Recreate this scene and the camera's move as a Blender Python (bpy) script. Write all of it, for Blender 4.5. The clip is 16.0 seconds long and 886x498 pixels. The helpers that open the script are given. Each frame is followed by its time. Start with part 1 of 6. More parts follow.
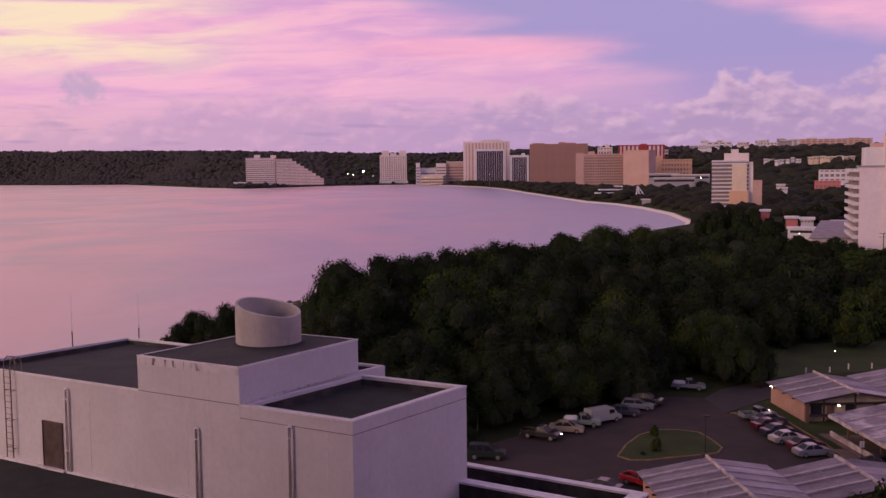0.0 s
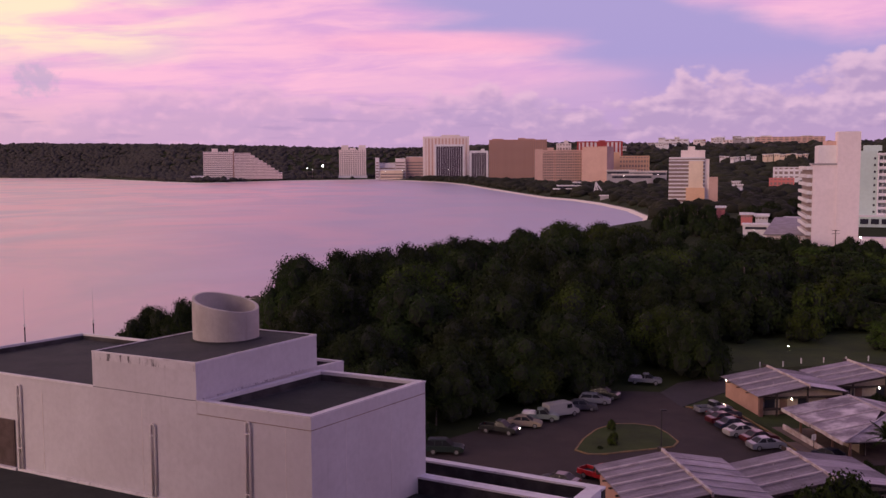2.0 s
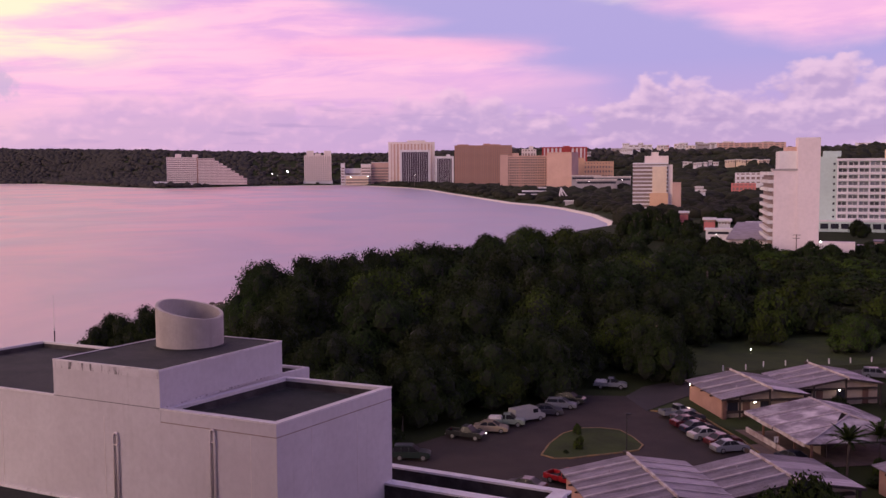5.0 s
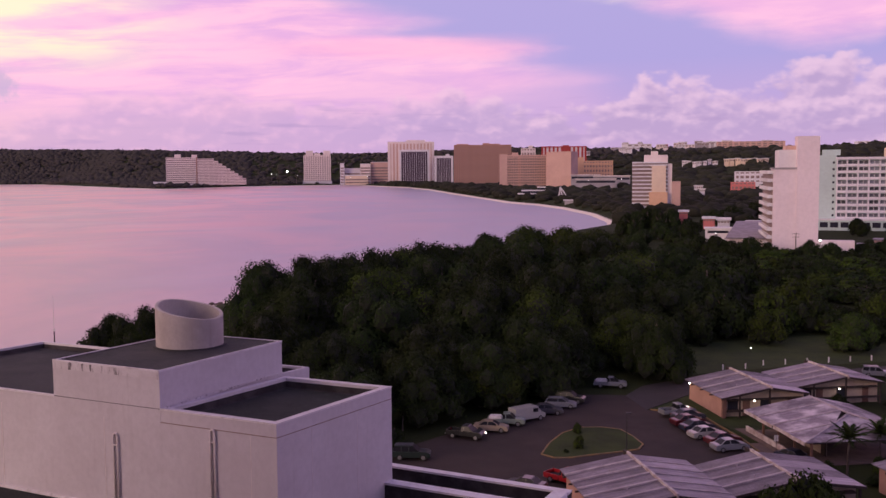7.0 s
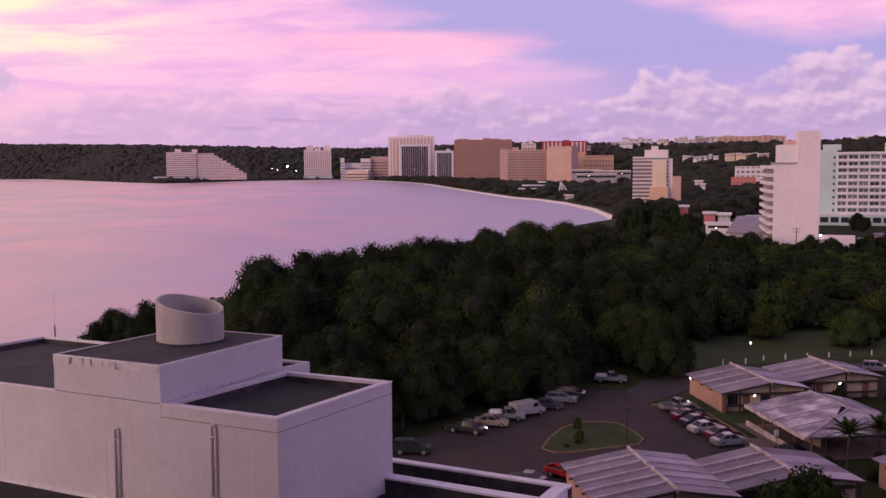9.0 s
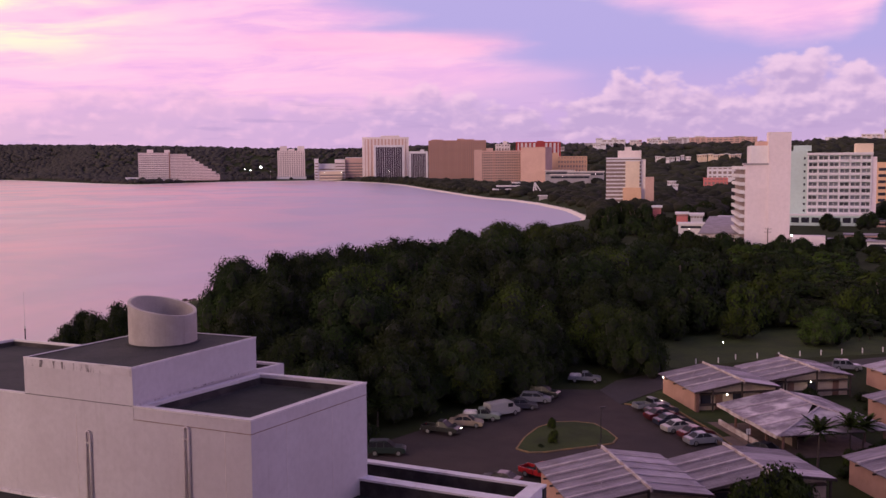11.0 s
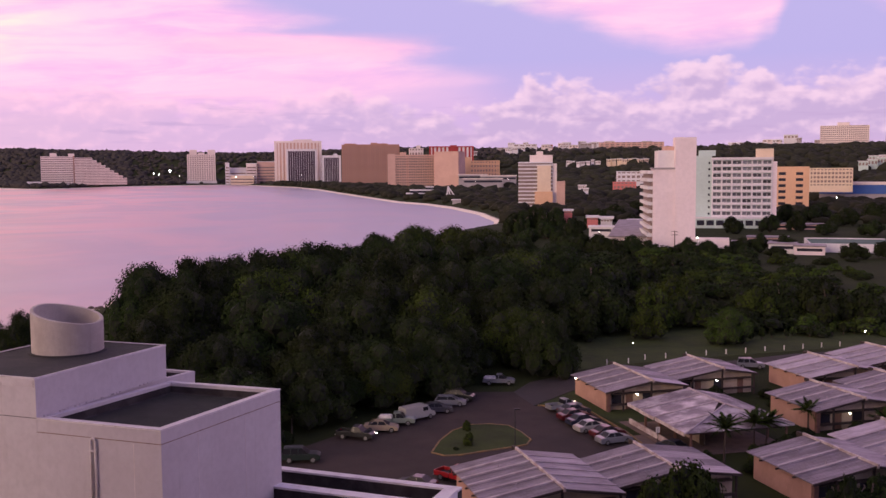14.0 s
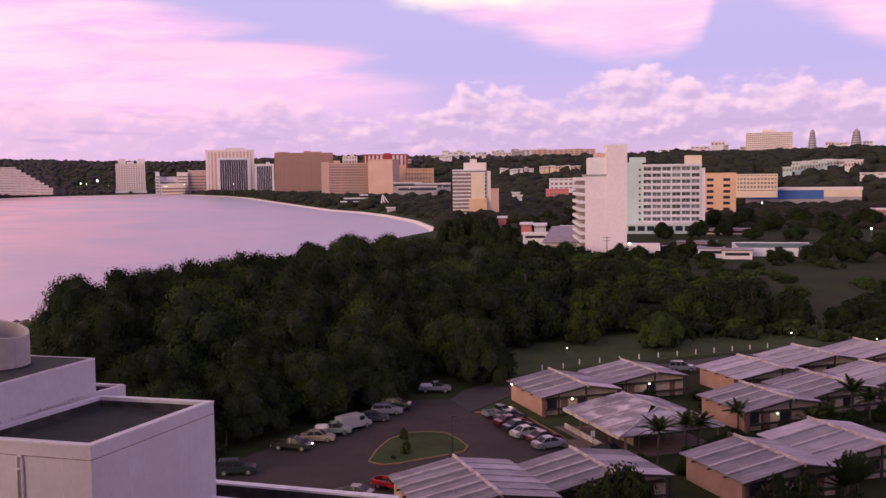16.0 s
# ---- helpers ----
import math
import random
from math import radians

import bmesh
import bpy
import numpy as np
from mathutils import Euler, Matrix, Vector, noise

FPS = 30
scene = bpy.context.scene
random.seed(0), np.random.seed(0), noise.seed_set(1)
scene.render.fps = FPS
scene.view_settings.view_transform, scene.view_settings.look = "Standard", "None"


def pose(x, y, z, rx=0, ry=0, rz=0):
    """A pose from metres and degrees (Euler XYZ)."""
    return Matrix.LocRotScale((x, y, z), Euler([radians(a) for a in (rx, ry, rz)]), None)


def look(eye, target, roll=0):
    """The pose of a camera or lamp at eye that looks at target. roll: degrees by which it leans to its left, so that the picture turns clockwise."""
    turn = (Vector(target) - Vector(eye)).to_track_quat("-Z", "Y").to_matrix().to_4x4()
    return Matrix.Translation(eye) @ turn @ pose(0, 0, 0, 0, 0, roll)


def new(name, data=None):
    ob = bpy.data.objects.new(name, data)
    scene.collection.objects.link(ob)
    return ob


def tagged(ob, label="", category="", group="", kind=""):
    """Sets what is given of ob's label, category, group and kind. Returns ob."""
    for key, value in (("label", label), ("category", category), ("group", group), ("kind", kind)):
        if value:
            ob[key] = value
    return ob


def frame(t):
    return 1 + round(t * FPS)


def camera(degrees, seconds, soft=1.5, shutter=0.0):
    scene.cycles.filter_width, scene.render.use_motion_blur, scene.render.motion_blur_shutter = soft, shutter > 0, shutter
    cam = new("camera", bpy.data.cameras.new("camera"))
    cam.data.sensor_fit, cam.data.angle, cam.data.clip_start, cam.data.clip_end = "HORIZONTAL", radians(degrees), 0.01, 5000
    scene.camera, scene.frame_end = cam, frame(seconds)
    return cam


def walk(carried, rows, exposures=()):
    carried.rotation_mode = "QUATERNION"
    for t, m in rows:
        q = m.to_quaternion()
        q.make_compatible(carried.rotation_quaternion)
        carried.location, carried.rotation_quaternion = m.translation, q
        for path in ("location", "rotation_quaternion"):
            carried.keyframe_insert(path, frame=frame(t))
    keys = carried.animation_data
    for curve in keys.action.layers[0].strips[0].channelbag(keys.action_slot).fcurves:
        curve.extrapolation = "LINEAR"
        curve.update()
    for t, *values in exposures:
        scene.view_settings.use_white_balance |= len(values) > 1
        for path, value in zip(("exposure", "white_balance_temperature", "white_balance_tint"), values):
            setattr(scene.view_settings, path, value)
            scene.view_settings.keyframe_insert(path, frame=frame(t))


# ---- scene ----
cam = camera(48.72, 16.0)
EYE = (0.0, 0.0, 38.0)
PATH = [
    (0.0, pose(*EYE, 85.477, 0.622, 0.204)),
    (0.5, pose(*EYE, 85.507, 0.570, -0.672)),
    (1.0, pose(*EYE, 85.521, 0.438, -1.369)),
    (1.5, pose(*EYE, 85.315, 0.436, -1.817)),
    (2.0, pose(*EYE, 85.177, 0.259, -2.157)),
    (2.5, pose(*EYE, 84.925, 0.438, -2.546)),
    (3.0, pose(*EYE, 85.101, 0.391, -2.977)),
    (3.5, pose(*EYE, 85.400, 0.300, -3.800)),
    (4.0, pose(*EYE, 85.422, 0.273, -4.179)),
    (6.5, pose(*EYE, 85.600, 0.302, -4.105)),
    (7.0, pose(*EYE, 85.468, 0.416, -4.199)),
    (7.5, pose(*EYE, 85.361, 0.226, -4.071)),
    (8.0, pose(*EYE, 85.420, 0.253, -3.962)),
    (8.5, pose(*EYE, 85.242, 0.196, -4.011)),
    (9.0, pose(*EYE, 85.167, 0.399, -4.175)),
    (11.5, pose(*EYE, 85.193, 0.393, -6.125)),
    (12.0, pose(*EYE, 85.157, 0.480, -6.701)),
    (12.5, pose(*EYE, 85.314, 0.550, -7.631)),
    (13.0, pose(*EYE, 85.256, 0.556, -8.351)),
    (13.5, pose(*EYE, 85.317, 0.397, -9.839)),
    (14.0, pose(*EYE, 85.407, 0.365, -10.722)),
    (14.5, pose(*EYE, 85.321, 0.492, -11.506)),
    (15.0, pose(*EYE, 85.506, 0.246, -12.885)),
    (15.5, pose(*EYE, 85.710, 0.790, -13.849)),
    (16.0, pose(*EYE, 85.830, 0.681, -14.560)),
]
EXPOSURES = [(0.0, -0.10, 6750, 15.0), (2.0, 0.03, 6700, 13.5), (3.5, 0.18, 6600, 11.0), (9.0, 0.2, 6500, 10.0), (12.5, 0.34, 6650, 7.5), (14.5, 0.45, 6750, 3.5), (16.0, 0.52, 6800, 2.5)]
walk(cam, PATH, EXPOSURES)


# ---- small tools ----
def lin(r, g, b):
    """Linear colour from 0-255 values."""
    return tuple(((c / 255 + 0.055) / 1.055) ** 2.4 if c > 10 else c / 255 / 12.92 for c in (r, g, b)) + (1.0,)


def polar(az, r, z=0.0):
    """A place by its bearing from the y axis (degrees, leftwards) and its distance."""
    a = radians(az)
    return Vector((-math.sin(a) * r, math.cos(a) * r, z))


def smooth(a, b, x):
    t = min(1.0, max(0.0, (x - a) / (b - a)))
    return t * t * (3 - 2 * t)


def box(bm, x0, x1, y0, y1, z0, z1):
    v = [bm.verts.new(p) for p in ((x0, y0, z0), (x1, y0, z0), (x1, y1, z0), (x0, y1, z0), (x0, y0, z1), (x1, y0, z1), (x1, y1, z1), (x0, y1, z1))]
    for f in ((0, 3, 2, 1), (4, 5, 6, 7), (0, 1, 5, 4), (1, 2, 6, 5), (2, 3, 7, 6), (3, 0, 4, 7)):
        bm.faces.new([v[i] for i in f])
    return bm


def cube(x0, x1, y0, y1, z0, z1, bevel=0.0):
    bm = box(bmesh.new(), x0, x1, y0, y1, z0, z1)
    if bevel:
        bmesh.ops.bevel(bm, geom=bm.edges[:], offset=bevel, segments=2, affect="EDGES")
    return bm


def prism(bm, pts, z0, z1):
    """An upright prism over a polygon; z0 and z1 may be lists."""
    n = len(pts)
    lo = [bm.verts.new((p[0], p[1], z0[i] if isinstance(z0, (list, tuple)) else z0)) for i, p in enumerate(pts)]
    hi = [bm.verts.new((p[0], p[1], z1[i] if isinstance(z1, (list, tuple)) else z1)) for i, p in enumerate(pts)]
    bm.faces.new(hi)
    bm.faces.new(lo[::-1])
    for i in range(n):
        bm.faces.new((lo[i], lo[(i + 1) % n], hi[(i + 1) % n], hi[i]))
    bmesh.ops.recalc_face_normals(bm, faces=bm.faces[:])
    return bm


def tube(bm, pts, radii, sides=8, caps=True):
    """A round bar along points."""
    rings = []
    pts = [Vector(p) for p in pts]
    for i, p in enumerate(pts):
        d = (pts[min(i + 1, len(pts) - 1)] - pts[max(i - 1, 0)]).normalized()
        a = d.orthogonal().normalized() if abs(d.z) < 0.95 else d.cross(Vector((0, 1, 0))).normalized()
        if abs(d.z) < 0.95:
            a = d.cross(Vector((0, 0, 1))).normalized()
        b = d.cross(a)
        r = radii[i] if isinstance(radii, (list, tuple)) else radii
        rings.append([bm.verts.new(p + (a * math.cos(k * math.tau / sides) + b * math.sin(k * math.tau / sides)) * r) for k in range(sides)])
    for r0, r1 in zip(rings, rings[1:]):
        for k in range(sides):
            bm.faces.new((r0[k], r0[(k + 1) % sides], r1[(k + 1) % sides], r1[k]))
    if caps:
        bm.faces.new(rings[0][::-1])
        bm.faces.new(rings[-1])
    return bm


def mesh_of(name, bm, material, smooth_faces=False):
    me = bpy.data.meshes.new(name)
    bm.to_mesh(me)
    bm.free()
    if smooth_faces:
        me.shade_smooth()
    me.materials.append(material)
    return me


def part(name, bm, material, parent=None, label="", smooth_faces=False):
    """Links a bmesh as one mesh object under a thing or under a part."""
    ob = new(name, mesh_of(name, bm, material, smooth_faces))
    if parent:
        ob.parent = parent
    if label:
        tagged(ob, label)
    return ob


def share(name, me, parent, m):
    """One more object on a mesh that exists already."""
    ob = new(name, me)
    ob.parent, ob.matrix_basis = parent, m
    return ob


def thing(name, label, category, m=None, group="", kind=""):
    ob = new(name)
    ob.empty_display_size = 0.3
    ob.matrix_basis = m or Matrix()
    return tagged(ob, label, category, group, kind)


# ---- node shorthand ----
class Nodes:
    def __init__(self, tree):
        self.tree, self.links = tree, tree.links

    def put(self, socket, value):
        if isinstance(value, bpy.types.NodeSocket):
            self.links.new(value, socket)
        elif value is not None:
            socket.default_value = value

    def node(self, kind, **inputs):
        n = self.tree.nodes.new(kind)
        for k, v in inputs.items():
            self.put(n.inputs[k.replace("_", " ")], v)
        return n

    def math(self, op, a, b=None, c=None):
        n = self.tree.nodes.new("ShaderNodeMath")
        n.operation = op
        for s, v in zip(n.inputs, (a, b, c)):
            self.put(s, v)
        return n.outputs[0]

    def add(self, a, b): return self.math("ADD", a, b)
    def sub(self, a, b): return self.math("SUBTRACT", a, b)
    def mul(self, a, b): return self.math("MULTIPLY", a, b)

    def step(self, a, b, x):
        """Smooth step of x from 0 at a to 1 at b."""
        n = self.tree.nodes.new("ShaderNodeMapRange")
        n.interpolation_type = "SMOOTHSTEP"
        self.put(n.inputs[0], x), self.put(n.inputs[1], a), self.put(n.inputs[2], b)
        return n.outputs[0]

    def mix(self, fac, a, b, blend="MIX"):
        n = self.tree.nodes.new("ShaderNodeMix")
        n.data_type, n.blend_type = "RGBA", blend
        self.put(n.inputs[0], fac), self.put(n.inputs[6], a), self.put(n.inputs[7], b)
        return n.outputs[2]

    def curve(self, x, lo, hi, stops):
        """A value along x by (x, value) stops, values -40 to 40."""
        n = self.tree.nodes.new("ShaderNodeValToRGB")
        n.color_ramp.interpolation = "EASE"
        e = n.color_ramp.elements
        stops = sorted(stops)
        while len(e) < len(stops):
            e.new(0.5)
        for el, (p, v) in zip(e, stops):
            el.position = (p - lo) / (hi - lo)
            el.color = ((v + 40) / 80,) * 3 + (1,)
        self.put(n.inputs[0], self.math("DIVIDE", self.sub(x, lo), hi - lo))
        return self.sub(self.mul(n.outputs[0], 80.0), 40.0)

    def ramp(self, x, stops, mode="LINEAR"):
        n = self.tree.nodes.new("ShaderNodeValToRGB")
        n.color_ramp.interpolation = mode
        e = n.color_ramp.elements
        while len(e) < len(stops):
            e.new(0.5)
        for el, (p, c) in zip(e, stops):
            el.position, el.color = p, c
        self.put(n.inputs[0], x)
        return n.outputs[0]

    def noise(self, vec, scale, detail=4.0, rough=0.5, dist=0.0):
        return self.node("ShaderNodeTexNoise", Vector=vec, Scale=scale, Detail=detail, Roughness=rough, Distortion=dist).outputs[0]

    def xyz(self, x, y, z):
        return self.node("ShaderNodeCombineXYZ", X=x, Y=y, Z=z).outputs[0]


# ---- sky: an afterglow with high pink cloud and a low bank of cumulus ----
def drifted(n, v, warp):
    """A height in the sky, shifted unevenly."""
    return n.add(v, n.mul(warp, 1.6))


def build_sky():
    world = bpy.data.worlds.new("dusk_sky")
    scene.world = world
    world.use_nodes = True
    t = world.node_tree
    t.nodes.clear()
    n = Nodes(t)
    way = n.node("ShaderNodeTexCoord").outputs["Generated"]
    s = n.node("ShaderNodeSeparateXYZ", Vector=way)
    x, y, z = s.outputs
    u = n.mul(n.math("ARCTAN2", n.mul(x, -1.0), y), 57.29578)
    v = n.mul(n.math("ARCSINE", z), 57.29578)
    flat = n.xyz(n.mul(u, 0.10), n.mul(v, 0.26), 0.0)
    warp = n.sub(n.noise(flat, 2.2, 5.0, 0.55), 0.5)
    warp2 = n.sub(n.noise(n.xyz(n.mul(u, 0.06), n.mul(v, 0.17), 7.0), 3.0, 4.0, 0.5), 0.5)
    vp = n.math("DIVIDE", v, 90.0)
    base = n.ramp(vp, [(0.0, lin(206, 168, 206)), (0.03, lin(190, 160, 207)), (0.07, lin(170, 158, 212)), (0.13, lin(172, 160, 212)),
                       (0.35, lin(118, 113, 172)), (1.0, lin(58, 60, 108))])
    # warm west
    west = n.mul(n.step(-4.0, 34.0, u), n.step(170.0, 120.0, u))
    low = n.step(48.0, 10.0, v)
    sky = n.mix(n.mul(n.mul(west, low), 0.75), base, lin(250, 196, 200))
    sky = n.mix(n.mul(n.mul(n.step(16.0, 62.0, u), n.step(150.0, 110.0, u)), n.mul(n.step(26.0, 6.0, v), 0.8)), sky, lin(255, 205, 160))
    east = n.mul(n.step(-45.0, -95.0, u), n.step(60.0, 12.0, v))
    sky = n.mix(n.mul(east, 0.85), sky, lin(196, 182, 226))
    # high pink sheets, reaching out of the west in tongues
    edge = n.curve(v, 0.0, 16.0, [(0.0, 3), (3.0, -1), (4.3, -8), (5.2, -11), (5.8, -9.5), (6.3, -8), (7.0, -8.6), (7.5, -5.5), (7.9, -0.8), (8.6, -2.2), (9.3, 0.6), (10.2, 5), (12.5, 8), (16.0, 12)])
    fine = n.sub(n.noise(n.xyz(n.mul(u, 0.22), n.mul(v, 0.9), 4.0), 1.6, 5.0, 0.6), 0.5)
    u2 = n.add(n.add(u, n.mul(warp, 3.4)), n.add(n.mul(warp2, 2.0), n.mul(fine, 2.4)))
    p1 = n.step(n.sub(edge, 4.0), n.add(edge, 4.5), u2)
    p1 = n.mul(n.mul(p1, n.step(1.2, 5.4, n.add(v, n.mul(warp2, 2.0)))), n.step(140.0, 90.0, u))
    tilt = n.add(v, n.mul(u, 0.05))
    grain = n.noise(n.xyz(n.mul(u, 0.075), n.mul(tilt, 0.55), 3.0), 1.7, 6.0, 0.58, 0.5)
    tone = n.step(0.30, 0.66, n.add(grain, n.mul(fine, 0.22)))
    pink = n.mix(tone, lin(222, 169, 218), lin(253, 192, 219))
    sky = n.mix(n.mul(p1, 0.94), sky, pink)
    # the brightest rose along the tongues
    rose = n.mul(n.mul(n.step(6.2, 6.9, n.add(v, n.mul(warp, 0.8))), n.step(8.0, 7.2, n.add(v, n.mul(warp, 0.8)))), n.mul(n.step(-11.5, -6.0, u2), n.step(9.0, 1.0, u)))
    sky = n.mix(n.mul(rose, 0.5), sky, lin(252, 178, 208))
    # a violet veil under the tongues
    veil = n.mul(n.mul(n.step(2.6, 4.0, drifted(n, v, warp)), n.step(6.2, 5.0, drifted(n, v, warp))), n.mul(n.step(-15.0, -11.0, u), n.step(6.0, -2.0, u)))
    sky = n.mix(n.mul(veil, 0.4), sky, lin(222, 176, 214))
    under = n.curve(u, -60.0, 0.0, [(-60, 6.5), (-45, 6.2), (-39, 6.8), (-35, 8.2), (-32, 9.7), (-30.3, 9.6), (-29, 7.4), (-27.8, 6.7), (-24.5, 6.4), (-22, 6.9), (-17.5, 8.4), (-13, 9.9), (-9, 11.3), (0, 13.0)])
    v2 = n.add(v, n.add(n.mul(warp, 1.2), n.add(n.mul(warp2, 0.8), n.mul(fine, 0.7))))
    p2 = n.mul(n.step(n.sub(under, 0.5), n.add(under, 1.7), v2), n.step(2.0, -4.0, u))
    p2 = n.mul(n.mul(p2, n.step(-160.0, -80.0, u)), n.step(40.0, 18.0, v))
    sky = n.mix(n.mul(p2, 0.9), sky, n.mix(tone, lin(234, 176, 218), lin(254, 193, 220)))
    # cream streaks where the light is strongest
    streak = n.noise(n.xyz(n.mul(u, 0.06), n.mul(tilt, 0.42), 11.0), 2.0, 5.0, 0.55, 0.4)
    cream = n.mul(n.mul(n.step(0.36, 0.62, streak), n.step(8.0, 19.0, n.add(u, n.mul(warp, 8.0)))), n.mul(n.step(4.6, 7.2, v), n.step(110.0, 80.0, u)))
    sky = n.mix(n.mul(cream, 0.95), sky, lin(255, 236, 204))
    cream2 = n.mul(n.mul(n.step(9.2, 10.4, v2), n.step(14.0, 11.0, v)), n.mul(n.step(-23.0, -18.0, u), n.step(-11.0, -14.0, u)))
    sky = n.mix(n.mul(cream2, 0.8), sky, lin(255, 234, 214))
    # cumulus bank
    top = n.curve(u, -60.0, 40.0, [(-60, 5.4), (-39, 5.0), (-36, 4.7), (-33.5, 5.1), (-31, 4.6), (-28.5, 5.6), (-26.3, 6.0), (-24.0, 5.6), (-22.3, 4.4), (-20.6, 4.2), (-18, 5.3), (-15.5, 4.9), (-12.6, 3.2), (-9, 3.4), (-5, 4.4), (-2.5, 4.2), (1.5, 3.4), (5, 4.2), (10, 4.6), (15, 3.9), (19, 3.2), (40, 2.6)])

    def heap(uu, vv):
        co = n.xyz(n.mul(uu, 0.36), n.mul(vv, 0.56), 2.0)
        wob = n.node("ShaderNodeTexNoise", Vector=co, Scale=2.6, Detail=2.0).outputs["Color"]
        co2 = n.node("ShaderNodeVectorMath", Vector=co)
        co2.operation = "MULTIPLY_ADD"
        n.put(co2.inputs[0], wob), n.put(co2.inputs[1], (0.36, 0.36, 0.0)), n.put(co2.inputs[2], co)
        cell = n.node("ShaderNodeTexVoronoi", Vector=co2.outputs[0], Scale=1.5, Detail=2.0, Roughness=0.5)
        cell.feature = "SMOOTH_F1"
        cell.normalize = True
        n.put(cell.inputs["Smoothness"], 0.3)
        return n.add(n.mul(n.sub(0.80, cell.outputs["Distance"]), 0.6), n.mul(n.noise(co, 1.1, 4.0, 0.5), 0.55))

    puff = heap(u, v)
    bump = heap(n.add(u, 0.22), n.add(v, 0.34))
    dens = n.add(n.mul(n.sub(puff, 0.55), 7.0), n.mul(n.sub(n.add(top, 0.1), v), 1.05))
    cover = n.mul(n.step(-0.1, 0.8, dens), n.step(-60.0, -50.0, u))
    right = n.step(8.0, -16.0, u)
    lit = n.add(n.mul(n.sub(puff, bump), 3.4), n.mul(n.step(1.0, 6.5, v), 0.5))
    lit = n.add(lit, n.mul(n.step(1.4, 0.1, dens), 0.22))
    dull = n.mix(right, lin(192, 160, 200), lin(182, 156, 197))
    bright = n.mix(right, lin(234, 186, 214), lin(222, 188, 215))
    cloud = n.mix(n.step(-0.05, 0.75, lit), dull, bright)
    sky = n.mix(n.mul(cover, n.add(0.5, n.mul(right, 0.42))), sky, cloud)
    # one small grey tuft before the glow
    du, dv = n.math("DIVIDE", n.sub(u, 20.2), 1.25), n.math("DIVIDE", n.sub(v, 4.75), 0.95)
    rad = n.math("SQRT", n.add(n.mul(du, du), n.mul(dv, dv)))
    tuft = n.noise(n.xyz(u, v, 5.0), 1.4, 5.0, 0.6)
    sky = n.mix(n.mul(n.step(1.25, 0.35, n.add(rad, n.mul(n.sub(tuft, 0.5), 2.4))), 0.75), sky, lin(192, 172, 204))
    # long flat grey bars low down
    bar = n.noise(n.xyz(n.mul(u, 0.16), n.mul(v, 1.5), 9.0), 1.3, 4.0, 0.5)
    sky = n.mix(n.mul(n.mul(n.step(0.56, 0.72, bar), n.step(5.0, 3.0, v)), n.mul(n.step(-0.5, 1.2, v), 0.5)), sky, lin(172, 146, 190))
    haze = n.mul(n.step(2.6, -0.5, v), 0.55)
    sky = n.mix(haze, sky, lin(198, 158, 202))
    # below the horizon only dim ground light
    sky = n.mix(n.step(-0.4, -3.0, v), sky, lin(70, 62, 72))
    out = n.node("ShaderNodeOutputWorld")
    back = n.node("ShaderNodeBackground", Color=sky, Strength=1.0)
    n.links.new(back.outputs[0], out.inputs[0])


build_sky()
glow = bpy.data.lights.new("afterglow", "SUN")
glow.energy, glow.angle, glow.color = 1.5, radians(30), (1.0, 0.70, 0.55)
ob = new("afterglow", glow)
ob.matrix_basis = look((-70, -60, 26), (0, 0, 10))


# ---- materials ----
def material(name, a, b=None, scale=0.8, rough=0.8, bump=0.0, bump_scale=20.0, metal=0.0, streaks=0.0, dirt=(0.06, 0.05, 0.05, 1), vary=0.0, spec=0.3, noise_detail=6.0, lo=0.35, hi=0.65):
    """A worn surface: two colours mixed by noise, grain, run-down streaks, and a change from object to object."""
    m = bpy.data.materials.new(name)
    m.use_nodes = True
    t = m.node_tree
    n = Nodes(t)
    bsdf = t.nodes["Principled BSDF"]
    co = n.node("ShaderNodeTexCoord").outputs["Object"]
    col = n.mix(n.step(lo, hi, n.noise(co, scale, noise_detail, 0.6)), a, b or tuple(c * 0.78 for c in a[:3]) + (1,))
    col = n.mix(n.mul(n.step(0.3, 0.75, n.noise(co, scale * 14, 3.0, 0.6)), 0.28), col, tuple(c * 0.7 for c in a[:3]) + (1,))
    if streaks:
        s = n.node("ShaderNodeMapping", Vector=co, Scale=(2.2, 2.2, 0.16)).outputs[0]
        run = n.mul(n.step(0.52, 0.78, n.noise(s, 1.6, 6.0, 0.65)), n.step(0.4, 0.62, n.noise(co, 0.25, 3.0, 0.5)))
        col = n.mix(n.mul(run, streaks), col, dirt)
    if vary:
        r = n.node("ShaderNodeObjectInfo").outputs["Random"]
        h = n.node("ShaderNodeHueSaturation", Color=col, Value=n.add(1.0 - vary, n.mul(r, 2 * vary)))
        col = h.outputs[0]
    n.put(bsdf.inputs["Base Color"], col)
    n.put(bsdf.inputs["Roughness"], n.add(rough - 0.08, n.mul(n.noise(co, scale * 5, 3.0), 0.16)) if rough > 0.1 else rough)
    bsdf.inputs["Metallic"].default_value = metal
    bsdf.inputs["Specular IOR Level"].default_value = spec
    if bump:
        b_ = n.node("ShaderNodeBump", Strength=bump, Distance=0.02, Height=n.noise(co, bump_scale, 5.0, 0.6))
        n.put(bsdf.inputs["Normal"], b_.outputs[0])
    return m


def rgb(r, g, b):
    return (r, g, b, 1.0)


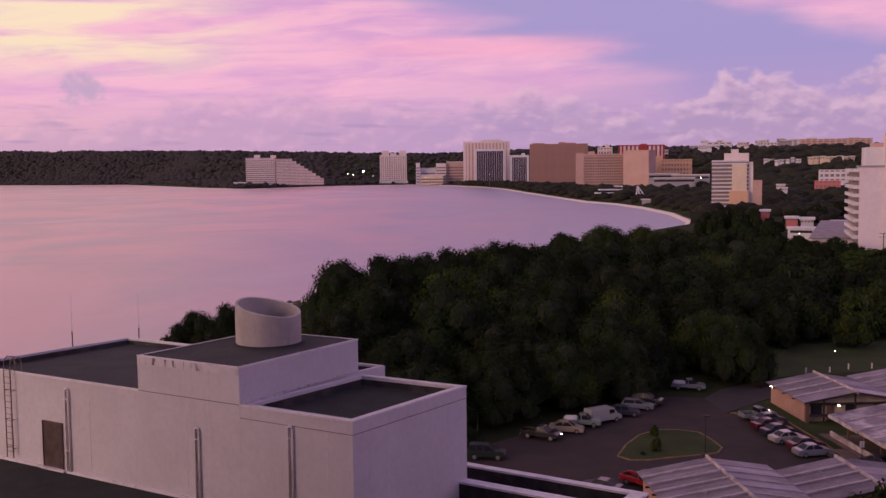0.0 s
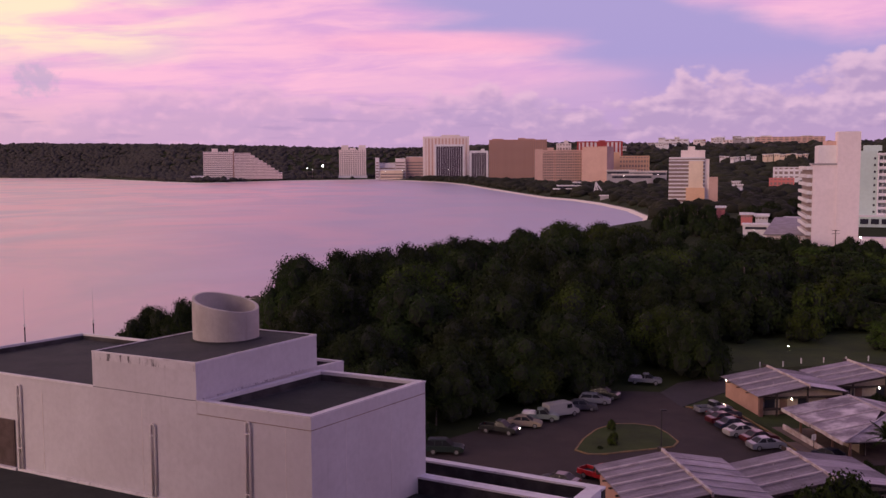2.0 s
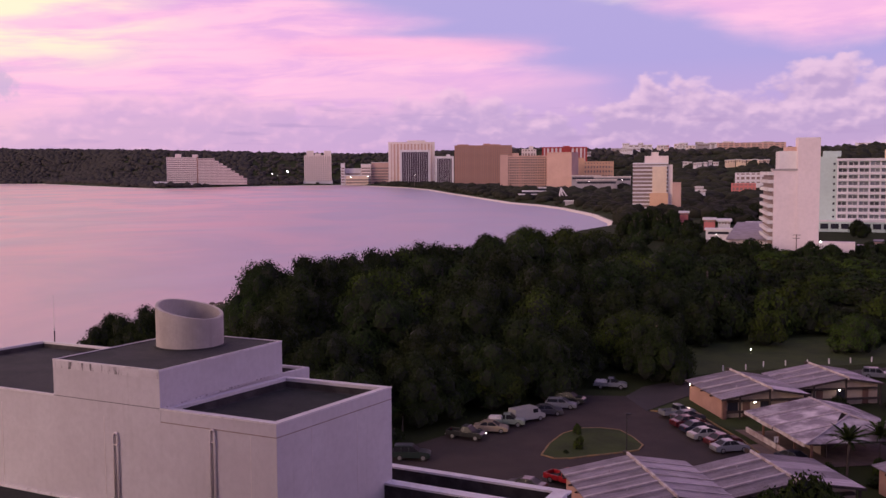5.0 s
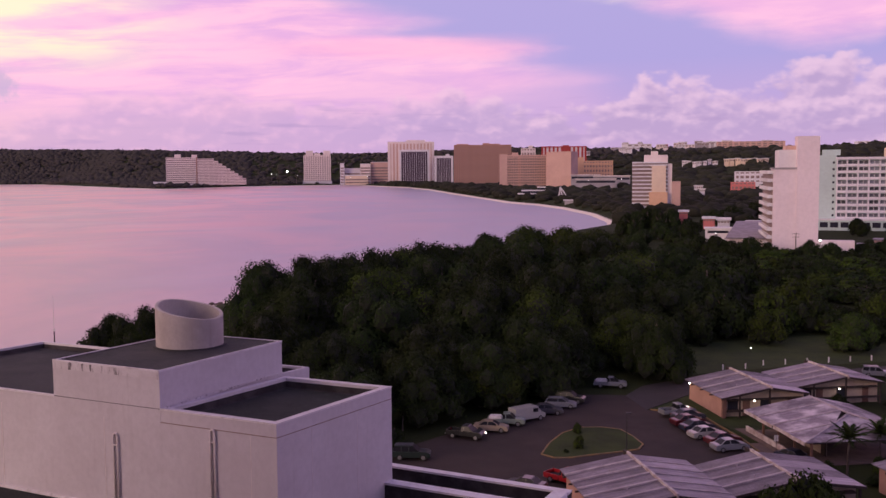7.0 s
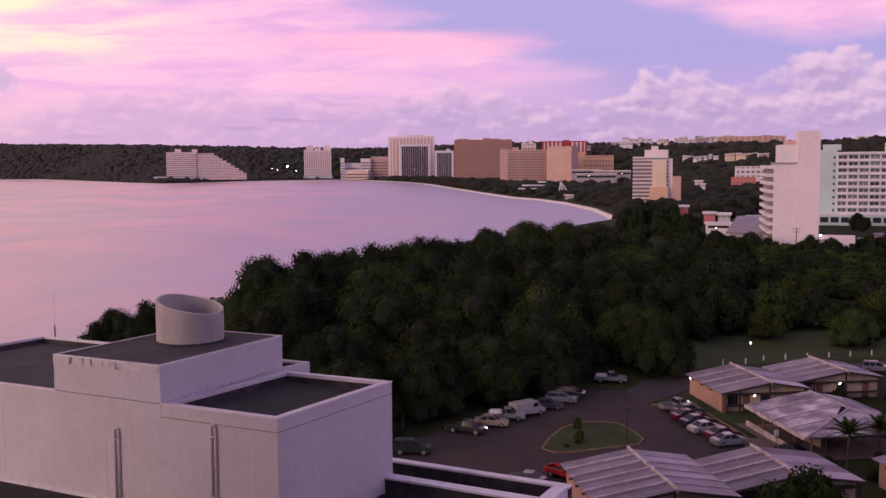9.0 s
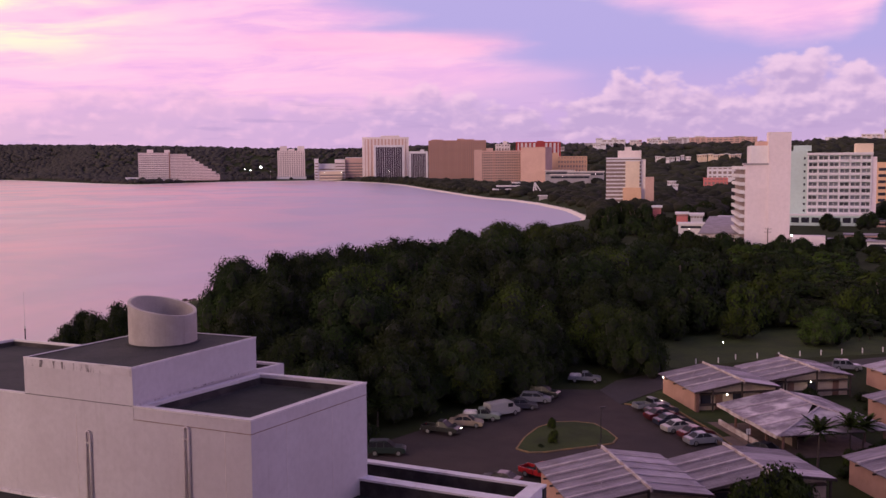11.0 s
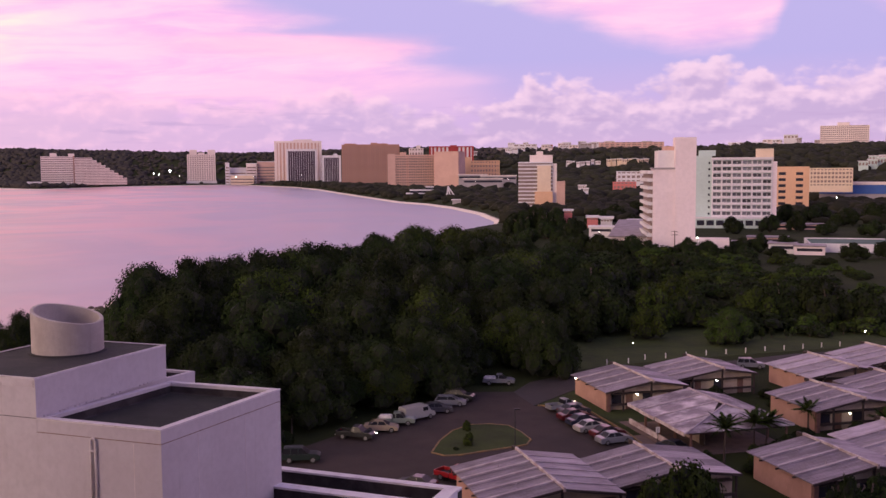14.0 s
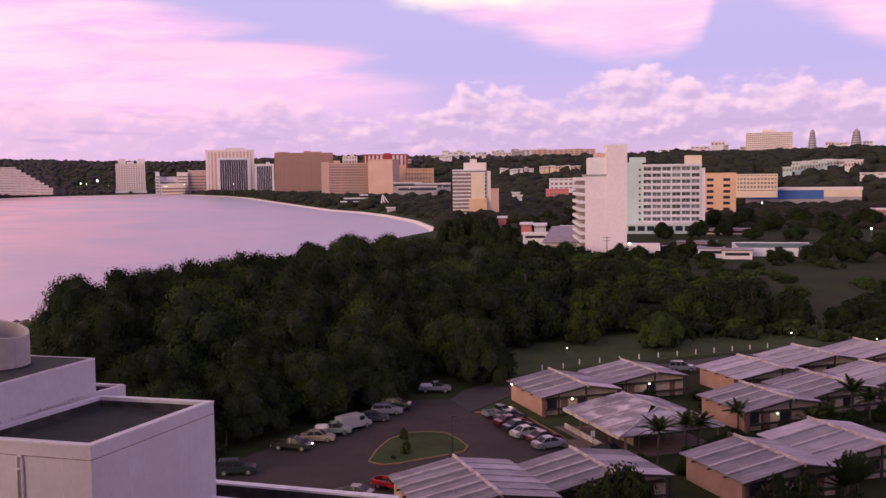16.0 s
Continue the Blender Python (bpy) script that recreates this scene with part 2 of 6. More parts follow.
def foliage(name, dark, light):
    m = bpy.data.materials.new(name)
    m.use_nodes = True
    t = m.node_tree
    n = Nodes(t)
    bsdf = t.nodes["Principled BSDF"]
    isl = n.node("ShaderNodeNewGeometry").outputs["Random Per Island"]
    co = n.node("ShaderNodeTexCoord").outputs["Object"]
    who = n.node("ShaderNodeObjectInfo").outputs["Random"]
    k = n.add(n.mul(isl, 0.32), n.mul(n.step(0.3, 0.75, n.noise(co, 1.6, 4.0)), 0.55))
    col = n.mix(k, dark, light)
    col = n.node("ShaderNodeHueSaturation", Color=col, Hue=n.add(0.485, n.mul(who, 0.03)), Value=n.add(0.75, n.mul(who, 0.5))).outputs[0]
    n.put(bsdf.inputs["Base Color"], col)
    bsdf.inputs["Roughness"].default_value = 0.75
    bsdf.inputs["Specular IOR Level"].default_value = 0.04
    return m


def glow_material(name, colour, strength):
    m = bpy.data.materials.new(name)
    m.use_nodes = True
    b = m.node_tree.nodes["Principled BSDF"]
    b.inputs["Base Color"].default_value = (0.8, 0.8, 0.8, 1)
    b.inputs["Emission Color"].default_value = colour
    b.inputs["Emission Strength"].default_value = strength
    return m


def plain(name, colour, rough=0.5, metal=0.0, coat=0.0):
    m = bpy.data.materials.new(name)
    m.use_nodes = True
    t = m.node_tree
    n = Nodes(t)
    b = t.nodes["Principled BSDF"]
    co = n.node("ShaderNodeTexCoord").outputs["Object"]
    n.put(b.inputs["Base Color"], n.mix(n.mul(n.noise(co, 3.0, 5.0), 0.35), colour, tuple(c * 0.6 for c in colour[:3]) + (1,)))
    n.put(b.inputs["Roughness"], n.add(rough * 0.8, n.mul(n.noise(co, 6.0, 4.0), rough * 0.4)))
    b.inputs["Metallic"].default_value, b.inputs["Coat Weight"].default_value = metal, coat
    return m


M_WHITE = material("white_painted_concrete", rgb(0.66, 0.63, 0.655), rgb(0.60, 0.565, 0.585), 0.30, 0.75, 0.2, 30, streaks=0.16, dirt=rgb(0.30, 0.26, 0.25))
M_COPING = material("weathered_coping", rgb(0.78, 0.75, 0.77), rgb(0.60, 0.56, 0.57), 1.3, 0.8, 0.4, 24, streaks=0.5, dirt=rgb(0.16, 0.13, 0.13), lo=0.45, hi=0.75)


def stained_coping():
    """White paint with black mould running down from the top edge in tatters."""
    m = material("mould_stained_coping", rgb(0.70, 0.67, 0.69), rgb(0.60, 0.56, 0.58), 0.8, 0.8, 0.3, 24)
    t = m.node_tree
    n = Nodes(t)
    b = t.nodes["Principled BSDF"]
    old = b.inputs["Base Color"].links[0].from_socket
    co = n.node("ShaderNodeTexCoord").outputs["Object"]
    run = n.noise(n.node("ShaderNodeMapping", Vector=co, Scale=(5.5, 5.5, 0.9)).outputs[0], 1.0, 6.0, 0.7)
    where = n.noise(co, 0.55, 2.0, 0.5)
    spot = n.mul(n.step(0.50, 0.60, run), n.step(0.44, 0.56, where))
    n.put(b.inputs["Base Color"], n.mix(n.mul(spot, 0.85), old, rgb(0.07, 0.06, 0.065)))
    return m


M_STAINED = stained_coping()
M_MOULD = material("mouldy_dark_concrete", rgb(0.035, 0.032, 0.034), rgb(0.075, 0.068, 0.07), 1.2, 0.9, 0.4, 24)
M_ROOF = material("dark_roofing_felt", rgb(0.038, 0.039, 0.041), rgb(0.056, 0.054, 0.056), 0.5, 0.9, 0.5, 40)
M_DECK = material("dark_roof_deck", rgb(0.022, 0.026, 0.025), rgb(0.034, 0.036, 0.035), 0.7, 0.9, 0.5, 40)
M_STACK = material("grey_concrete_duct", rgb(0.50, 0.46, 0.44), rgb(0.40, 0.36, 0.34), 0.8, 0.85, 0.3, 30, streaks=0.5, dirt=rgb(0.2, 0.17, 0.16))
M_PIPE = material("painted_pipe", rgb(0.78, 0.74, 0.74), rgb(0.66, 0.60, 0.59), 2.0, 0.6)
M_RUST = material("rusty_painted_steel", rgb(0.34, 0.24, 0.20), rgb(0.16, 0.10, 0.08), 6.0, 0.8)
M_DOOR = material("brown_louvred_door", rgb(0.13, 0.09, 0.085), rgb(0.08, 0.055, 0.05), 2.0, 0.7)
M_CREAM = material("cream_render", rgb(0.80, 0.70, 0.66), rgb(0.72, 0.62, 0.58), 0.05, 0.8, vary=0.05)
M_BROWN = material("brown_brick_render", rgb(0.43, 0.25, 0.20), rgb(0.37, 0.21, 0.165), 0.05, 0.85, vary=0.05)
M_SALMON = material("salmon_render", rgb(0.62, 0.41, 0.34), rgb(0.55, 0.36, 0.30), 0.05, 0.85, vary=0.05)
M_ORANGE = material("orange_render", rgb(0.74, 0.47, 0.30), rgb(0.66, 0.41, 0.26), 0.05, 0.85)
M_YELLOW = material("pale_yellow_render", rgb(0.78, 0.64, 0.48), rgb(0.70, 0.56, 0.42), 0.05, 0.85)
M_PINKWALL = material("pale_pink_render", rgb(0.82, 0.71, 0.72), rgb(0.77, 0.66, 0.67), 0.05, 0.85, streaks=0.15, dirt=rgb(0.4, 0.32, 0.32))
M_MINT = material("mint_render", rgb(0.52, 0.64, 0.60), rgb(0.46, 0.57, 0.54), 0.05, 0.85)
M_PALE = material("white_render", rgb(0.74, 0.72, 0.74), rgb(0.64, 0.61, 0.63), 0.06, 0.8, vary=0.06)
M_RED = material("red_render", rgb(0.40, 0.06, 0.06), rgb(0.33, 0.05, 0.05), 0.06, 0.8)
M_CORAL = material("coral_render", rgb(0.66, 0.22, 0.20), rgb(0.56, 0.18, 0.17), 0.06, 0.8)
M_BLUE = material("blue_sheeting", rgb(0.05, 0.13, 0.40), rgb(0.04, 0.10, 0.33), 0.06, 0.6)
M_GREYWALL = material("grey_render", rgb(0.40, 0.37, 0.38), rgb(0.32, 0.29, 0.30), 0.06, 0.85)
M_GREENROOF = material("dull_green_court", rgb(0.10, 0.17, 0.14), rgb(0.07, 0.12, 0.10), 0.1, 0.85)
M_TIN = material("weathered_tin_roof", rgb(0.30, 0.27, 0.30), rgb(0.21, 0.18, 0.20), 0.28, 0.6, streaks=0.5, dirt=rgb(0.10, 0.08, 0.08), vary=0.12)
M_ROOM = material("curtained_hotel_window", rgb(0.17, 0.18, 0.21), rgb(0.05, 0.05, 0.065), 0.12, 0.4, vary=0.7)
M_GLASS = plain("dark_window_glass", (0.035, 0.035, 0.05, 1), 0.12)
# balcony recess shade put into the colour; also serves small windows and lamp poles
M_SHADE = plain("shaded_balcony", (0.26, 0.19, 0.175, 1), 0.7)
M_PURPLE = plain("purple_tinted_glass", (0.075, 0.05, 0.07, 1), 0.2)
M_LEAF = foliage("dark_tree_leaves", rgb(0.011, 0.017, 0.007), rgb(0.032, 0.048, 0.013))
M_LEAF_B = foliage("yellow_green_leaves", rgb(0.020, 0.032, 0.009), rgb(0.066, 0.098, 0.018))
# shade inside the crowns, given as the colour of solid hearts
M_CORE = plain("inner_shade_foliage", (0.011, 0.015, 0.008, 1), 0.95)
M_BARK = material("grey_brown_bark", rgb(0.11, 0.085, 0.07), rgb(0.06, 0.045, 0.04), 2.0, 0.9, 0.6, 12)
# distance haze over the far hills is mixed into these pale grey leaves
M_HAZY_WOODS = foliage("hazy_hillside_woods", rgb(0.058, 0.055, 0.051), rgb(0.080, 0.076, 0.068))
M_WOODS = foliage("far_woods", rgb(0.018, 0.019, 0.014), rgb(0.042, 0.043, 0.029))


# ---- the land: one sheet from the hotel grounds round the bay to the far hills ----
SHORE = [(-420, -200), (-300, 20), (-150, 110), (-82, 165), (-58, 225), (-45, 284), (-22, 330), (35, 430), (108, 560), (150, 628), (170, 695), (184, 811),
         (188, 948), (180, 1064), (161, 1148), (150, 1348), (134, 1632), (118, 1996), (83, 2298), (33, 2500), (-60, 2860), (-156, 2810), (-333, 2690), (-487, 2350),
         (-640, 2600), (-850, 2990), (-1190, 3650), (-1500, 3765), (-1830, 4010), (-2600, 4300), (-4200, 4500)]
SH = np.array(SHORE, float)
HILL_AZ = [-180, -60, -40, -25, -15, -7, 0, 7, 12, 25, 60, 180]
HILL_EL = [0.6, 1.35, 1.42, 1.25, 1.28, 1.38, 1.12, 1.18, 1.28, 1.46, 1.4, 0.6]
HILL_FAR = [2400, 2400, 2450, 2550, 2700, 3000, 3400, 3600, 3900, 4450, 4500, 2400]
HILL_NEAR = [900, 900, 900, 900, 1300, 2100, 2800, 2750, 2800, 3700, 3800, 900]


BAY = np.array(SHORE + [(-9000, 4500), (-9000, -200)], float)
BAY_NEXT = np.roll(BAY, -1, axis=0)


def in_bay(x, y):
    """Whether a place lies on the water's side of the shore."""
    a, b = BAY, BAY_NEXT
    over = (a[:, 1] > y) != (b[:, 1] > y)
    rise = np.where(b[:, 1] == a[:, 1], 1.0, b[:, 1] - a[:, 1])
    at = a[:, 0] + (y - a[:, 1]) * (b[:, 0] - a[:, 0]) / rise
    return bool((over & (x < at)).sum() % 2)


def shore_distance(x, y):
    """Metres inland of the waterline (negative in the bay)."""
    p = np.array((x, y), float)
    a, b = SH[:-1], SH[1:]
    d = b - a
    k = np.clip(((p - a) * d).sum(1) / (d * d).sum(1), 0, 1)
    q = a + d * k[:, None]
    r = np.hypot(*(p - q).T)
    i = int(r.argmin())
    return -r[i] if in_bay(x, y) else r[i]


def height(x, y):
    d = shore_distance(x, y)
    if d < 0:
        return max(-3.0, d * 0.08)
    r, az = math.hypot(x, y), math.degrees(math.atan2(-x, y))
    z = 1.8 * smooth(0, 4.5, d) + 3.2 * smooth(4.5, 18, d)
    far, near = np.interp(az, HILL_AZ, HILL_FAR), np.interp(az, HILL_AZ, HILL_NEAR)
    crest = 38 + math.tan(radians(np.interp(az, HILL_AZ, HILL_EL))) * far - 9
    s = smooth(near, far, r) * smooth(0, 330, d)
    if s > 0:
        wob = noise.noise(Vector((x * 0.0016, y * 0.0016, 3.0)))
        z += (crest - 5) * min(1.0, max(0.0, s * (1 + 0.35 * wob * (1 - s))))
        z += s * 5 * noise.noise(Vector((x * 0.006, y * 0.006, 9.0)))
    return z * smooth(-1, 3, d) if d < 3 else z


def ground_material():
    m = bpy.data.materials.new("ground_cover")
    m.use_nodes = True
    t = m.node_tree
    n = Nodes(t)
    b = t.nodes["Principled BSDF"]
    pos = n.node("ShaderNodeNewGeometry").outputs["Position"]
    z = n.node("ShaderNodeSeparateXYZ", Vector=pos).outputs[2]
    big, mid, fine = n.noise(pos, 0.03, 5.0), n.noise(pos, 0.35, 5.0, 0.65), n.noise(pos, 5.0, 4.0, 0.7)
    grass = n.mix(n.step(0.35, 0.65, big), rgb(0.016, 0.024, 0.008), rgb(0.030, 0.040, 0.013))
    grass = n.mix(n.mul(n.step(0.45, 0.7, mid), 0.6), grass, rgb(0.016, 0.024, 0.010))
    grass = n.mix(n.mul(n.step(0.4, 0.7, fine), 0.25), grass, rgb(0.042, 0.046, 0.018))
    sand = n.mix(mid, rgb(0.84, 0.76, 0.68), rgb(0.76, 0.67, 0.60))
    col = n.mix(n.step(1.9, 1.3, n.add(z, n.mul(n.sub(mid, 0.5), 0.9))), grass, sand)
    n.put(b.inputs["Base Color"], col)
    b.inputs["Roughness"].default_value = 0.95
    b.inputs["Specular IOR Level"].default_value = 0.1
    n.put(b.inputs["Normal"], n.node("ShaderNodeBump", Strength=0.5, Distance=0.1, Height=fine).outputs[0])
    return m


def build_land():
    azs = list(np.arange(-50, -18, 0.4)) + list(np.arange(-18, 0, 0.16)) + list(np.arange(0, 32, 0.3)) + list(np.arange(32, 310, 2.0))
    rs = [0.0] + list(np.geomspace(6, 560, 90)) + list(np.geomspace(575, 1500, 60)) + list(np.geomspace(1530, 4900, 75))
    verts, faces = [], []
    n = len(azs)
    for r in rs[1:]:
        for a in azs:
            p = polar(a, r)
            verts.append((p.x, p.y, height(p.x, p.y) if r > 3 else 5.0))
    for i in range(len(rs) - 2):
        for j in range(n):
            k = (j + 1) % n
            faces.append((i * n + j, (i + 1) * n + j, (i + 1) * n + k, i * n + k))
    verts.append((0, 0, 5.0))
    c = len(verts) - 1
    faces += [(c, j, (j + 1) % n) for j in range(n)]
    me = bpy.data.meshes.new("ground")
    me.from_pydata(verts, [], faces)
    bm = bmesh.new()
    bm.from_mesh(me)
    bmesh.ops.recalc_face_normals(bm, faces=bm.faces[:])
    bm.to_mesh(me)
    bm.free()
    me.shade_smooth()
    me.materials.append(ground_material())
    tagged(new("ground", me), "grassy coastal land rising to wooded hills behind a pale sand beach", "ground", kind="structure")


def sea_material():
    m = bpy.data.materials.new("calm_lagoon_water")
    m.use_nodes = True
    t = m.node_tree
    n = Nodes(t)
    b = t.nodes["Principled BSDF"]
    pos = n.node("ShaderNodeNewGeometry").outputs["Position"]
    patch = n.noise(n.node("ShaderNodeMapping", Vector=pos, Rotation=(0, 0, 0.3), Scale=(0.0075, 0.0048, 1)).outputs[0], 1.0, 5.0, 0.55, 0.9)
    slick = n.noise(n.node("ShaderNodeMapping", Vector=pos, Rotation=(0, 0, 0.25), Scale=(0.014, 0.010, 1)).outputs[0], 1.0, 4.0, 0.55, 0.5)
    x = n.node("ShaderNodeSeparateXYZ", Vector=pos).outputs[0]
    # pink of the reflected sky, painted into the base colour in patches
    pink_sheen = n.mix(n.step(0.36, 0.60, patch), rgb(0.50, 0.35, 0.39), rgb(0.82, 0.47, 0.47))
    pink_sheen = n.mix(n.mul(n.step(0.45, 0.7, slick), 0.35), pink_sheen, rgb(0.84, 0.63, 0.62))
    # bluer sky reflection towards the beach, likewise put into the base colour
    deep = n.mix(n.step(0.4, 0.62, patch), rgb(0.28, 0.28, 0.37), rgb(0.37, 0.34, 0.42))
    col = n.mix(n.step(-240.0, 150.0, n.add(x, n.mul(n.sub(slick, 0.5), 120.0))), pink_sheen, deep)
    # thin lines of foam over the reef flat
    foam = n.mul(n.step(0.66, 0.72, slick), n.mul(n.step(0.5, 0.6, patch), n.step(-230.0, -420.0, x)))
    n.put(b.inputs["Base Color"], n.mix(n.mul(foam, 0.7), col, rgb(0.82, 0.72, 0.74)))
    n.put(b.inputs["Roughness"], n.add(0.28, n.mul(n.step(0.3, 0.7, patch), 0.08)))
    b.inputs["IOR"].default_value = 1.33
    rip = n.noise(n.node("ShaderNodeMapping", Vector=pos, Rotation=(0, 0, 0.5), Scale=(0.30, 0.55, 1)).outputs[0], 1.0, 2.0, 0.5)
    swell = n.noise(n.node("ShaderNodeMapping", Vector=pos, Rotation=(0, 0, 0.35), Scale=(0.03, 0.06, 1)).outputs[0], 1.0, 2.0, 0.5)
    h = n.add(n.mul(rip, 0.15), n.mul(swell, 0.5))
    n.put(b.inputs["Normal"], n.node("ShaderNodeBump", Strength=0.02, Distance=0.2, Height=h).outputs[0])
    return m


def build_sea():
    bm = bmesh.new()
    bmesh.ops.create_circle(bm, cap_ends=True, radius=4950, segments=128)
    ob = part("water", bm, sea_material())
    tagged(ob, "calm lagoon water inside the reef, coloured with pink sky sheen", "sea", kind="structure")


build_land()
build_sea()


# ---- the lower wing of the hotel with its roof boxes ----
A, B = Vector((-3.62, 36.01, 0)), Vector((0.76, 41.94, 0))
ALONG = Vector((-0.8636, 0.5041, 0))
LF, LB = Vector((-24.1, 47.98, 0)), Vector((-18.34, 55.54, 0))
MF, NF = A + ALONG * 5.58, A + ALONG * 11.37
MB, NB = Vector((-4.23, 45.25, 0)), Vector((-9.2, 48.1, 0))
BB = Vector((-4.05, 44.62, 0))
Q = Vector((-3.07, 46.60, 0))
WALL_TOP, MID_TOP, DECK = 28.72, 30.25, 24.32


def inset(pts, d):
    """The polygon drawn in by d (points run anticlockwise)."""
    out = []
    n = len(pts)
    for i in range(n):
        a, b, c = pts[i - 1], pts[i], pts[(i + 1) % n]
        e, f = (b - a).normalized(), (c - b).normalized()
        p, q = Vector((-e.y, e.x, 0)), Vector((-f.y, f.x, 0))
        k = (p + q) / max(0.2, 1 + p.dot(q))
        out.append(b + k * d)
    return out


def parapet_block(name, pts, z0, z1, thick, drop, parent, roof=None, label=""):
    """Walls standing up round a sunk roof."""
    if sum(pts[i - 1].x * p.y - p.x * pts[i - 1].y for i, p in enumerate(pts)) < 0:
        pts = pts[::-1]
    ins = inset(pts, thick)
    n = len(pts)
    bm = bmesh.new()
    rings = []
    for ring, z in ((pts, z0), (pts, z1 - 0.03), (inset(pts, 0.03), z1), (inset(pts, thick - 0.03), z1), (ins, z1 - 0.03), (ins, z1 - drop * 0.35)):
        rings.append([bm.verts.new((p.x, p.y, z)) for p in ring])
    for r0, r1 in zip(rings, rings[1:]):
        for i in range(n):
            bm.faces.new((r0[i], r0[(i + 1) % n], r1[(i + 1) % n], r1[i]))
    bmesh.ops.recalc_face_normals(bm, faces=bm.faces[:])
    ob = part("wall", bm, M_WHITE, parent, label)
    # felt turned up inside the parapet
    bm = bmesh.new()
    rings = [[bm.verts.new((p.x, p.y, z)) for p in ring] for ring, z in ((inset(pts, thick - 0.002), z1 - drop * 0.34), (inset(pts, thick + 0.02), z1 - drop * 0.38), (inset(pts, thick + 0.03), z1 - drop + 0.03), (inset(pts, thick + 0.16), z1 - drop + 0.006))]
    for r0, r1 in zip(rings, rings[1:]):
        for i in range(n):
            bm.faces.new((r0[i], r0[(i + 1) % n], r1[(i + 1) % n], r1[i]))
    bmesh.ops.recalc_face_normals(bm, faces=bm.faces[:])
    part("upstand", bm, M_MOULD, parent, "blackened felt upstand")
    part("roof", prism(bmesh.new(), inset(pts, thick - 0.01), z1 - drop - 0.2, z1 - drop), roof or M_ROOF, parent, "dark felted flat roof")
    return ob


def band(name, p, q, z0, z1, out, parent, mat):
    """A thin strip along a wall, standing proud of it."""
    d = (q - p).normalized()
    nrm = Vector((d.y, -d.x, 0))
    part(name, prism(bmesh.new(), [p - nrm * 0.02, q - nrm * 0.02, q + nrm * out, p + nrm * out], z0, z1), mat, parent)


def build_wing():
    w = thing("hotel_wing", "white painted concrete hotel wing with stepped flat roofs", "building")
    parapet_block("west_block", [LF, MF, MB, Q, LB], 5.0, WALL_TOP, 0.17, 0.36, w)
    parapet_block("box_block", [A, B, BB, MF], 5.0, WALL_TOP + 0.004, 0.30, 0.46, w, M_DECK)
    out = Vector((ALONG.y, -ALONG.x, 0)) * -0.012
    parapet_block("mid_block", [MF - ALONG * 0.006 + out, MB, NB, NF + ALONG * 0.01 + out], WALL_TOP - 0.5, MID_TOP, 0.12, 0.06, w)
    # drip line under the parapet
    for p, q in ((A, B), (MF, A)):
        band("drip_line", p, q, 28.16, 28.185, 0.016, w, M_RUST)
        band("coping", p, q, 28.66, WALL_TOP + 0.012, 0.035, w, M_COPING)
    band("coping", LF, NF, 28.66, WALL_TOP + 0.012, 0.035, w, M_COPING)
    band("stained_edge", NF + out, MF + out, MID_TOP - 0.36, MID_TOP - 0.05, 0.018, w, M_STAINED)
    band("coping", NF + out, MF + out, MID_TOP - 0.05, MID_TOP + 0.008, 0.03, w, M_COPING)
    band("floor_joint", NF + out, MF + out, WALL_TOP - 0.03, WALL_TOP - 0.008, 0.008, w, M_MOULD)
    band("wall_foot", MF + out - ALONG * 0.2, MB, WALL_TOP + 0.012, WALL_TOP + 0.07, 0.02, w, M_STAINED)
    band("coping", MF + out, MB, MID_TOP - 0.07, MID_TOP + 0.008, 0.02, w, M_COPING)
    # foot moulding along the deck
    band("foot_moulding", LF, A, DECK - 0.05, DECK + 0.12, 0.10, w, M_COPING)
    # wall joints
    for s in (1.2, 8.6, 14.6):
        p = A + ALONG * s
        band("wall_joint", p + ALONG * 0.02, p - ALONG * 0.02, DECK, 28.1, 0.006, w, M_PIPE)
    side = (B - A).normalized()
    for s in (2.0, 4.9):
        p = A + side * s
        band("wall_joint", p, p + side * 0.03, DECK, 28.1, 0.006, w, M_PIPE)
    # deck in front
    nrm = Vector((ALONG.y, -ALONG.x, 0))
    if nrm.y > 0:
        nrm = -nrm
    part("deck", prism(bmesh.new(), [LF + ALONG * 9 + nrm * 0.02, LF + ALONG * 9 + nrm * 14, A + nrm * 14 - ALONG * 1, A + nrm * 0.02 + ALONG * 0.3], 5.0, DECK), M_DECK, w, "dark felted roof deck")
    return w


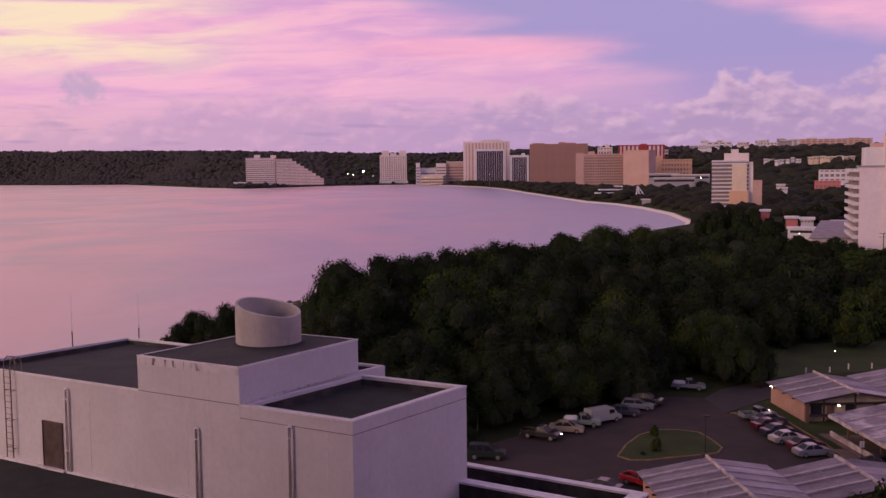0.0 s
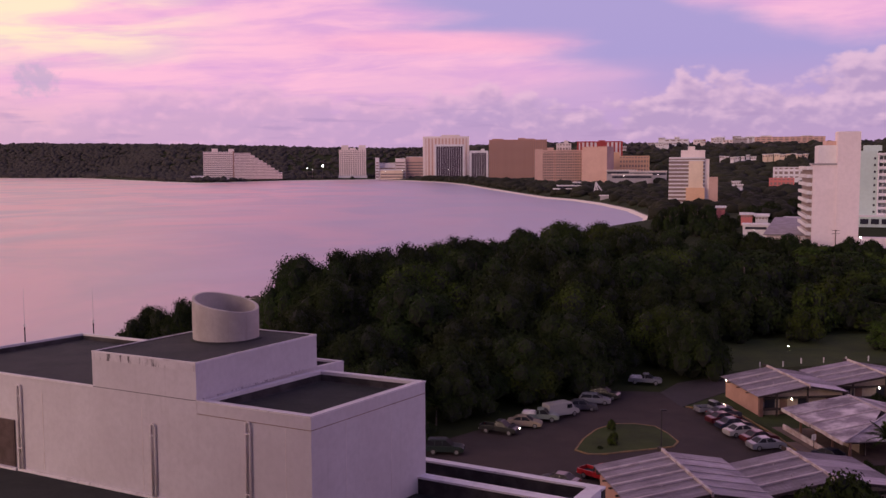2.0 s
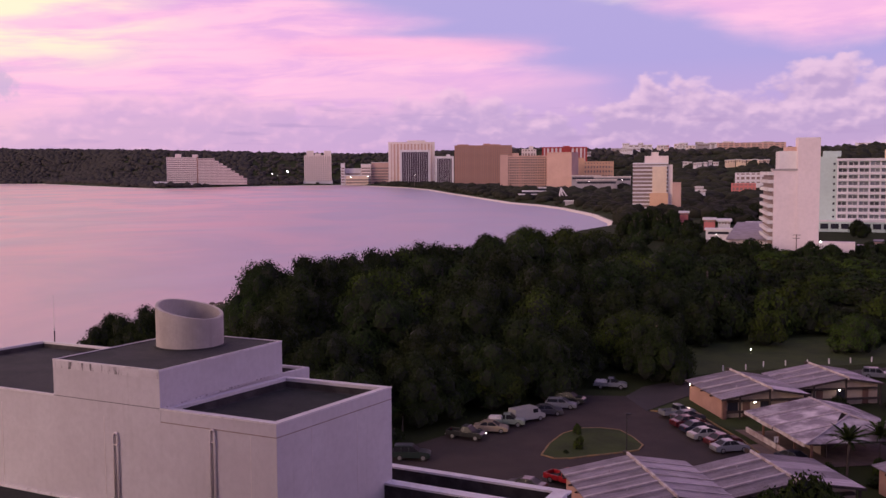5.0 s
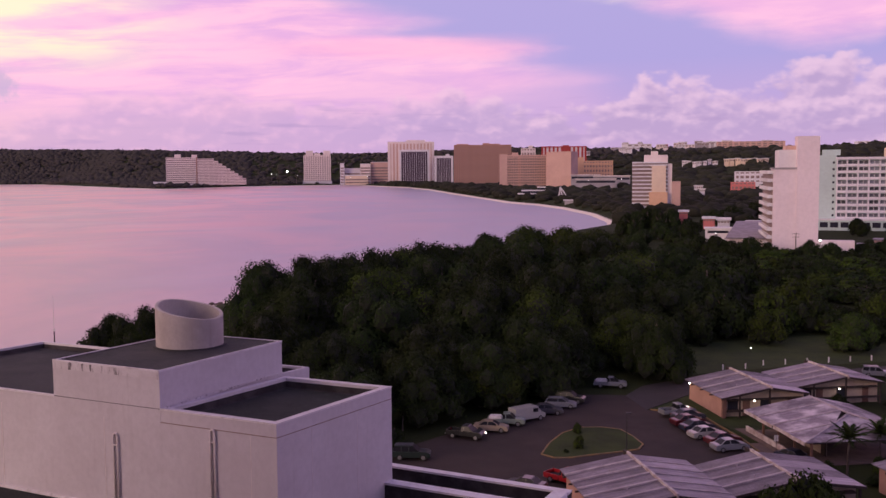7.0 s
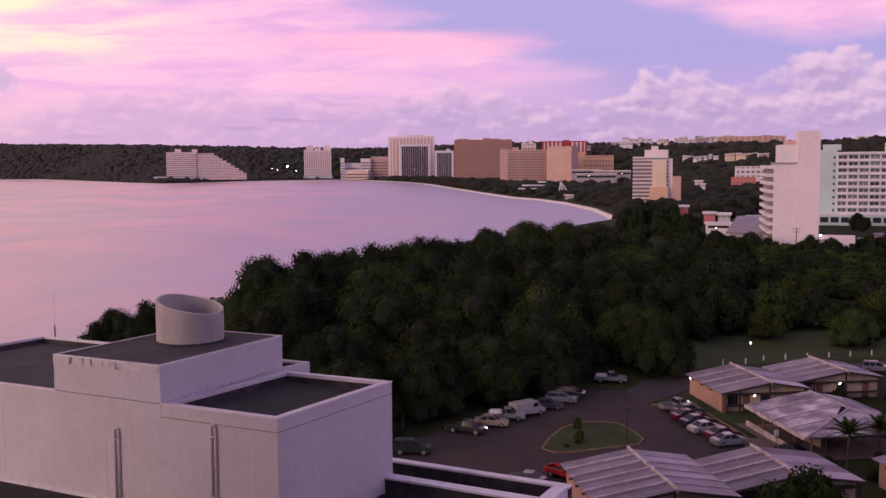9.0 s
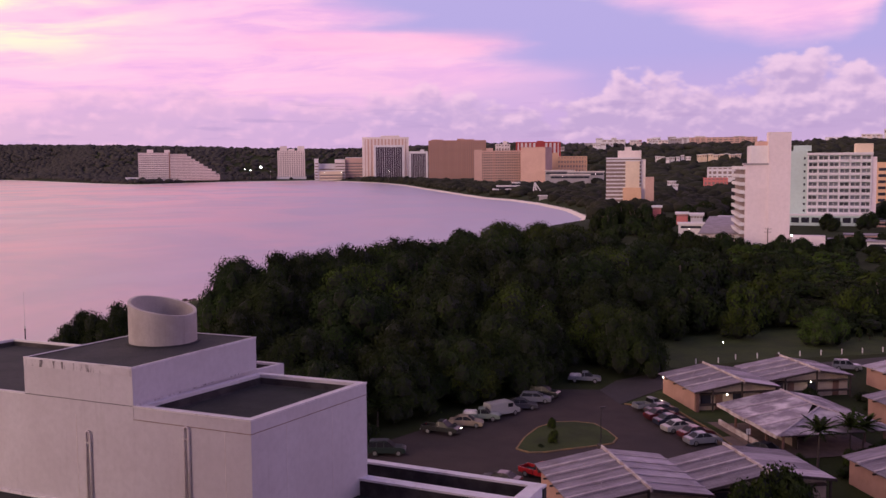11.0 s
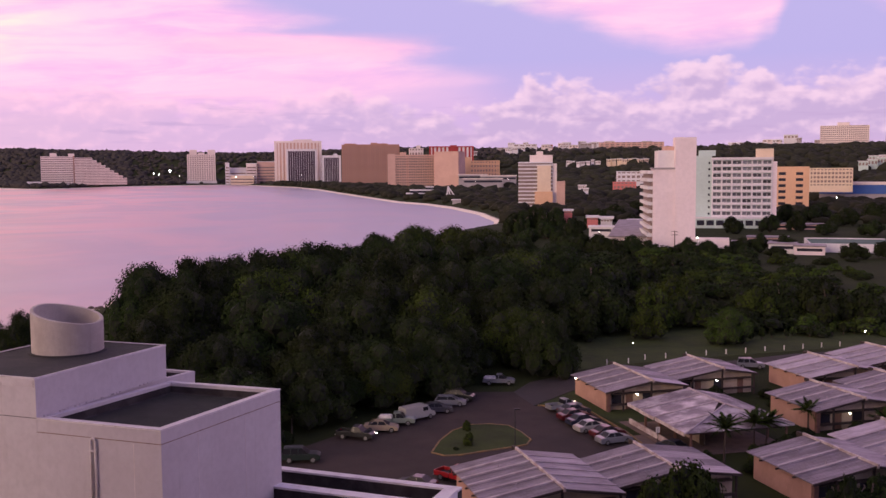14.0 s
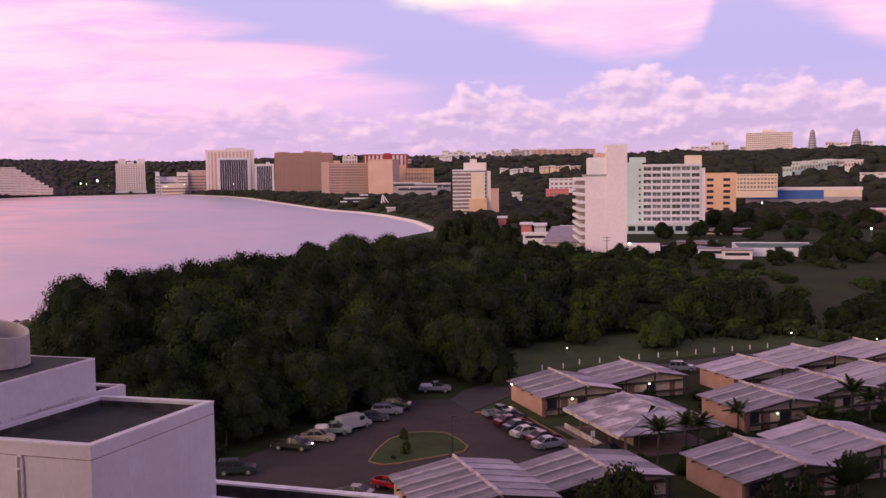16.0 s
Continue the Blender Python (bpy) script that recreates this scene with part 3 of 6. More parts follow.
def duct():
    """The round roof duct with its slanted mouth."""
    t = thing("roof_duct", "grey concrete round roof duct with a slanted open mouth", "duct", Matrix.Translation((-8.33, 44.9, MID_TOP - 0.06)))
    bm = bmesh.new()
    rings = []
    n = 64
    for r, k in ((1.50, 0), (1.50, 1), (1.47, 1.015), (1.37, 1.015), (1.34, 1), (1.34, 0.02)):
        ring = []
        for i in range(n):
            a = i * math.tau / n
            z = 1.64 - 0.33 * math.cos(a + 0.55) + 0.015 * math.sin(3 * a)
            ring.append(bm.verts.new((r * math.cos(a), r * math.sin(a), z * k)))
        rings.append(ring)
    for r0, r1 in zip(rings, rings[1:]):
        for i in range(n):
            bm.faces.new((r0[i], r0[(i + 1) % n], r1[(i + 1) % n], r1[i]))
    part("duct_wall", bm, M_STACK, t, smooth_faces=False)
    bm = bmesh.new()
    bmesh.ops.create_circle(bm, cap_ends=True, radius=1.36, segments=48, matrix=Matrix.Translation((0, 0, 0.09)))
    part("duct_floor", bm, M_DECK, t)
    bm = bmesh.new()
    tube(bm, [(0, 0, 0.0), (0, 0, 0.05)], 1.62, 48)
    part("upstand", bm, M_ROOF, t)


def main_hotel():
    """The hotel that carries the camera: a long slab behind the eye, out of view."""
    t = thing("hotel_slab", "long white hotel slab with rows of balconies", "hotel")
    part("body", cube(-56, 24, -18, -2.2, 5, 62), M_WHITE, t)
    for i in range(17):
        part("balcony", cube(-55.8, 23.8, -2.19, -0.6, 6.5 + i * 3.3, 6.75 + i * 3.3), M_WHITE, t)


build_wing()
duct()
main_hotel()


# ---- the hotels round the bay ----
def facade_pose(az0, az1, r, turn, z0):
    """A frame at the middle of a front that spans two bearings: x along it to the right, y away from the bay; and its width."""
    p, q = polar(az0, r), polar(az1, r)
    mid = (p + q) / 2
    ang = math.degrees(math.atan2(q.y - p.y, q.x - p.x))
    w = (q - p).length / max(0.3, math.cos(radians(turn)))
    return pose(mid.x, mid.y, z0, 0, 0, ang + turn), w


def high(el, r):
    return 38 + math.tan(radians(el)) * r


def hotel(name, label, az0, az1, r, top, z0=3.0, depth=22.0, turn=0.0, floors=14, bays=16, wall=None, back=None, slab=0.34, pier=0.28, proud=1.2, margin=0.0, crown=2.0, foot=4.0, sides=True, category="hotel"):
    """A slab block: recessed dark window wall behind one balcony front a storey and one pier a bay."""
    m, w = facade_pose(az0, az1, r, turn, z0)
    h = high(top, r) - z0
    t = thing(name, label, category, m)
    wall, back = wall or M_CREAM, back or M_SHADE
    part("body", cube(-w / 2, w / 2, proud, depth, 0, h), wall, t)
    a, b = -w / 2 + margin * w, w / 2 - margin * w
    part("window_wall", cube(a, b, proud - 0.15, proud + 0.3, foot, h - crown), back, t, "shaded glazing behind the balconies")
    part("parapet", cube(a - 0.01, b + 0.01, 0, proud - 0.02, h - crown, h - 0.01), wall, t)
    if foot > 0.5:
        part("base_wall", cube(a, b, 0.1, proud - 0.02, 0, foot), wall, t)
    if margin:
        for x0, x1 in ((-w / 2, a), (b, w / 2)):
            part("end_bay", cube(x0, x1 - 0.01, 0, proud - 0.01, 0, h), wall, t)
    step = (h - crown - foot) / floors
    me = mesh_of("balcony", cube(a, b, 0.05, proud - 0.02, 0, step * slab), wall)
    if slab:
        for i in range(floors):
            share("balcony", me, t, pose(0, 0, foot + i * step + step * (1 - slab) * 0.5))
    bay = (b - a) / max(1, bays)
    if pier:
        me = mesh_of("pier", cube(-bay * pier / 2, bay * pier / 2, 0, proud - 0.04, foot, h - crown), wall)
        for i in range(bays + 1):
            share("pier", me, t, pose(min(b - bay * pier / 2, max(a + bay * pier / 2, a + i * bay)), 0, 0))
    return t, w, h


def block(t, name, x0, x1, y0, y1, z0, z1, mat, label="", bevel=0.0):
    return part(name, cube(x0, x1, y0, y1, z0, z1, bevel), mat, t, label)


def build_bay_hotels():
    # stepped hotel on the point
    t, w, h = hotel("stepped_hotel", "cream hotel with a long stepped wing on the far point", 11.56, 9.92, 2560, 0.89, 8, 20, 0, 12, 14, M_CREAM, M_SHADE, 0.56, 0.15)
    block(t, "roof_house", -w * 0.21, 0 * w, 6, 16, h, h + 8, M_CREAM)
    block(t, "roof_house", w * 0.36, w * 0.55, 6, 16, h, h + 7, M_CREAM)
    block(t, "stair_slot", w / 2, w / 2 + 3.4, 2, 18, 0, h + 1, M_BROWN, "dark stair slot")
    x, steps, wide = w / 2 + 3.4, 11, 2560 * math.tan(radians(2.8)) - 4
    for i in range(steps):
        top = h - 3 - (0 if i < 3 else (i - 2) * (h - 13) / (steps - 2))
        x1 = x + (wide * 0.34 / 3 if i < 3 else wide * 0.66 / (steps - 3))
        block(t, "wing_bay", x, x1, 1.4, 20, 0, top, M_CREAM)
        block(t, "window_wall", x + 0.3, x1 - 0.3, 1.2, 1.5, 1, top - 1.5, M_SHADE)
        me = mesh_of("balcony", cube(x, x1, 0.0, 1.15, 0, 2.3), M_CREAM)
        for j in range(int((top - 1) / 3.9)):
            share("balcony", me, t, pose(0, 0, 2.2 + j * 3.9))
        x = x1
    block(t, "podium", -w / 2 - 32, -w / 2 - 0.2, 2, 16, -3, 9, M_PALE)
    # pale block with two roof turrets
    t, w, h = hotel("turret_hotel", "pale pink hotel block with two roof turrets", 3.88, 2.32, 2880, 0.99, 4, 22, 0, 13, 12, M_CREAM, M_SHADE, 0.42, 0.4)
    for x in (-0.28, 0.36):
        block(t, "roof_turret", w * (x - 0.13), w * (x + 0.13), 3, 15, h, h + 13, M_CREAM)
    block(t, "roof_house", -w * 0.1, w * 0.12, 3, 15, h, h + 5, M_CREAM)
    block(t, "podium", -w / 2 - 3, w / 2 + 3, -6, -0.1, -2, 9, M_PALE)
    # low resort buildings on the shore
    for name, label, a0, a1, r, top, mat in (
            ("resort_tower", "small pale clock-like tower on the shore", 1.78, 1.55, 2780, 0.49, M_PALE), ("resort_hall", "long low pale resort hall with a light roof", 1.54, 0.62, 2800, 0.20, M_PALE),
            ("resort_block", "low salmon resort block by the shore", 0.61, 0.02, 2760, 0.45, M_CREAM), ("resort_annexe", "low brown resort annexe", 0.0, -1.05, 2770, 0.55, M_SALMON),
            ("beach_house", "low cream beach house near the sand", 1.5, 0.2, 2730, -0.22, M_YELLOW)):
        m, w = facade_pose(a0, a1, r, 0, 3)
        h = high(top, r) - 3
        t = thing(name, label, "building", m)
        block(t, "body", -w / 2, w / 2, 0.4, 20, 0, h, mat)
        block(t, "roof", -w / 2 - 1, w / 2 + 1, -0.6, 21, h, h + 1.5, M_PALE)
        for i in range(max(1, int(h / 9))):
            block(t, "window_band", -w / 2 + 1.5, w / 2 - 1.5, 0.2, 0.6, 4 + i * 8, 8 + i * 8, M_SHADE)
    # cream slab with the purple glass block before it
    t, w, h = hotel("cream_tower_hotel", "tall cream hotel slab with vertical ribs", -0.99, -3.69, 2540, 1.74, 3, 24, 0, 22, 13, M_CREAM, M_SALMON, 0.0, 0.5, 1.2, 0.02, 5)
    block(t, "roof_house", -w * 0.1, w * 0.3, 5, 16, h, h + 4, M_CREAM)
    t, w, h = hotel("purple_glass_hotel", "white-framed hotel block with dark purple glass and white fins", -1.67, -3.40, 2450, 1.28, 3, 20, 0, 1, 12, M_PALE, M_PURPLE, 0.0, 0.11, 1.6, 0.05, 5, 9)
    t, w, h = hotel("small_glass_hotel", "smaller white-framed hotel block with dark fins", -3.70, -4.80, 2200, 0.91, 2, 20, 0, 1, 9, M_PALE, M_PURPLE, 0.0, 0.16, 1.4, 0.10, 5, 9)
    block(t, "roof_house", w * 0.1, w * 0.3, 5, 12, h, h + 4, M_PALE)
    # brown slab
    t, w, h = hotel("brown_hotel", "large brown brick-coloured hotel slab", -4.84, -8.19, 2020, 1.53, 2, 24, 0, 20, 26, M_BROWN, M_SHADE, 0.5, 0.45, 1.0, 0.0, 3)
    for x0, x1, k in ((-0.45, -0.25, 2), (0.0, 0.12, 3.5), (0.12, 0.3, 2)):
        block(t, "roof_house", w * x0, w * x1, 5, 15, h, h + k, M_BROWN)
    # salmon slab with a blank end
    t, w, h = hotel("salmon_hotel", "salmon hotel slab with deep balconies and a blank end wall", -7.5, -10.2, 1580, 0.92, 2, 20, 0, 13, 20, M_SALMON, M_SHADE, 0.36, 0.22, 1.6, 0.0, 2.5)
    block(t, "stair_slot", -w * 0.10, -w * 0.055, 0.2, 1.5, 2, h, M_BROWN)
    block(t, "left_end", -w / 2 - 0.2, -w * 0.33, -0.3, 1.4, 0, h + 1.5, M_SALMON)
    block(t, "roof_house", -w * 0.24, -w * 0.1, 4, 12, h, h + 4, M_SALMON)
    t, w, h = hotel("salmon_end_block", "tall salmon and lavender end block of a hotel", -10.2, -11.62, 1550, 1.10, 2, 30, -22, 13, 1, M_SALMON, M_SALMON, 0, 0, 0.4, 0.0, 2.5)
    # things behind
    t, w, h = hotel("yellow_block", "small pale yellow block among trees", -8.74, -9.59, 2200, 1.30, 30, 16, 0, 5, 5, M_CREAM, M_SHADE, 0.5, 0.4)
    block(t, "roof_house", 0, w * 0.3, 3, 10, h, h + 6, M_CREAM)
    t, w, h = hotel("red_hotel", "red and white striped hotel block", -9.92, -12.51, 1900, 1.40, 25, 20, 0, 6, 11, M_RED, M_PALE, 0.0, 0.45, 1.0)
    block(t, "stair_tower", -w * 0.03, w * 0.12, -1.0, 10, 0, h + 2, M_RED)
    t, w, h = hotel("orange_hotel", "low orange hotel block", -11.66, -14.03, 1650, 0.56, 4, 18, 0, 6, 14, M_ORANGE, M_SHADE, 0.55, 0.5, 1.0)
    block(t, "stair_tower", -w * 0.37, -w * 0.20, -1.5, 8, 0, h + 6, M_ORANGE)
    for a0, a1, r, top, k in ((-11.63, -13.3, 1530, -0.28, 16), (-12.9, -15.0, 1500, -0.35, 14), (-11.9, -14.2, 1460, -0.52, 12)):
        m, w = facade_pose(a0, a1, r, 0, 3)
        h = high(top, r) - 3
        t = thing("low_annexe", "long low flat-roofed hotel annexe", "building", m)
        block(t, "body", -w / 2, w / 2, 0.5, k, 0, h, M_GREYWALL)
        block(t, "roof", -w / 2 - 0.6, w / 2 + 0.6, -0.4, k + 0.6, h, h + 1.2, M_CREAM)
        block(t, "window_band", -w / 2 + 1, w / 2 - 1, 0.2, 0.6, h - 5, h - 2, M_GLASS)
    # tiered white beach building
    m, w = facade_pose(-8.41, -10.18, 1190, 0, 3)
    t = thing("beach_club", "white tiered beach club with open terraces", "building", m)
    H3 = high(-0.93, 1190) - 3
    for i, (x0, x1) in enumerate(((-0.5, 0.35), (-0.42, 0.4), (-0.3, 0.5), (0.22, 0.5))):
        z = i * H3 / 4
        block(t, "terrace", w * x0, w * x1, -i * -2.0, 20, z + H3 / 4 - 1.3, z + H3 / 4, M_PALE)
        block(t, "window_band", w * x0 + 1, w * x1 - 1, 2.5 + i * 2, 20, z, z + H3 / 4 - 1.3, M_GLASS)
    # white A-shaped chapel
    m, w = facade_pose(-10.85, -11.6, 1110, 0, 3)
    t = thing("glass_chapel", "white triangular frame of a seaside chapel", "chapel", m)
    hh = high(-0.94, 1110) - 3
    for p, q in (((-w * 0.45, 0, 0), (-w * 0.28, 0, hh)), ((-w * 0.28, 0, hh), (w * 0.42, 0, 2)), ((-w * 0.28, 0, hh), (-w * 0.05, 0, 0)), ((-w * 0.45, 8, 0), (-w * 0.28, 8, hh))):
        part("beam", tube(bmesh.new(), [p, q], 0.75, 6), M_PALE, t)
    bm = bmesh.new()
    prism(bm, [(-w * 0.43, 0.4), (-w * 0.02, 0.4), (-w * 0.02, 7.5), (-w * 0.43, 7.5)], 0, [hh * 0.55, hh * 0.5, hh * 0.5, hh * 0.55])
    part("glazing", bm, M_GREYWALL, t)
    m, w = facade_pose(-11.19, -11.9, 1000, 0, 2.5)
    t = thing("beach_bar", "small white beach bar with a flat canopy", "building", m)
    block(t, "roof", -w / 2, w / 2, 0, 8, 5.2, 6.0, M_PALE)
    block(t, "body", -w * 0.4, w * 0.4, 1, 7, 0, 5.2, M_GREYWALL)
    # balcony tower with a blank beige panel
    t, w, h = hotel("balcony_tower", "beige balcony tower with white slab edges and a blank panel", -15.11, -17.10, 800, 0.46, 3, 18, 0, 12, 1, M_PALE, M_SHADE, 0.36, 0.0, 2.0, 0.0, 1.2)
    block(t, "blank_panel", w * 0.05, w * 0.45, -0.8, 1.9, 0, h - 3, M_YELLOW)
    block(t, "orange_front", -w * 0.02, w * 0.5, -3.2, -0.9, 0, h * 0.42, M_ORANGE)
    block(t, "roof_house", -w * 0.17, w * 0.5, 3, 14, h, h + 5.5, M_CREAM)
    block(t, "roof_tank", w * 0.02, w * 0.22, 4, 11, h + 5.5, h + 8.5, M_CREAM)
    block(t, "side_block", w * 0.5, w * 0.62, 2, 16, 0, h - 1.5, M_CREAM)
    block(t, "side_block", w * 0.62, w * 0.86, 1, 16, 0, h * 0.62, M_SALMON)
    block(t, "low_block", w * 0.86, w * 1.1, 0, 12, 0, h * 0.12, M_SALMON)
    # houses on the slope and the ridge
    for name, label, a0, a1, r, top, bot, mat, fl in (
            ("coral_house", "coral pink two-storey house among trees", -20.54, -21.87, 1190, -0.72, -1.3, M_CORAL, 2), ("white_house", "white arcaded house on the wooded slope", -20.74, -22.4, 1300, -0.12, -0.7, M_PALE, 2),
            ("ridge_flats", "long grey block of flats on the ridge", -13.86, -15.93, 2500, 1.30, 0.88, M_GREYWALL, 3), ("ridge_terrace", "long brown terrace of flats on the ridge", -19.74, -23.4, 2450, 1.55, 1.05, M_SALMON, 4),
            ("ridge_hotel", "broad white hotel on the hilltop", -31.69, -34.15, 2430, 2.28, 1.35, M_CREAM, 8), ("ridge_shed", "low white shed on the ridge", -26.9, -29.0, 2450, 1.45, 1.2, M_PALE, 1),
            ("yellow_flats", "yellow block of flats with balconies", -31.2, -33.4, 960, 0.0, -0.95, M_YELLOW, 4)):
        z0 = high(bot, r) - 6
        t, w, h = hotel(name, label, a0, a1, r, top, z0, 16, 0, fl, max(4, fl * 3), mat, M_SHADE, 0.45, 0.35, 1.0, 0.0, 1.0, 6.0, category="building")
        if name == "ridge_hotel":
            block(t, "roof_house", -w * 0.15, w * 0.1, 3, 12, h, h + 7, M_CREAM)


build_bay_hotels()


# ---- the white tower hotel across the field ----
def build_tower_hotel():
    m, w = facade_pose(-24.04, -25.19, 392, 7, 4)
    t = thing("white_tower_hotel", "pale pink-white hotel with a tall blank stair tower", "hotel", m)
    top = high(1.78, 392) - 4
    block(t, "stair_tower", -w / 2, w / 2, 0, 9, 0, top, M_PINKWALL)
    x0 = 392 * math.tan(radians(1.22))
    front = high(-0.02, 392) - 4
    block(t, "end_wall", -w / 2 - x0, -w / 2, 0.6, 11, 0, front, M_PINKWALL)
    block(t, "end_coping", -w / 2 - x0 - 0.4, -w / 2, 0.3, 11.3, front, front + 0.7, M_GREYWALL)
    block(t, "upper_block", -w / 2 - x0 + 2.2, -w / 2 - 0.02, 4, 20, front + 0.7, front + 7.4, M_PALE)
    block(t, "roof_house", -w / 2 - x0 * 0.6 + 1.5, -w / 2 - 0.02, 5, 18, front + 7.4, front + 9, M_SALMON)
    # balconied flank, one slab a storey
    floors = 11
    step = front / floors
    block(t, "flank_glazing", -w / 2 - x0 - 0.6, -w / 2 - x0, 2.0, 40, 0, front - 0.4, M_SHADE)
    me = mesh_of("balcony", cube(-w / 2 - x0 - 2.0, -w / 2 - x0 - 0.02, 1.2, 40, 0, 1.25), M_PALE)
    for i in range(floors):
        share("balcony", me, t, pose(0, 0, i * step + step * 0.45))
    # the broad wing behind
    m, w = facade_pose(-26.05, -29.3, 570, 4, 4)
    g = thing("mint_balcony_hotel", "mint and white hotel wing with rows of balconied windows", "hotel", m)
    h = high(0.58, 570) - 4
    pod = high(-2.73, 570) - 4
    floors, bays = 9, 6
    block(g, "body", -w / 2, w / 2, 2.2, 18, 0, h, M_MINT)
    block(g, "roof_slab", -w / 2 - 0.4, w / 2 + 0.4, -0.3, 18, h - 1.0, h + 0.4, M_PALE)
    step = (h - 1 - pod) / floors
    bay = w / bays
    glass = mesh_of("window", cube(-bay * 0.40, bay * 0.40, 1.9, 2.25, step * 0.22, step * 0.84), M_ROOM)
    rail = mesh_of("balcony", cube(-bay * 0.44, bay * 0.44, 0.2, 0.5, 0.1, step * 0.36), M_PALE)
    slab = mesh_of("floor_slab", cube(-w / 2, w / 2, 0.15, 2.18, -0.15, 0.15), M_PALE)
    fin = mesh_of("fin", cube(-0.35, 0.35, 0, 2.19, pod, h - 1), M_PALE)
    mull = mesh_of("mullion", cube(-0.12, 0.12, 1.75, 1.89, step * 0.22, step * 0.84), M_PALE)
    for i in range(floors):
        z = pod + i * step
        share("floor_slab", slab, g, pose(0, 0, z))
        for j in range(bays):
            x = -w / 2 + (j + 0.5) * bay
            share("window", glass, g, pose(x, 0, z))
            share("mullion", mull, g, pose(x, 0, z))
            share("balcony", rail, g, pose(x, 0, z))
    for j in range(bays + 1):
        share("fin", fin, g, pose(min(w / 2 - 0.36, max(-w / 2 + 0.36, -w / 2 + j * bay)), 0, 0))
    block(g, "podium", -w / 2 - 10, w / 2 + 2, -6, 2.1, 0, pod - 0.5, M_MINT)
    block(g, "podium_roof", -w / 2 - 10.3, w / 2 + 2.3, -6.3, 2.12, pod - 0.5, pod + 0.3, M_PALE)
    win = mesh_of("podium_window", cube(-2.0, 2.0, -6.25, -5.9, pod - 4.2, pod - 1.4), M_GLASS)
    for j in range(9):
        share("podium_window", win, g, pose(-w / 2 - 6 + j * 5.2, 0, 0))
    block(g, "blank_wing", -w / 2 - 10, -w / 2 - 0.02, 1.0, 16, pod, h + 1.5, M_MINT)
    small = mesh_of("small_window", cube(-0.5, 0.5, 0.9, 1.1, 0, 1.2), M_GLASS)
    for i in range(floors):
        share("small_window", small, g, pose(-w / 2 - 1.4, 0, pod + (i + 0.4) * step))
    block(g, "roof_house", -w / 2 - 7, -w / 2 + 2, 4, 14, h + 1.5, h + 4.5, M_MINT)
    block(g, "stair_tower", w / 2 - 8.2, w / 2 + 0.6, 3, 12, h - 2, high(1.1, 570) - 4, M_YELLOW)
    block(g, "side_fin", w / 2, w / 2 + 2.4, 1, 16, 0, h - 2, M_PINKWALL)
    # orange hotel further back
    m, w = facade_pose(-29.4, -31.2, 800, 0, 4)
    o = thing("orange_flats", "orange block of flats with two columns of dark windows", "building", m)
    h = high(0.09, 800) - 4
    block(o, "body", -w / 2, w / 2, 0, 16, 0, h, M_ORANGE)
    win = mesh_of("window", cube(-2.6, 2.6, -0.12, 0.3, 0, 2.2), M_GLASS)
    for i in range(6):
        for x in (-0.28, 0.22):
            share("window", win, o, pose(w * x, 0, h - 6.5 - i * 4.6))
    m, w = facade_pose(-31.72, -37.7, 1000, 0, 4)
    b = thing("blue_store", "long low store with a blue front and a pale roof edge", "building", m)
    h = high(-0.77, 1000) - 4
    block(b, "body", -w / 2, w / 2, 0.5, 30, 0, h - 2.5, M_GREYWALL)
    block(b, "front", -w / 2, w * 0.18, 0, 0.48, h - 11, h - 2.5, M_BLUE)
    block(b, "front", w * 0.18, w / 2, 0, 0.48, h - 9, h - 2.5, M_YELLOW)
    block(b, "roof", -w / 2 - 1, w / 2 + 1, -0.6, 31, h - 2.5, h, M_CREAM)
    # low buildings round the tower's foot
    m, w = facade_pose(-25.2, -27.05, 384, 0, 4.5)
    a = thing("boundary_wall", "plain pale wall beside the tower hotel", "wall", m)
    block(a, "wall", -w / 2, w / 2, 0, 6, 0, high(-3.93, 384) - 4.5, M_PINKWALL)
    m, w = facade_pose(-20.5, -22.7, 430, 0, 4.5)
    a = thing("tin_hall", "low hall with a broad grey sheet roof", "building", m)
    hh = high(-3.9, 400) - 4.5
    bm = bmesh.new()
    prism(bm, [(-w / 2 - 1, -22), (w / 2 + 1, -22), (w / 2 + 1, 40), (-w * 0.35, 40)], [hh - 0.5, hh - 0.5, hh + 3, hh + 3], [hh, hh, hh + 3.6, hh + 3.6])
    part("roof", bm, M_TIN, a, "grey sheet roof")
    block(a, "body", -w / 2, w / 2, -20, 38, 0, hh - 0.1, M_PINKWALL)
    for a0, a1, r, tp, mat, rf in ((-19.2, -20.6, 440, -3.35, M_PALE, M_PALE), (-29.15, -30.6, 400, -4.2, M_PALE, M_TIN), (-30.5, -32.1, 396, -4.3, M_PINKWALL, M_TIN), (-21.4, -22.4, 505, -2.95, M_PALE, M_PALE), (-29.4, -32.0, 560, -3.1, M_SALMON, M_TIN), (-27.2, -29.3, 430, -4.15, M_PINKWALL, M_TIN), (-28.0, -30.2, 470, -3.85, M_SALMON, M_TIN)):
        m, w = facade_pose(a0, a1, r, 0, 4.5)
        hh = high(tp, r) - 4.5
        a = thing("low_shed", "low pale outbuilding with a flat sheet roof", "building", m)
        block(a, "body", -w / 2, w / 2, 0, 9, 0, hh, mat)
        block(a, "roof", -w / 2 - 0.5, w / 2 + 0.5, -0.6, 9.6, hh, hh + 0.5, rf)
        block(a, "window_band", -w / 2 + 1, w / 2 - 1, -0.1, 0.3, hh - 1.8, hh - 0.7, M_GLASS)
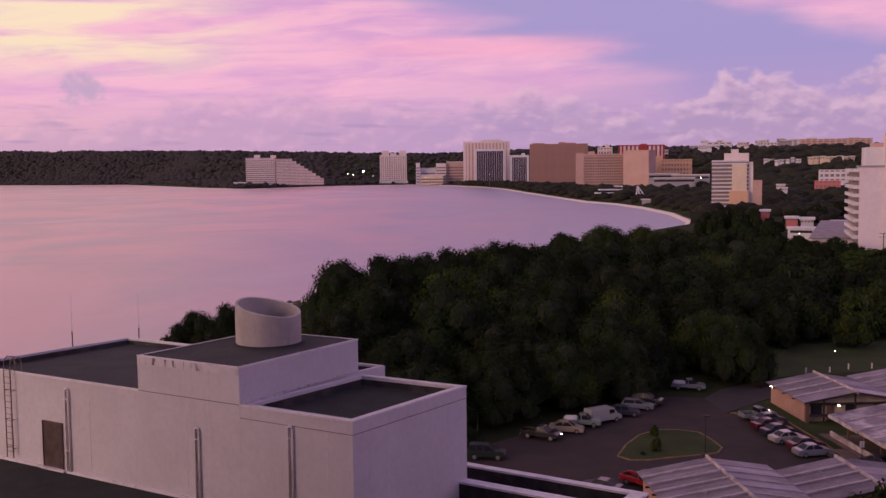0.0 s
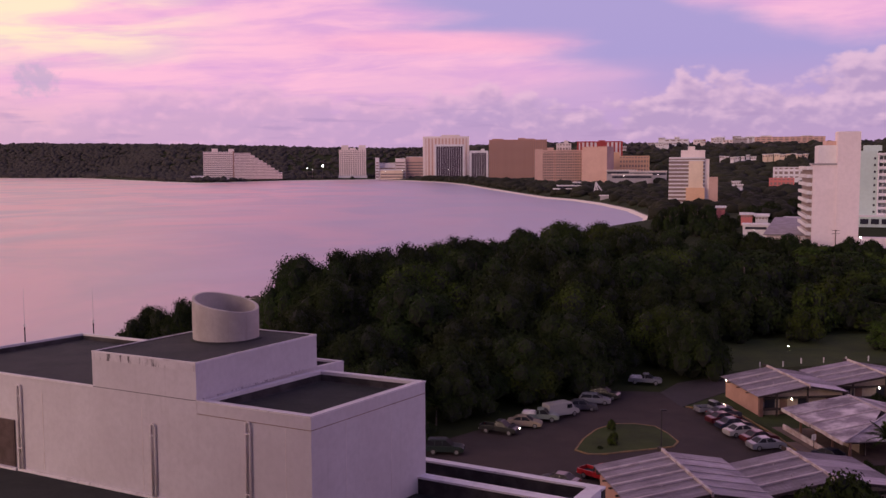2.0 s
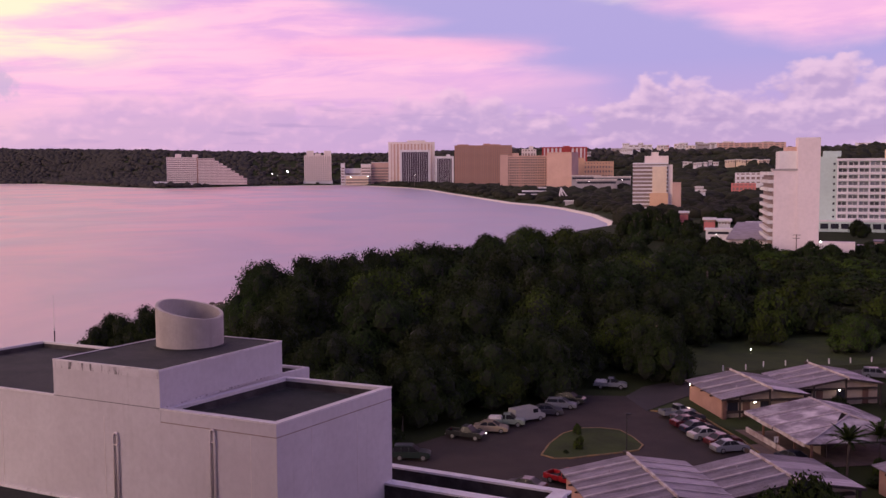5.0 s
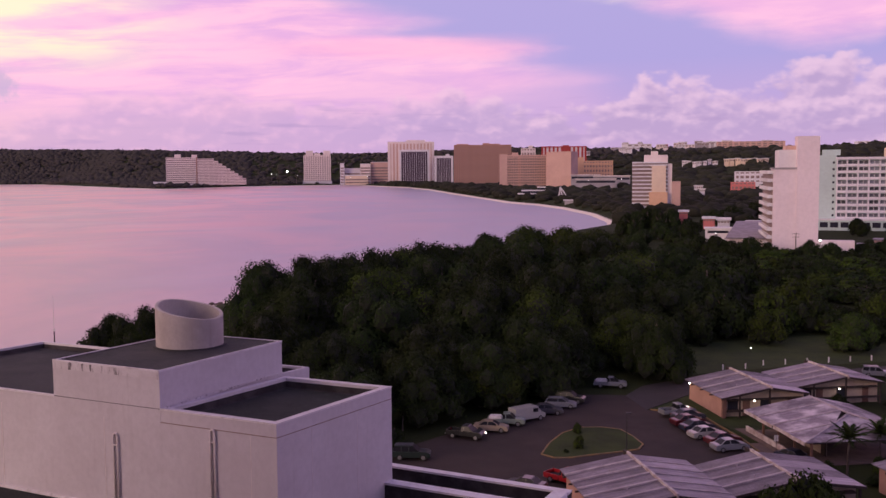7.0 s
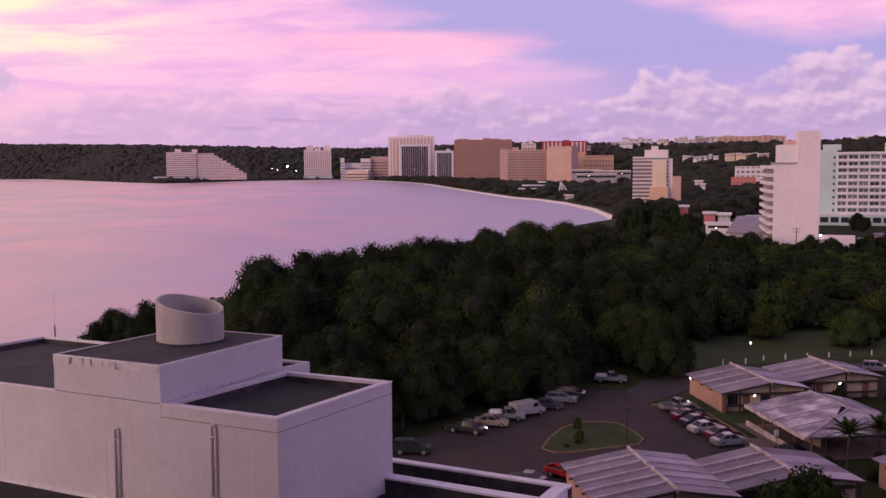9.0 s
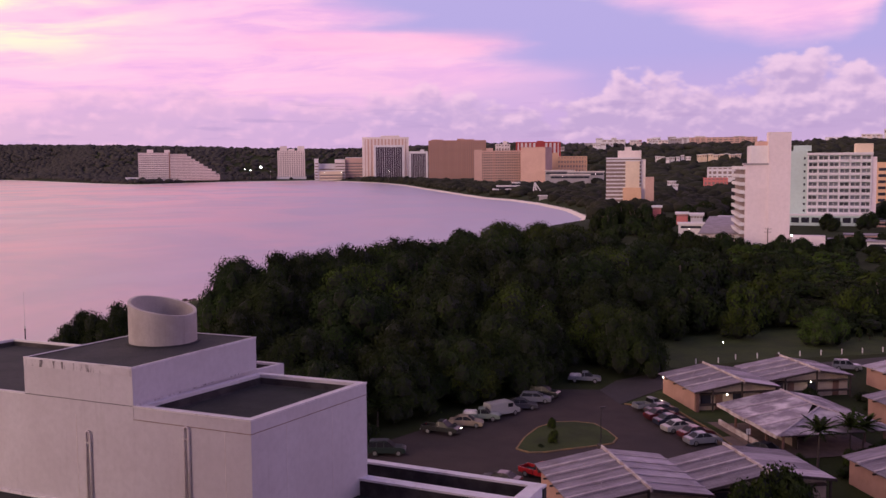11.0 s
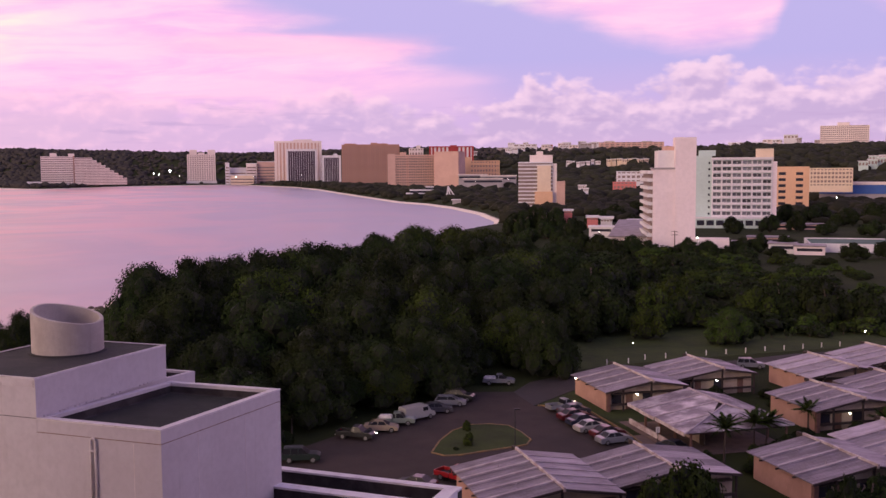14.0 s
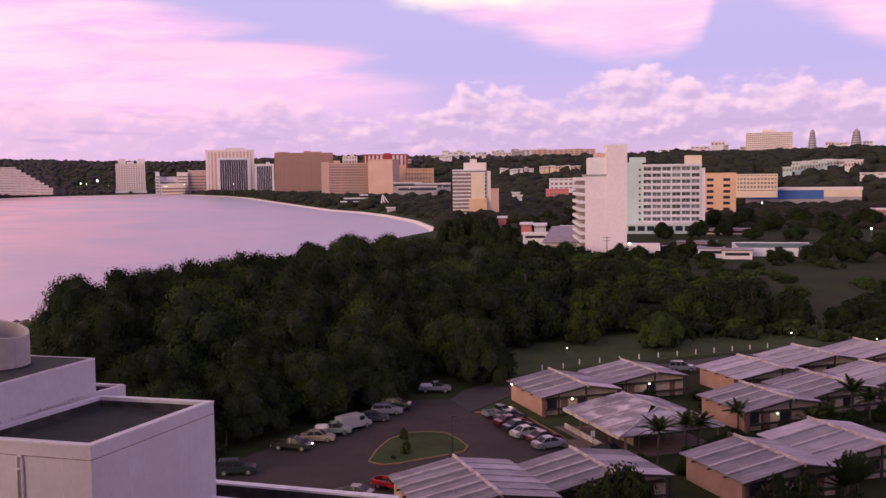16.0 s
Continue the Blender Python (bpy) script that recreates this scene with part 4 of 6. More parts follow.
    m, w = facade_pose(-31.3, -35.7, 412, 6, 4.5)
    a = thing("sports_court", "green-topped sports hall with pale walls", "building", m)
    hh = high(-4.1, 412) - 4.5
    block(a, "wall", -w / 2, w / 2, 0, 0.5, 0, hh, M_PALE)
    block(a, "wall", -w / 2, -w / 2 + 0.5, 0.5, 34, 0, hh, M_PALE)
    block(a, "wall", -w / 2 + 0.5, w / 2, 33.5, 34, 0, hh, M_PALE)
    block(a, "roof", -w / 2 + 0.5, w / 2, 0.5, 33.5, 0, hh - 0.4, M_GREENROOF)


build_tower_hotel()


# ---- scattered houses on the slopes ----
def small_house(name, label, az, r, el, wide, tall, deep, wall, roof, turn=0.0, windows=3):
    k = 900.0
    while k < 2500:
        p = polar(az, k)
        if height(p.x, p.y) + 9 > high(el, k):
            break
        k += 20
    if r > 1250:
        wide, tall, deep, r = wide * k / r, tall * k / r, deep * k / r, k
    p = polar(az, r)
    z = high(el, r)
    g = height(p.x, p.y)
    t = thing(name, label, "house", pose(p.x, p.y, 0, 0, 0, az + turn), "houses on the hill")
    block(t, "body", -wide / 2, wide / 2, 0, deep, min(z, g) - 1, z + tall, wall)
    block(t, "roof", -wide / 2 - 0.8, wide / 2 + 0.8, -1.2, deep + 0.8, z + tall, z + tall + 1.0, roof)
    for i in range(windows):
        x = -wide / 2 + wide * (i + 0.5) / windows
        block(t, "window", x - wide / windows * 0.3, x + wide / windows * 0.3, -0.15, 0.3, z + tall * 0.25, z + tall * 0.75, M_SHADE)


def build_hill_houses():
    rng = random.Random(8)
    white = "small pale house among the trees on the hill"
    # terraces of white and blue houses
    for i in range(9):
        small_house("hill_house", "white and blue terraced house on the hillside", -33.9 - i * 0.45, 1500 + i * 14, 0.05 + 0.062 * i - (0.2 if i > 6 else 0), 13, 7.5 + (i % 3), 10, M_MINT if i < 6 else M_CREAM, M_PALE, 0, 3)
    for i in range(6):
        small_house("hill_house", "white and blue terraced house on the hillside", -34.4 - i * 0.52, 1560, 0.36 + 0.04 * i - (0.1 if i > 3 else 0), 14, 7, 10, M_PALE if i % 2 else M_MINT, M_PALE, 0, 3)
    # row of lit yellow houses
    for i in range(8):
        small_house("hill_house", "low pale yellow house on the slope", -20.3 - i * 0.30, 1800, 0.40 + 0.02 * (i % 3), 8, 5, 9, M_YELLOW, M_PALE, rng.uniform(-15, 15), 2)
    for i in range(7):
        small_house("hill_house", white, -18.0 - i * 0.28, 1750, 0.33 + rng.uniform(-0.06, 0.08), rng.uniform(5, 10), 4, 8, M_PALE, M_PALE, rng.uniform(-15, 15), 2)
    # specks along the ridge and the slopes
    for i in range(34):
        az = rng.uniform(-39, -12)
        r = rng.uniform(2250, 2520)
        p = polar(az, r)
        g = height(p.x, p.y)
        el = math.degrees(math.atan2(g + rng.uniform(11, 17) - 38, r))
        small_house("hill_house", white, az, r, el, rng.uniform(9, 26), rng.uniform(4, 8), 10, rng.choice((M_PALE, M_CREAM, M_GREYWALL, M_PALE)), M_PALE, rng.uniform(-10, 10), 3)
    for az, r, el, w, h, mat in ((-22.5, 2500, 1.33, 30, 6, M_PALE), (-30.2, 2420, 1.6, 32, 9, M_PALE), (-29.2, 2420, 1.45, 40, 5, M_CREAM), (-15.5, 2500, 1.35, 60, 5, M_PALE), (-16.8, 2450, 1.32, 26, 5, M_CORAL), (-18.8, 1350, -1.1, 11, 4, M_PALE), (-19.0, 1300, -1.25, 7, 3, M_PALE),
                              (-38.4, 1400, -0.15, 40, 3, M_PALE), (-19.4, 560, -2.95, 6, 1.6, M_CORAL), (-18.0, 620, -2.55, 5, 1.6, M_CORAL), (-20.2, 520, -3.05, 6, 1.8, M_PALE), (-38.7, 700, -2.2, 14, 2.5, M_CORAL)):
        small_house("hill_house", white, az, r, el, w, h, 10, mat, M_PALE, 0, 4)
    # dark tapered masts on the hilltop
    for a0, a1, top in ((-34.93, -35.39, 2.27), (-37.07, -37.68, 2.24)):
        m, w = facade_pose(a0, a1, 2450, 0, 90)
        t = thing("lattice_tower", "dark tapered tower on the hilltop", "tower", m)
        h = high(top, 2450) - 90
        bm = bmesh.new()
        bmesh.ops.create_cone(bm, cap_ends=True, segments=16, radius1=w * 0.52, radius2=w * 0.26, depth=h, matrix=Matrix.Translation((0, 0, h / 2)))
        part("shaft", bm, M_GREYWALL, t)
        for k in range(7):
            part("ring", tube(bmesh.new(), [(0, 0, h * (k + 1) / 8), (0, 0, h * (k + 1) / 8 + 1.0)], w * (0.53 - 0.26 * (k + 1) / 8) + 0.3, 16), M_GLASS, t)
        part("cap", tube(bmesh.new(), [(0, 0, h), (0, 0, h + 5)], [w * 0.2, w * 0.08], 12), M_GREYWALL, t)
    # lit lamps by the far shore and the town
    for az, r, el, s in ((4.83, 2700, 0.06, 3.6), (5.72, 2680, -0.07, 1.5), (5.42, 2690, -0.13, 1.2), (4.3, 2720, -0.2, 0.8), (1.2, 2720, -0.3, 1.4), (0.2, 2725, -0.25, 1.0), (-2.5, 2050, -0.2, 0.8), (-14.5, 1490, -0.5, 0.7), (-23.4, 385, -4.5, 0.25), (-25.3, 383, -3.9, 0.45), (-32.6, 900, -1.6, 0.8), (-33.3, 700, -2.2, 0.4), (-38.2, 560, -3.0, 0.6), (-19.8, 430, -3.6, 0.3), (-20.8, 380, -4.5, 0.3), (-33.0, 985, -1.15, 0.5), (-21.0, 2300, 0.5, 1.0), (-12.6, 1455, -0.6, 0.6)):
        p = polar(az, r, high(el, r))
        t = thing("flood_lamp" if s > 1 else "area_lamp", "bright lit lamp on a pole near the shore" if r > 1000 else "lit outdoor lamp on a pole", "lamp", Matrix.Translation(p))
        bm = bmesh.new()
        bmesh.ops.create_icosphere(bm, subdivisions=2, radius=s * 0.62)
        part("bulb", bm, M_FLOOD, t)
        part("pole", tube(bmesh.new(), [(0, 0, -s * 0.5), (0, 0, min(-3.0, height(p.x, p.y) - p.z))], 0.15, 6), M_SHADE, t)
    # timber utility poles by the tower
    for az, r, top in ((-24.05, 371, -3.5), (-21.0, 372, -4.0)):
        p = polar(az, r, 5)
        t = thing("utility_pole", "wooden utility pole with two cross arms", "pole", pose(p.x, p.y, 4.9, 0, 0, az))
        h = high(top, r) - 5
        part("shaft", tube(bmesh.new(), [(0, 0, 0), (0, 0, h)], [0.2, 0.14], 8), M_BARK, t)
        for k in (0.25, 1.4):
            part("cross_arm", cube(-1.3, 1.3, -0.09, 0.09, h - k - 0.16, h - k, 0.02), M_BARK, t)




# ---- trees ----
def crown_mesh(name, seed, lobes, leaves, leaf, mat, spread=0.62, squash=0.8, size=0.36):
    """A crown of unit radius: lobes over a dome, each a shell of small leaf blades round a dark heart coloured as inner
    shade.
    """
    rng = np.random.default_rng(seed)
    verts, faces, mats = [], [], []
    cs = []
    for i in range(lobes):
        a, e = rng.uniform(0, math.tau), math.asin(rng.uniform(-0.15, 1.0) ** 1.0)
        rr = spread * rng.uniform(0.8, 1.08)
        cs.append((rr * math.cos(a) * math.cos(e), rr * math.sin(a) * math.cos(e), squash * rr * math.sin(e) + 0.12, size * rng.uniform(0.7, 1.2)))
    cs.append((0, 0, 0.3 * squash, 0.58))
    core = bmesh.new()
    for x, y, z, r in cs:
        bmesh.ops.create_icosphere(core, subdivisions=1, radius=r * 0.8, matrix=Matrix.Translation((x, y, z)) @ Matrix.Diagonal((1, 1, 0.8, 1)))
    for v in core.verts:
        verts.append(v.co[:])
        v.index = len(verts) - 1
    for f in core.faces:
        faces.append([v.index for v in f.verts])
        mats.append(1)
    core.free()
    w = np.array([c[3] ** 2 for c in cs])
    pick = rng.choice(len(cs), leaves, p=w / w.sum())
    for k in pick:
        x, y, z, r = cs[k]
        d = rng.normal(size=3)
        d /= np.linalg.norm(d)
        if d[2] < -0.35:
            d[2] *= -1
        c = np.array((x, y, z)) + d * r * np.array((1, 1, 0.72)) * (rng.uniform(0.80, 1.06) if rng.random() < 0.8 else rng.uniform(1.0, 1.24))
        nrm = d + np.array((0, 0, 0.35)) + rng.normal(size=3) * 0.42
        nrm /= np.linalg.norm(nrm)
        s = np.cross(nrm, rng.normal(size=3))
        s /= np.linalg.norm(s)
        q = np.cross(nrm, s)
        l = leaf * rng.uniform(0.6, 1.4)
        b = len(verts)
        for g, hgt in ((-1, 0), (0, -0.5), (1, 0), (0, 0.5)):
            verts.append(tuple(c + s * l * g * 0.62 + q * l * hgt))
        faces.append((b, b + 1, b + 2, b + 3))
        mats.append(0)
    me = bpy.data.meshes.new(name)
    me.from_pydata(verts, [], faces)
    me.materials.append(mat)
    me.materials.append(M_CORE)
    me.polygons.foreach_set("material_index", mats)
    return me


def trunk_mesh(name, seed):
    """A tapered trunk of unit height with limbs."""
    rng = random.Random(seed)
    bm = bmesh.new()
    tube(bm, [(0, 0, 0), (0.02, 0.01, 0.3), (0.0, 0.03, 0.62), (0.01, 0.02, 0.85)], [0.05, 0.036, 0.026, 0.012], 8)
    for i in range(5):
        a = i * 1.25 + rng.uniform(-0.3, 0.3)
        z = rng.uniform(0.3, 0.5)
        tube(bm, [(0, 0, z), (0.13 * math.cos(a), 0.13 * math.sin(a), z + 0.17), (0.26 * math.cos(a), 0.26 * math.sin(a), z + 0.3)], [0.022, 0.015, 0.006], 6)
    return mesh_of(name, bm, M_BARK, True)


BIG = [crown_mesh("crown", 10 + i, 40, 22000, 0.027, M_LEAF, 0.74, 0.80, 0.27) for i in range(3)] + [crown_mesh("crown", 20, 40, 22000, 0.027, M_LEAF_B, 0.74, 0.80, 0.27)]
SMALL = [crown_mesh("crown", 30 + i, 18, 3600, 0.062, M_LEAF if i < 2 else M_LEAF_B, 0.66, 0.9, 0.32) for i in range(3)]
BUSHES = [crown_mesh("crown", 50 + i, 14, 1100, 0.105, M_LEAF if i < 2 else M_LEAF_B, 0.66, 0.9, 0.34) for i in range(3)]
TRUNKS = [trunk_mesh("trunk", i) for i in range(2)]


def tree(name, label, x, y, tall, wide, mesh, seed, group="", z=None, stem=0.45, category="tree"):
    """A tree standing at x, y; wide is the crown's radius."""
    z = height(x, y) if z is None else z
    t = thing(name, label, category, pose(x, y, z - 0.05, 0, 0, (seed * 67.3) % 360), group)
    tr = new("trunk", TRUNKS[seed % 2])
    tr.parent, tr.matrix_basis = t, Matrix.Diagonal((tall * 0.9, tall * 0.9, tall * 0.9, 1))
    lo = tall * stem * 0.5
    cr = new("crown", mesh)
    cr.parent, cr.matrix_basis = t, Matrix.Translation((0, 0, lo)) @ Matrix.Diagonal((wide, wide, (tall - lo) / 1.02, 1))
    return t


def build_grove():
    rng = random.Random(4)
    label = "broad dense dark green tree in the grove by the car park"
    # the trees that make its outline: bearing, top angle, distance, crown radius
    crest = [(5.6, -4.98, 186, 9.0), (3.6, -4.72, 192, 9.5), (1.9, -4.80, 205, 9.0), (0.3, -4.42, 208, 9.5), (-1.6, -4.27, 214, 9.0), (-3.3, -4.12, 222, 9.0), (-5.0, -4.30, 226, 7.5), (-6.9, -3.62, 268, 9.5),
             (-8.8, -3.15, 290, 11), (-11.0, -3.16, 292, 12), (-13.2, -3.35, 286, 11), (-15.2, -3.95, 270, 9), (-17.0, -4.45, 262, 8.5), (6.4, -5.6, 178, 6.5)]
    spots = []
    for az, el, r, wide in crest:
        p = polar(az, r)
        spots.append((p.x, p.y, (33 - r * math.tan(radians(-el))) / 0.90, wide * 1.05))
    spots += [(-12, 168, 15.5, 9.5), (1, 158, 15.5, 10), (3, 182, 17, 10.5), (14, 150, 15, 9.5), (18, 170, 17, 10.5), (-2, 194, 17.5, 10), (-15, 176, 15.5, 8.5),
              (14, 200, 17.5, 10.5), (30, 163, 15, 9.5), (34, 186, 17, 11), (26, 212, 18, 11), (45, 176, 14, 9.5), (50, 203, 16, 11), (40, 232, 18.5, 12), (62, 226, 16, 11.5), (58, 252, 18, 12),
              (76, 246, 15.5, 11), (30, 250, 18.5, 11), (8, 141, 12, 8), (24, 146, 12.5, 7.5), (43, 161, 11, 7.5), (-6, 138, 11.5, 8), (58, 188, 12.5, 9), (70, 207, 12.5, 9),
              (-17, 152, 12.5, 7.5), (-3, 126, 9, 6), (16, 136, 10, 6.5), (31, 149, 10, 6), (-3, 121, 10, 6), (6, 128, 10.5, 6.5), (15, 134.5, 10.5, 6.5), (24, 141, 10.5, 6.5), (-11, 113.5, 9.5, 6)]
    for i, (x, y, h, r) in enumerate(spots):
        tree("grove_tree", label, x, y, h * rng.uniform(0.98, 1.02), r, BIG[3 if i % 6 == 4 or 7 < i < 11 else i % 3], i, "trees of the grove", stem=0.22)
    tree("seaside_tree", "rounded green tree standing by the water", -29.2, 124.5, 17.4, 4.9, BIG[0], 3, stem=0.95)
    tree("seaside_tree", "rounded green tree standing by the water", -33.4, 125, 16.4, 4.4, BIG[1], 5, stem=0.95)
    tree("roadside_tree", "dense rounded tree at the bend of the road", 44.5, 149.5, 11.6, 5.8, BIG[0], 8, stem=0.1)
    tree("roadside_tree", "olive green rounded tree on the lawn", 86.5, 169.5, 8.0, 4.7, BIG[3], 9, stem=0.15)
    # thicket behind the lawn: x, y, height, radius
    thicket = [(108, 189, 9.8, 6), (116, 184, 11.5, 7), (123, 181.5, 9.2, 6), (101, 186, 9, 5.5), (112, 196, 10.5, 6.5), (127, 190, 8, 5.5), (69, 187, 11.2, 6.5), (80, 190, 9.8, 6), (88, 190, 8.4, 5.5), (60, 180, 9.5, 6),
               (76, 216, 13.5, 8), (92, 206, 9.5, 6.5), (66, 198, 11, 7), (102, 256, 11, 8), (90, 236, 11, 8), (112, 238, 7.5, 6), (132, 277, 8, 6.5), (118, 264, 9, 7), (96, 182, 6, 4.5), (74, 178, 6.5, 4.5), (148, 190, 6.5, 5), (140, 186, 5.5, 4.5)]
    for i, (x, y, h, r) in enumerate(thicket):
        tree("thicket_tree", "low spreading dark tree in the thicket behind the lawn", x, y, h, r, SMALL[2 if i % 4 == 3 else i % 2], 40 + i, "trees of the thicket", stem=0.12)
    # scrub over the rough field
    n = 0
    while n < 330:
        az, r = rng.uniform(-45, -13), rng.uniform(205, 376)
        p = polar(az, r)
        if r < 235 and az > -19:
            continue
        if az < -31 and noise.noise(p * 0.022) < -0.08:
            continue
        h = rng.uniform(1.8, 5.6) if az > -30 else rng.uniform(1.2, 4.2)
        tree("scrub_bush", "dense green bush on the rough field", p.x, p.y, h, h * rng.uniform(0.9, 1.6), BUSHES[n % 3], 70 + n, "bushes on the field", stem=0.05, category="bush")
        n += 1
    # trees round the far end of the field and the tower hotel
    for i, (az, r, h, w) in enumerate(((-14.7, 478, 14.5, 5.0), (-15.3, 474, 15.6, 4.6), (-16.0, 482, 17.2, 5.4), (-16.7, 476, 16.4, 5.0), (-17.4, 480, 14.8, 5.2), (-18.2, 455, 11.5, 5.5), (-15.0, 480, 8, 6), (-15.6, 440, 8, 7), (-16.8, 470, 10, 7), (-17.8, 420, 8.5, 7), (-18.6, 395, 8.5, 7), (-19.6, 385, 9, 7), (-20.6, 372, 8, 6), (-16.2, 520, 11, 6), (-18.4, 520, 9, 7), (-15.3, 560, 11, 5), (-15.9, 600, 12.5, 5), (-17.2, 610, 11, 6), (-16.5, 575, 13, 4.5),
                                       (-24.9, 371, 9.0, 4.2), (-25.9, 373, 8.0, 4.6), (-26.9, 375, 5.5, 4), (-27.6, 395, 7.5, 5), (-28.6, 405, 8.5, 5), (-30.1, 408, 8, 5), (-27.3, 520, 10, 6), (-29.2, 530, 11, 6), (-30.6, 545, 12, 6), (-21.6, 374, 9.5, 6), (-22.6, 372, 7.5, 5), (-20.0, 376, 10, 6.5), (-19.0, 378, 9.5, 6.5), (-24.2, 372, 6.5, 4.0), (-25.3, 370, 6, 4.2), (-26.2, 372, 5, 4), (-28, 376, 5.5, 4.5), (-29.6, 380, 5, 4.5), (-33.5, 384, 7, 6), (-35.5, 390, 9, 8), (-37.5, 395, 9, 8), (-39, 420, 11, 9), (-36.5, 440, 10, 8), (-41, 400, 9, 8),
                                       (-19.6, 600, 11, 8), (-20.6, 640, 12, 9), (-21.6, 560, 9, 7), (-22.0, 680, 13, 9), (-30.2, 620, 13, 9), (-31.6, 640, 14, 10), (-33.0, 600, 12, 9), (-34.6, 640, 14, 10), (-36.2, 600, 13, 10), (-38, 640, 14, 11), (-40, 600, 14, 11), (-32.2, 520, 8, 7), (-34.4, 520, 9, 7), (-37, 520, 10, 8))):
        p = polar(az, r)
        tree("park_tree", "dark rounded tree near the tower hotel", p.x, p.y, h, w, SMALL[i % 2], 300 + i, "trees near the tower hotel", stem=0.2)


def woods_mesh(name, spots, seed, mat, detail=2):
    """Far woodland: one mesh of many rough crowns."""
    rng = np.random.default_rng(seed)
    ico = bmesh.new()
    bmesh.ops.create_icosphere(ico, subdivisions=detail, radius=1.0)
    base = np.array([v.co[:] for v in ico.verts])
    tri = np.array([[v.index for v in f.verts] for f in ico.faces])
    ico.free()
    vs, fs = [], []
    for i, (x, y, z, r, h) in enumerate(spots):
        k = base * (1 + rng.uniform(-0.24, 0.24, (len(base), 1)))
        vs.append(k * (r, r, h * 0.5) + (x, y, z + h * 0.2))
        fs.append(tri + i * len(base))
    me = bpy.data.meshes.new(name)
    me.from_pydata(np.concatenate(vs).tolist(), [], np.concatenate(fs).tolist())
    me.shade_smooth()
    me.materials.append(mat)
    return me


def scatter(a0, a1, r0, r1, count, size, seed, clear=None, inland=42):
    rng = random.Random(seed)
    out = []
    while len(out) < count:
        az = rng.uniform(a0, a1)
        r = math.sqrt(rng.uniform(r0 * r0, r1 * r1))
        p = polar(az, r)
        d = shore_distance(p.x, p.y)
        if d < inland or (clear and clear(az, r, p)):
            count -= 0.2
            continue
        s = size * rng.uniform(0.6, 1.25)
        out.append((p.x, p.y, height(p.x, p.y), s, s * rng.uniform(0.9, 1.5)))
    return out


def build_woods():
    far = scatter(-46, 8, 2200, 3700, 8500, 9, 1) + scatter(7, 29, 2450, 4300, 4600, 11, 5) + scatter(14, 29, 3600, 4850, 7500, 11, 6, None, 8) + scatter(6.5, 14, 2330, 3000, 700, 9, 7, None, 8)
    mid = scatter(-46, 0, 1050, 2300, 2400, 11, 2)
    near = scatter(-46, -9, 620, 1100, 1000, 7.0, 3, None, 30) + scatter(-15.5, 1.0, 640, 2480, 1700, 6.5, 9, lambda az, r, p: shore_distance(p.x, p.y) > 120, 12) + scatter(-8.5, 1.5, 1500, 2520, 700, 9.0, 12, lambda az, r, p: shore_distance(p.x, p.y) > 75, 16)
    tagged(new("hill_woods", woods_mesh("hill_woods", far, 1, M_HAZY_WOODS, 1)), "dark woodland covering the far hills, coloured paler for haze", "woods", kind="stuff")
    tagged(new("slope_woods", woods_mesh("slope_woods", mid, 2, M_WOODS)), "dark woodland behind the beach hotels", "woods", kind="stuff")
    tagged(new("town_woods", woods_mesh("town_woods", near, 3, M_WOODS)), "dark trees between the nearer hotels", "woods", kind="stuff")


build_grove()
build_woods()


# ---- car park, road and lawns ----
M_ASPHALT = material("worn_asphalt", rgb(0.056, 0.047, 0.048), rgb(0.038, 0.033, 0.035), 0.12, 0.85, 0.5, 30, dirt=rgb(0.14, 0.11, 0.10), lo=0.3, hi=0.7)
M_LOT = material("dusty_car_park_surface", rgb(0.048, 0.034, 0.031), rgb(0.024, 0.019, 0.019), 0.09, 0.9, 0.5, 30, lo=0.3, hi=0.7)
M_KERB = material("faded_yellow_kerb", rgb(0.25, 0.16, 0.07), rgb(0.14, 0.11, 0.07), 1.2, 0.9)
M_LAWN = material("mown_lawn", rgb(0.038, 0.056, 0.011), rgb(0.022, 0.034, 0.008), 0.22, 0.95, 0.8, 14)
M_PATH = material("pinkish_concrete_path", rgb(0.17, 0.12, 0.105), rgb(0.11, 0.085, 0.08), 0.5, 0.9)
M_POST = material("white_painted_post", rgb(0.72, 0.70, 0.68), rgb(0.55, 0.52, 0.5), 2.0, 0.7)
M_STEEL = plain("dark_painted_steel", (0.035, 0.033, 0.035, 1), 0.5, 0.3)
M_LIGHT = glow_material("lit_lamp", (1.0, 0.86, 0.66, 1), 22.0)
M_FLOOD = glow_material("flood_lamp", (0.96, 1.0, 0.95, 1), 14.0)
G0 = 5.0


def sheet(name, pts, z, mat, label, category, depth=0.3):
    ob = part(name, prism(bmesh.new(), pts, z - depth, z), mat)
    return tagged(ob, label, category, kind="structure")


def ring_kerb(name, pts, closed, label):
    """A kerb of upright stones along a line."""
    k = thing(name, label, "kerb", kind="structure")
    n = len(pts)
    for i in range(n if closed else n - 1):
        p, q = Vector(pts[i]).to_2d(), Vector(pts[(i + 1) % n]).to_2d()
        d = (q - p).normalized()
        s = Vector((-d.y, d.x)) * 0.11
        part("kerb_stone", prism(bmesh.new(), [p - s, q - s, q + s, p + s], G0 - 0.1, G0 + 0.17), M_KERB, k)


ISLAND = [(19.4, 110.6), (20.6, 109.0), (22.6, 108.9), (25.0, 109.7), (28.2, 110.5), (31.1, 111.4), (32.2, 113.4), (32.0, 116.9), (31.2, 120.4), (29.0, 121.7), (26.4, 121.8), (23.6, 119.4), (21.2, 115.2)]


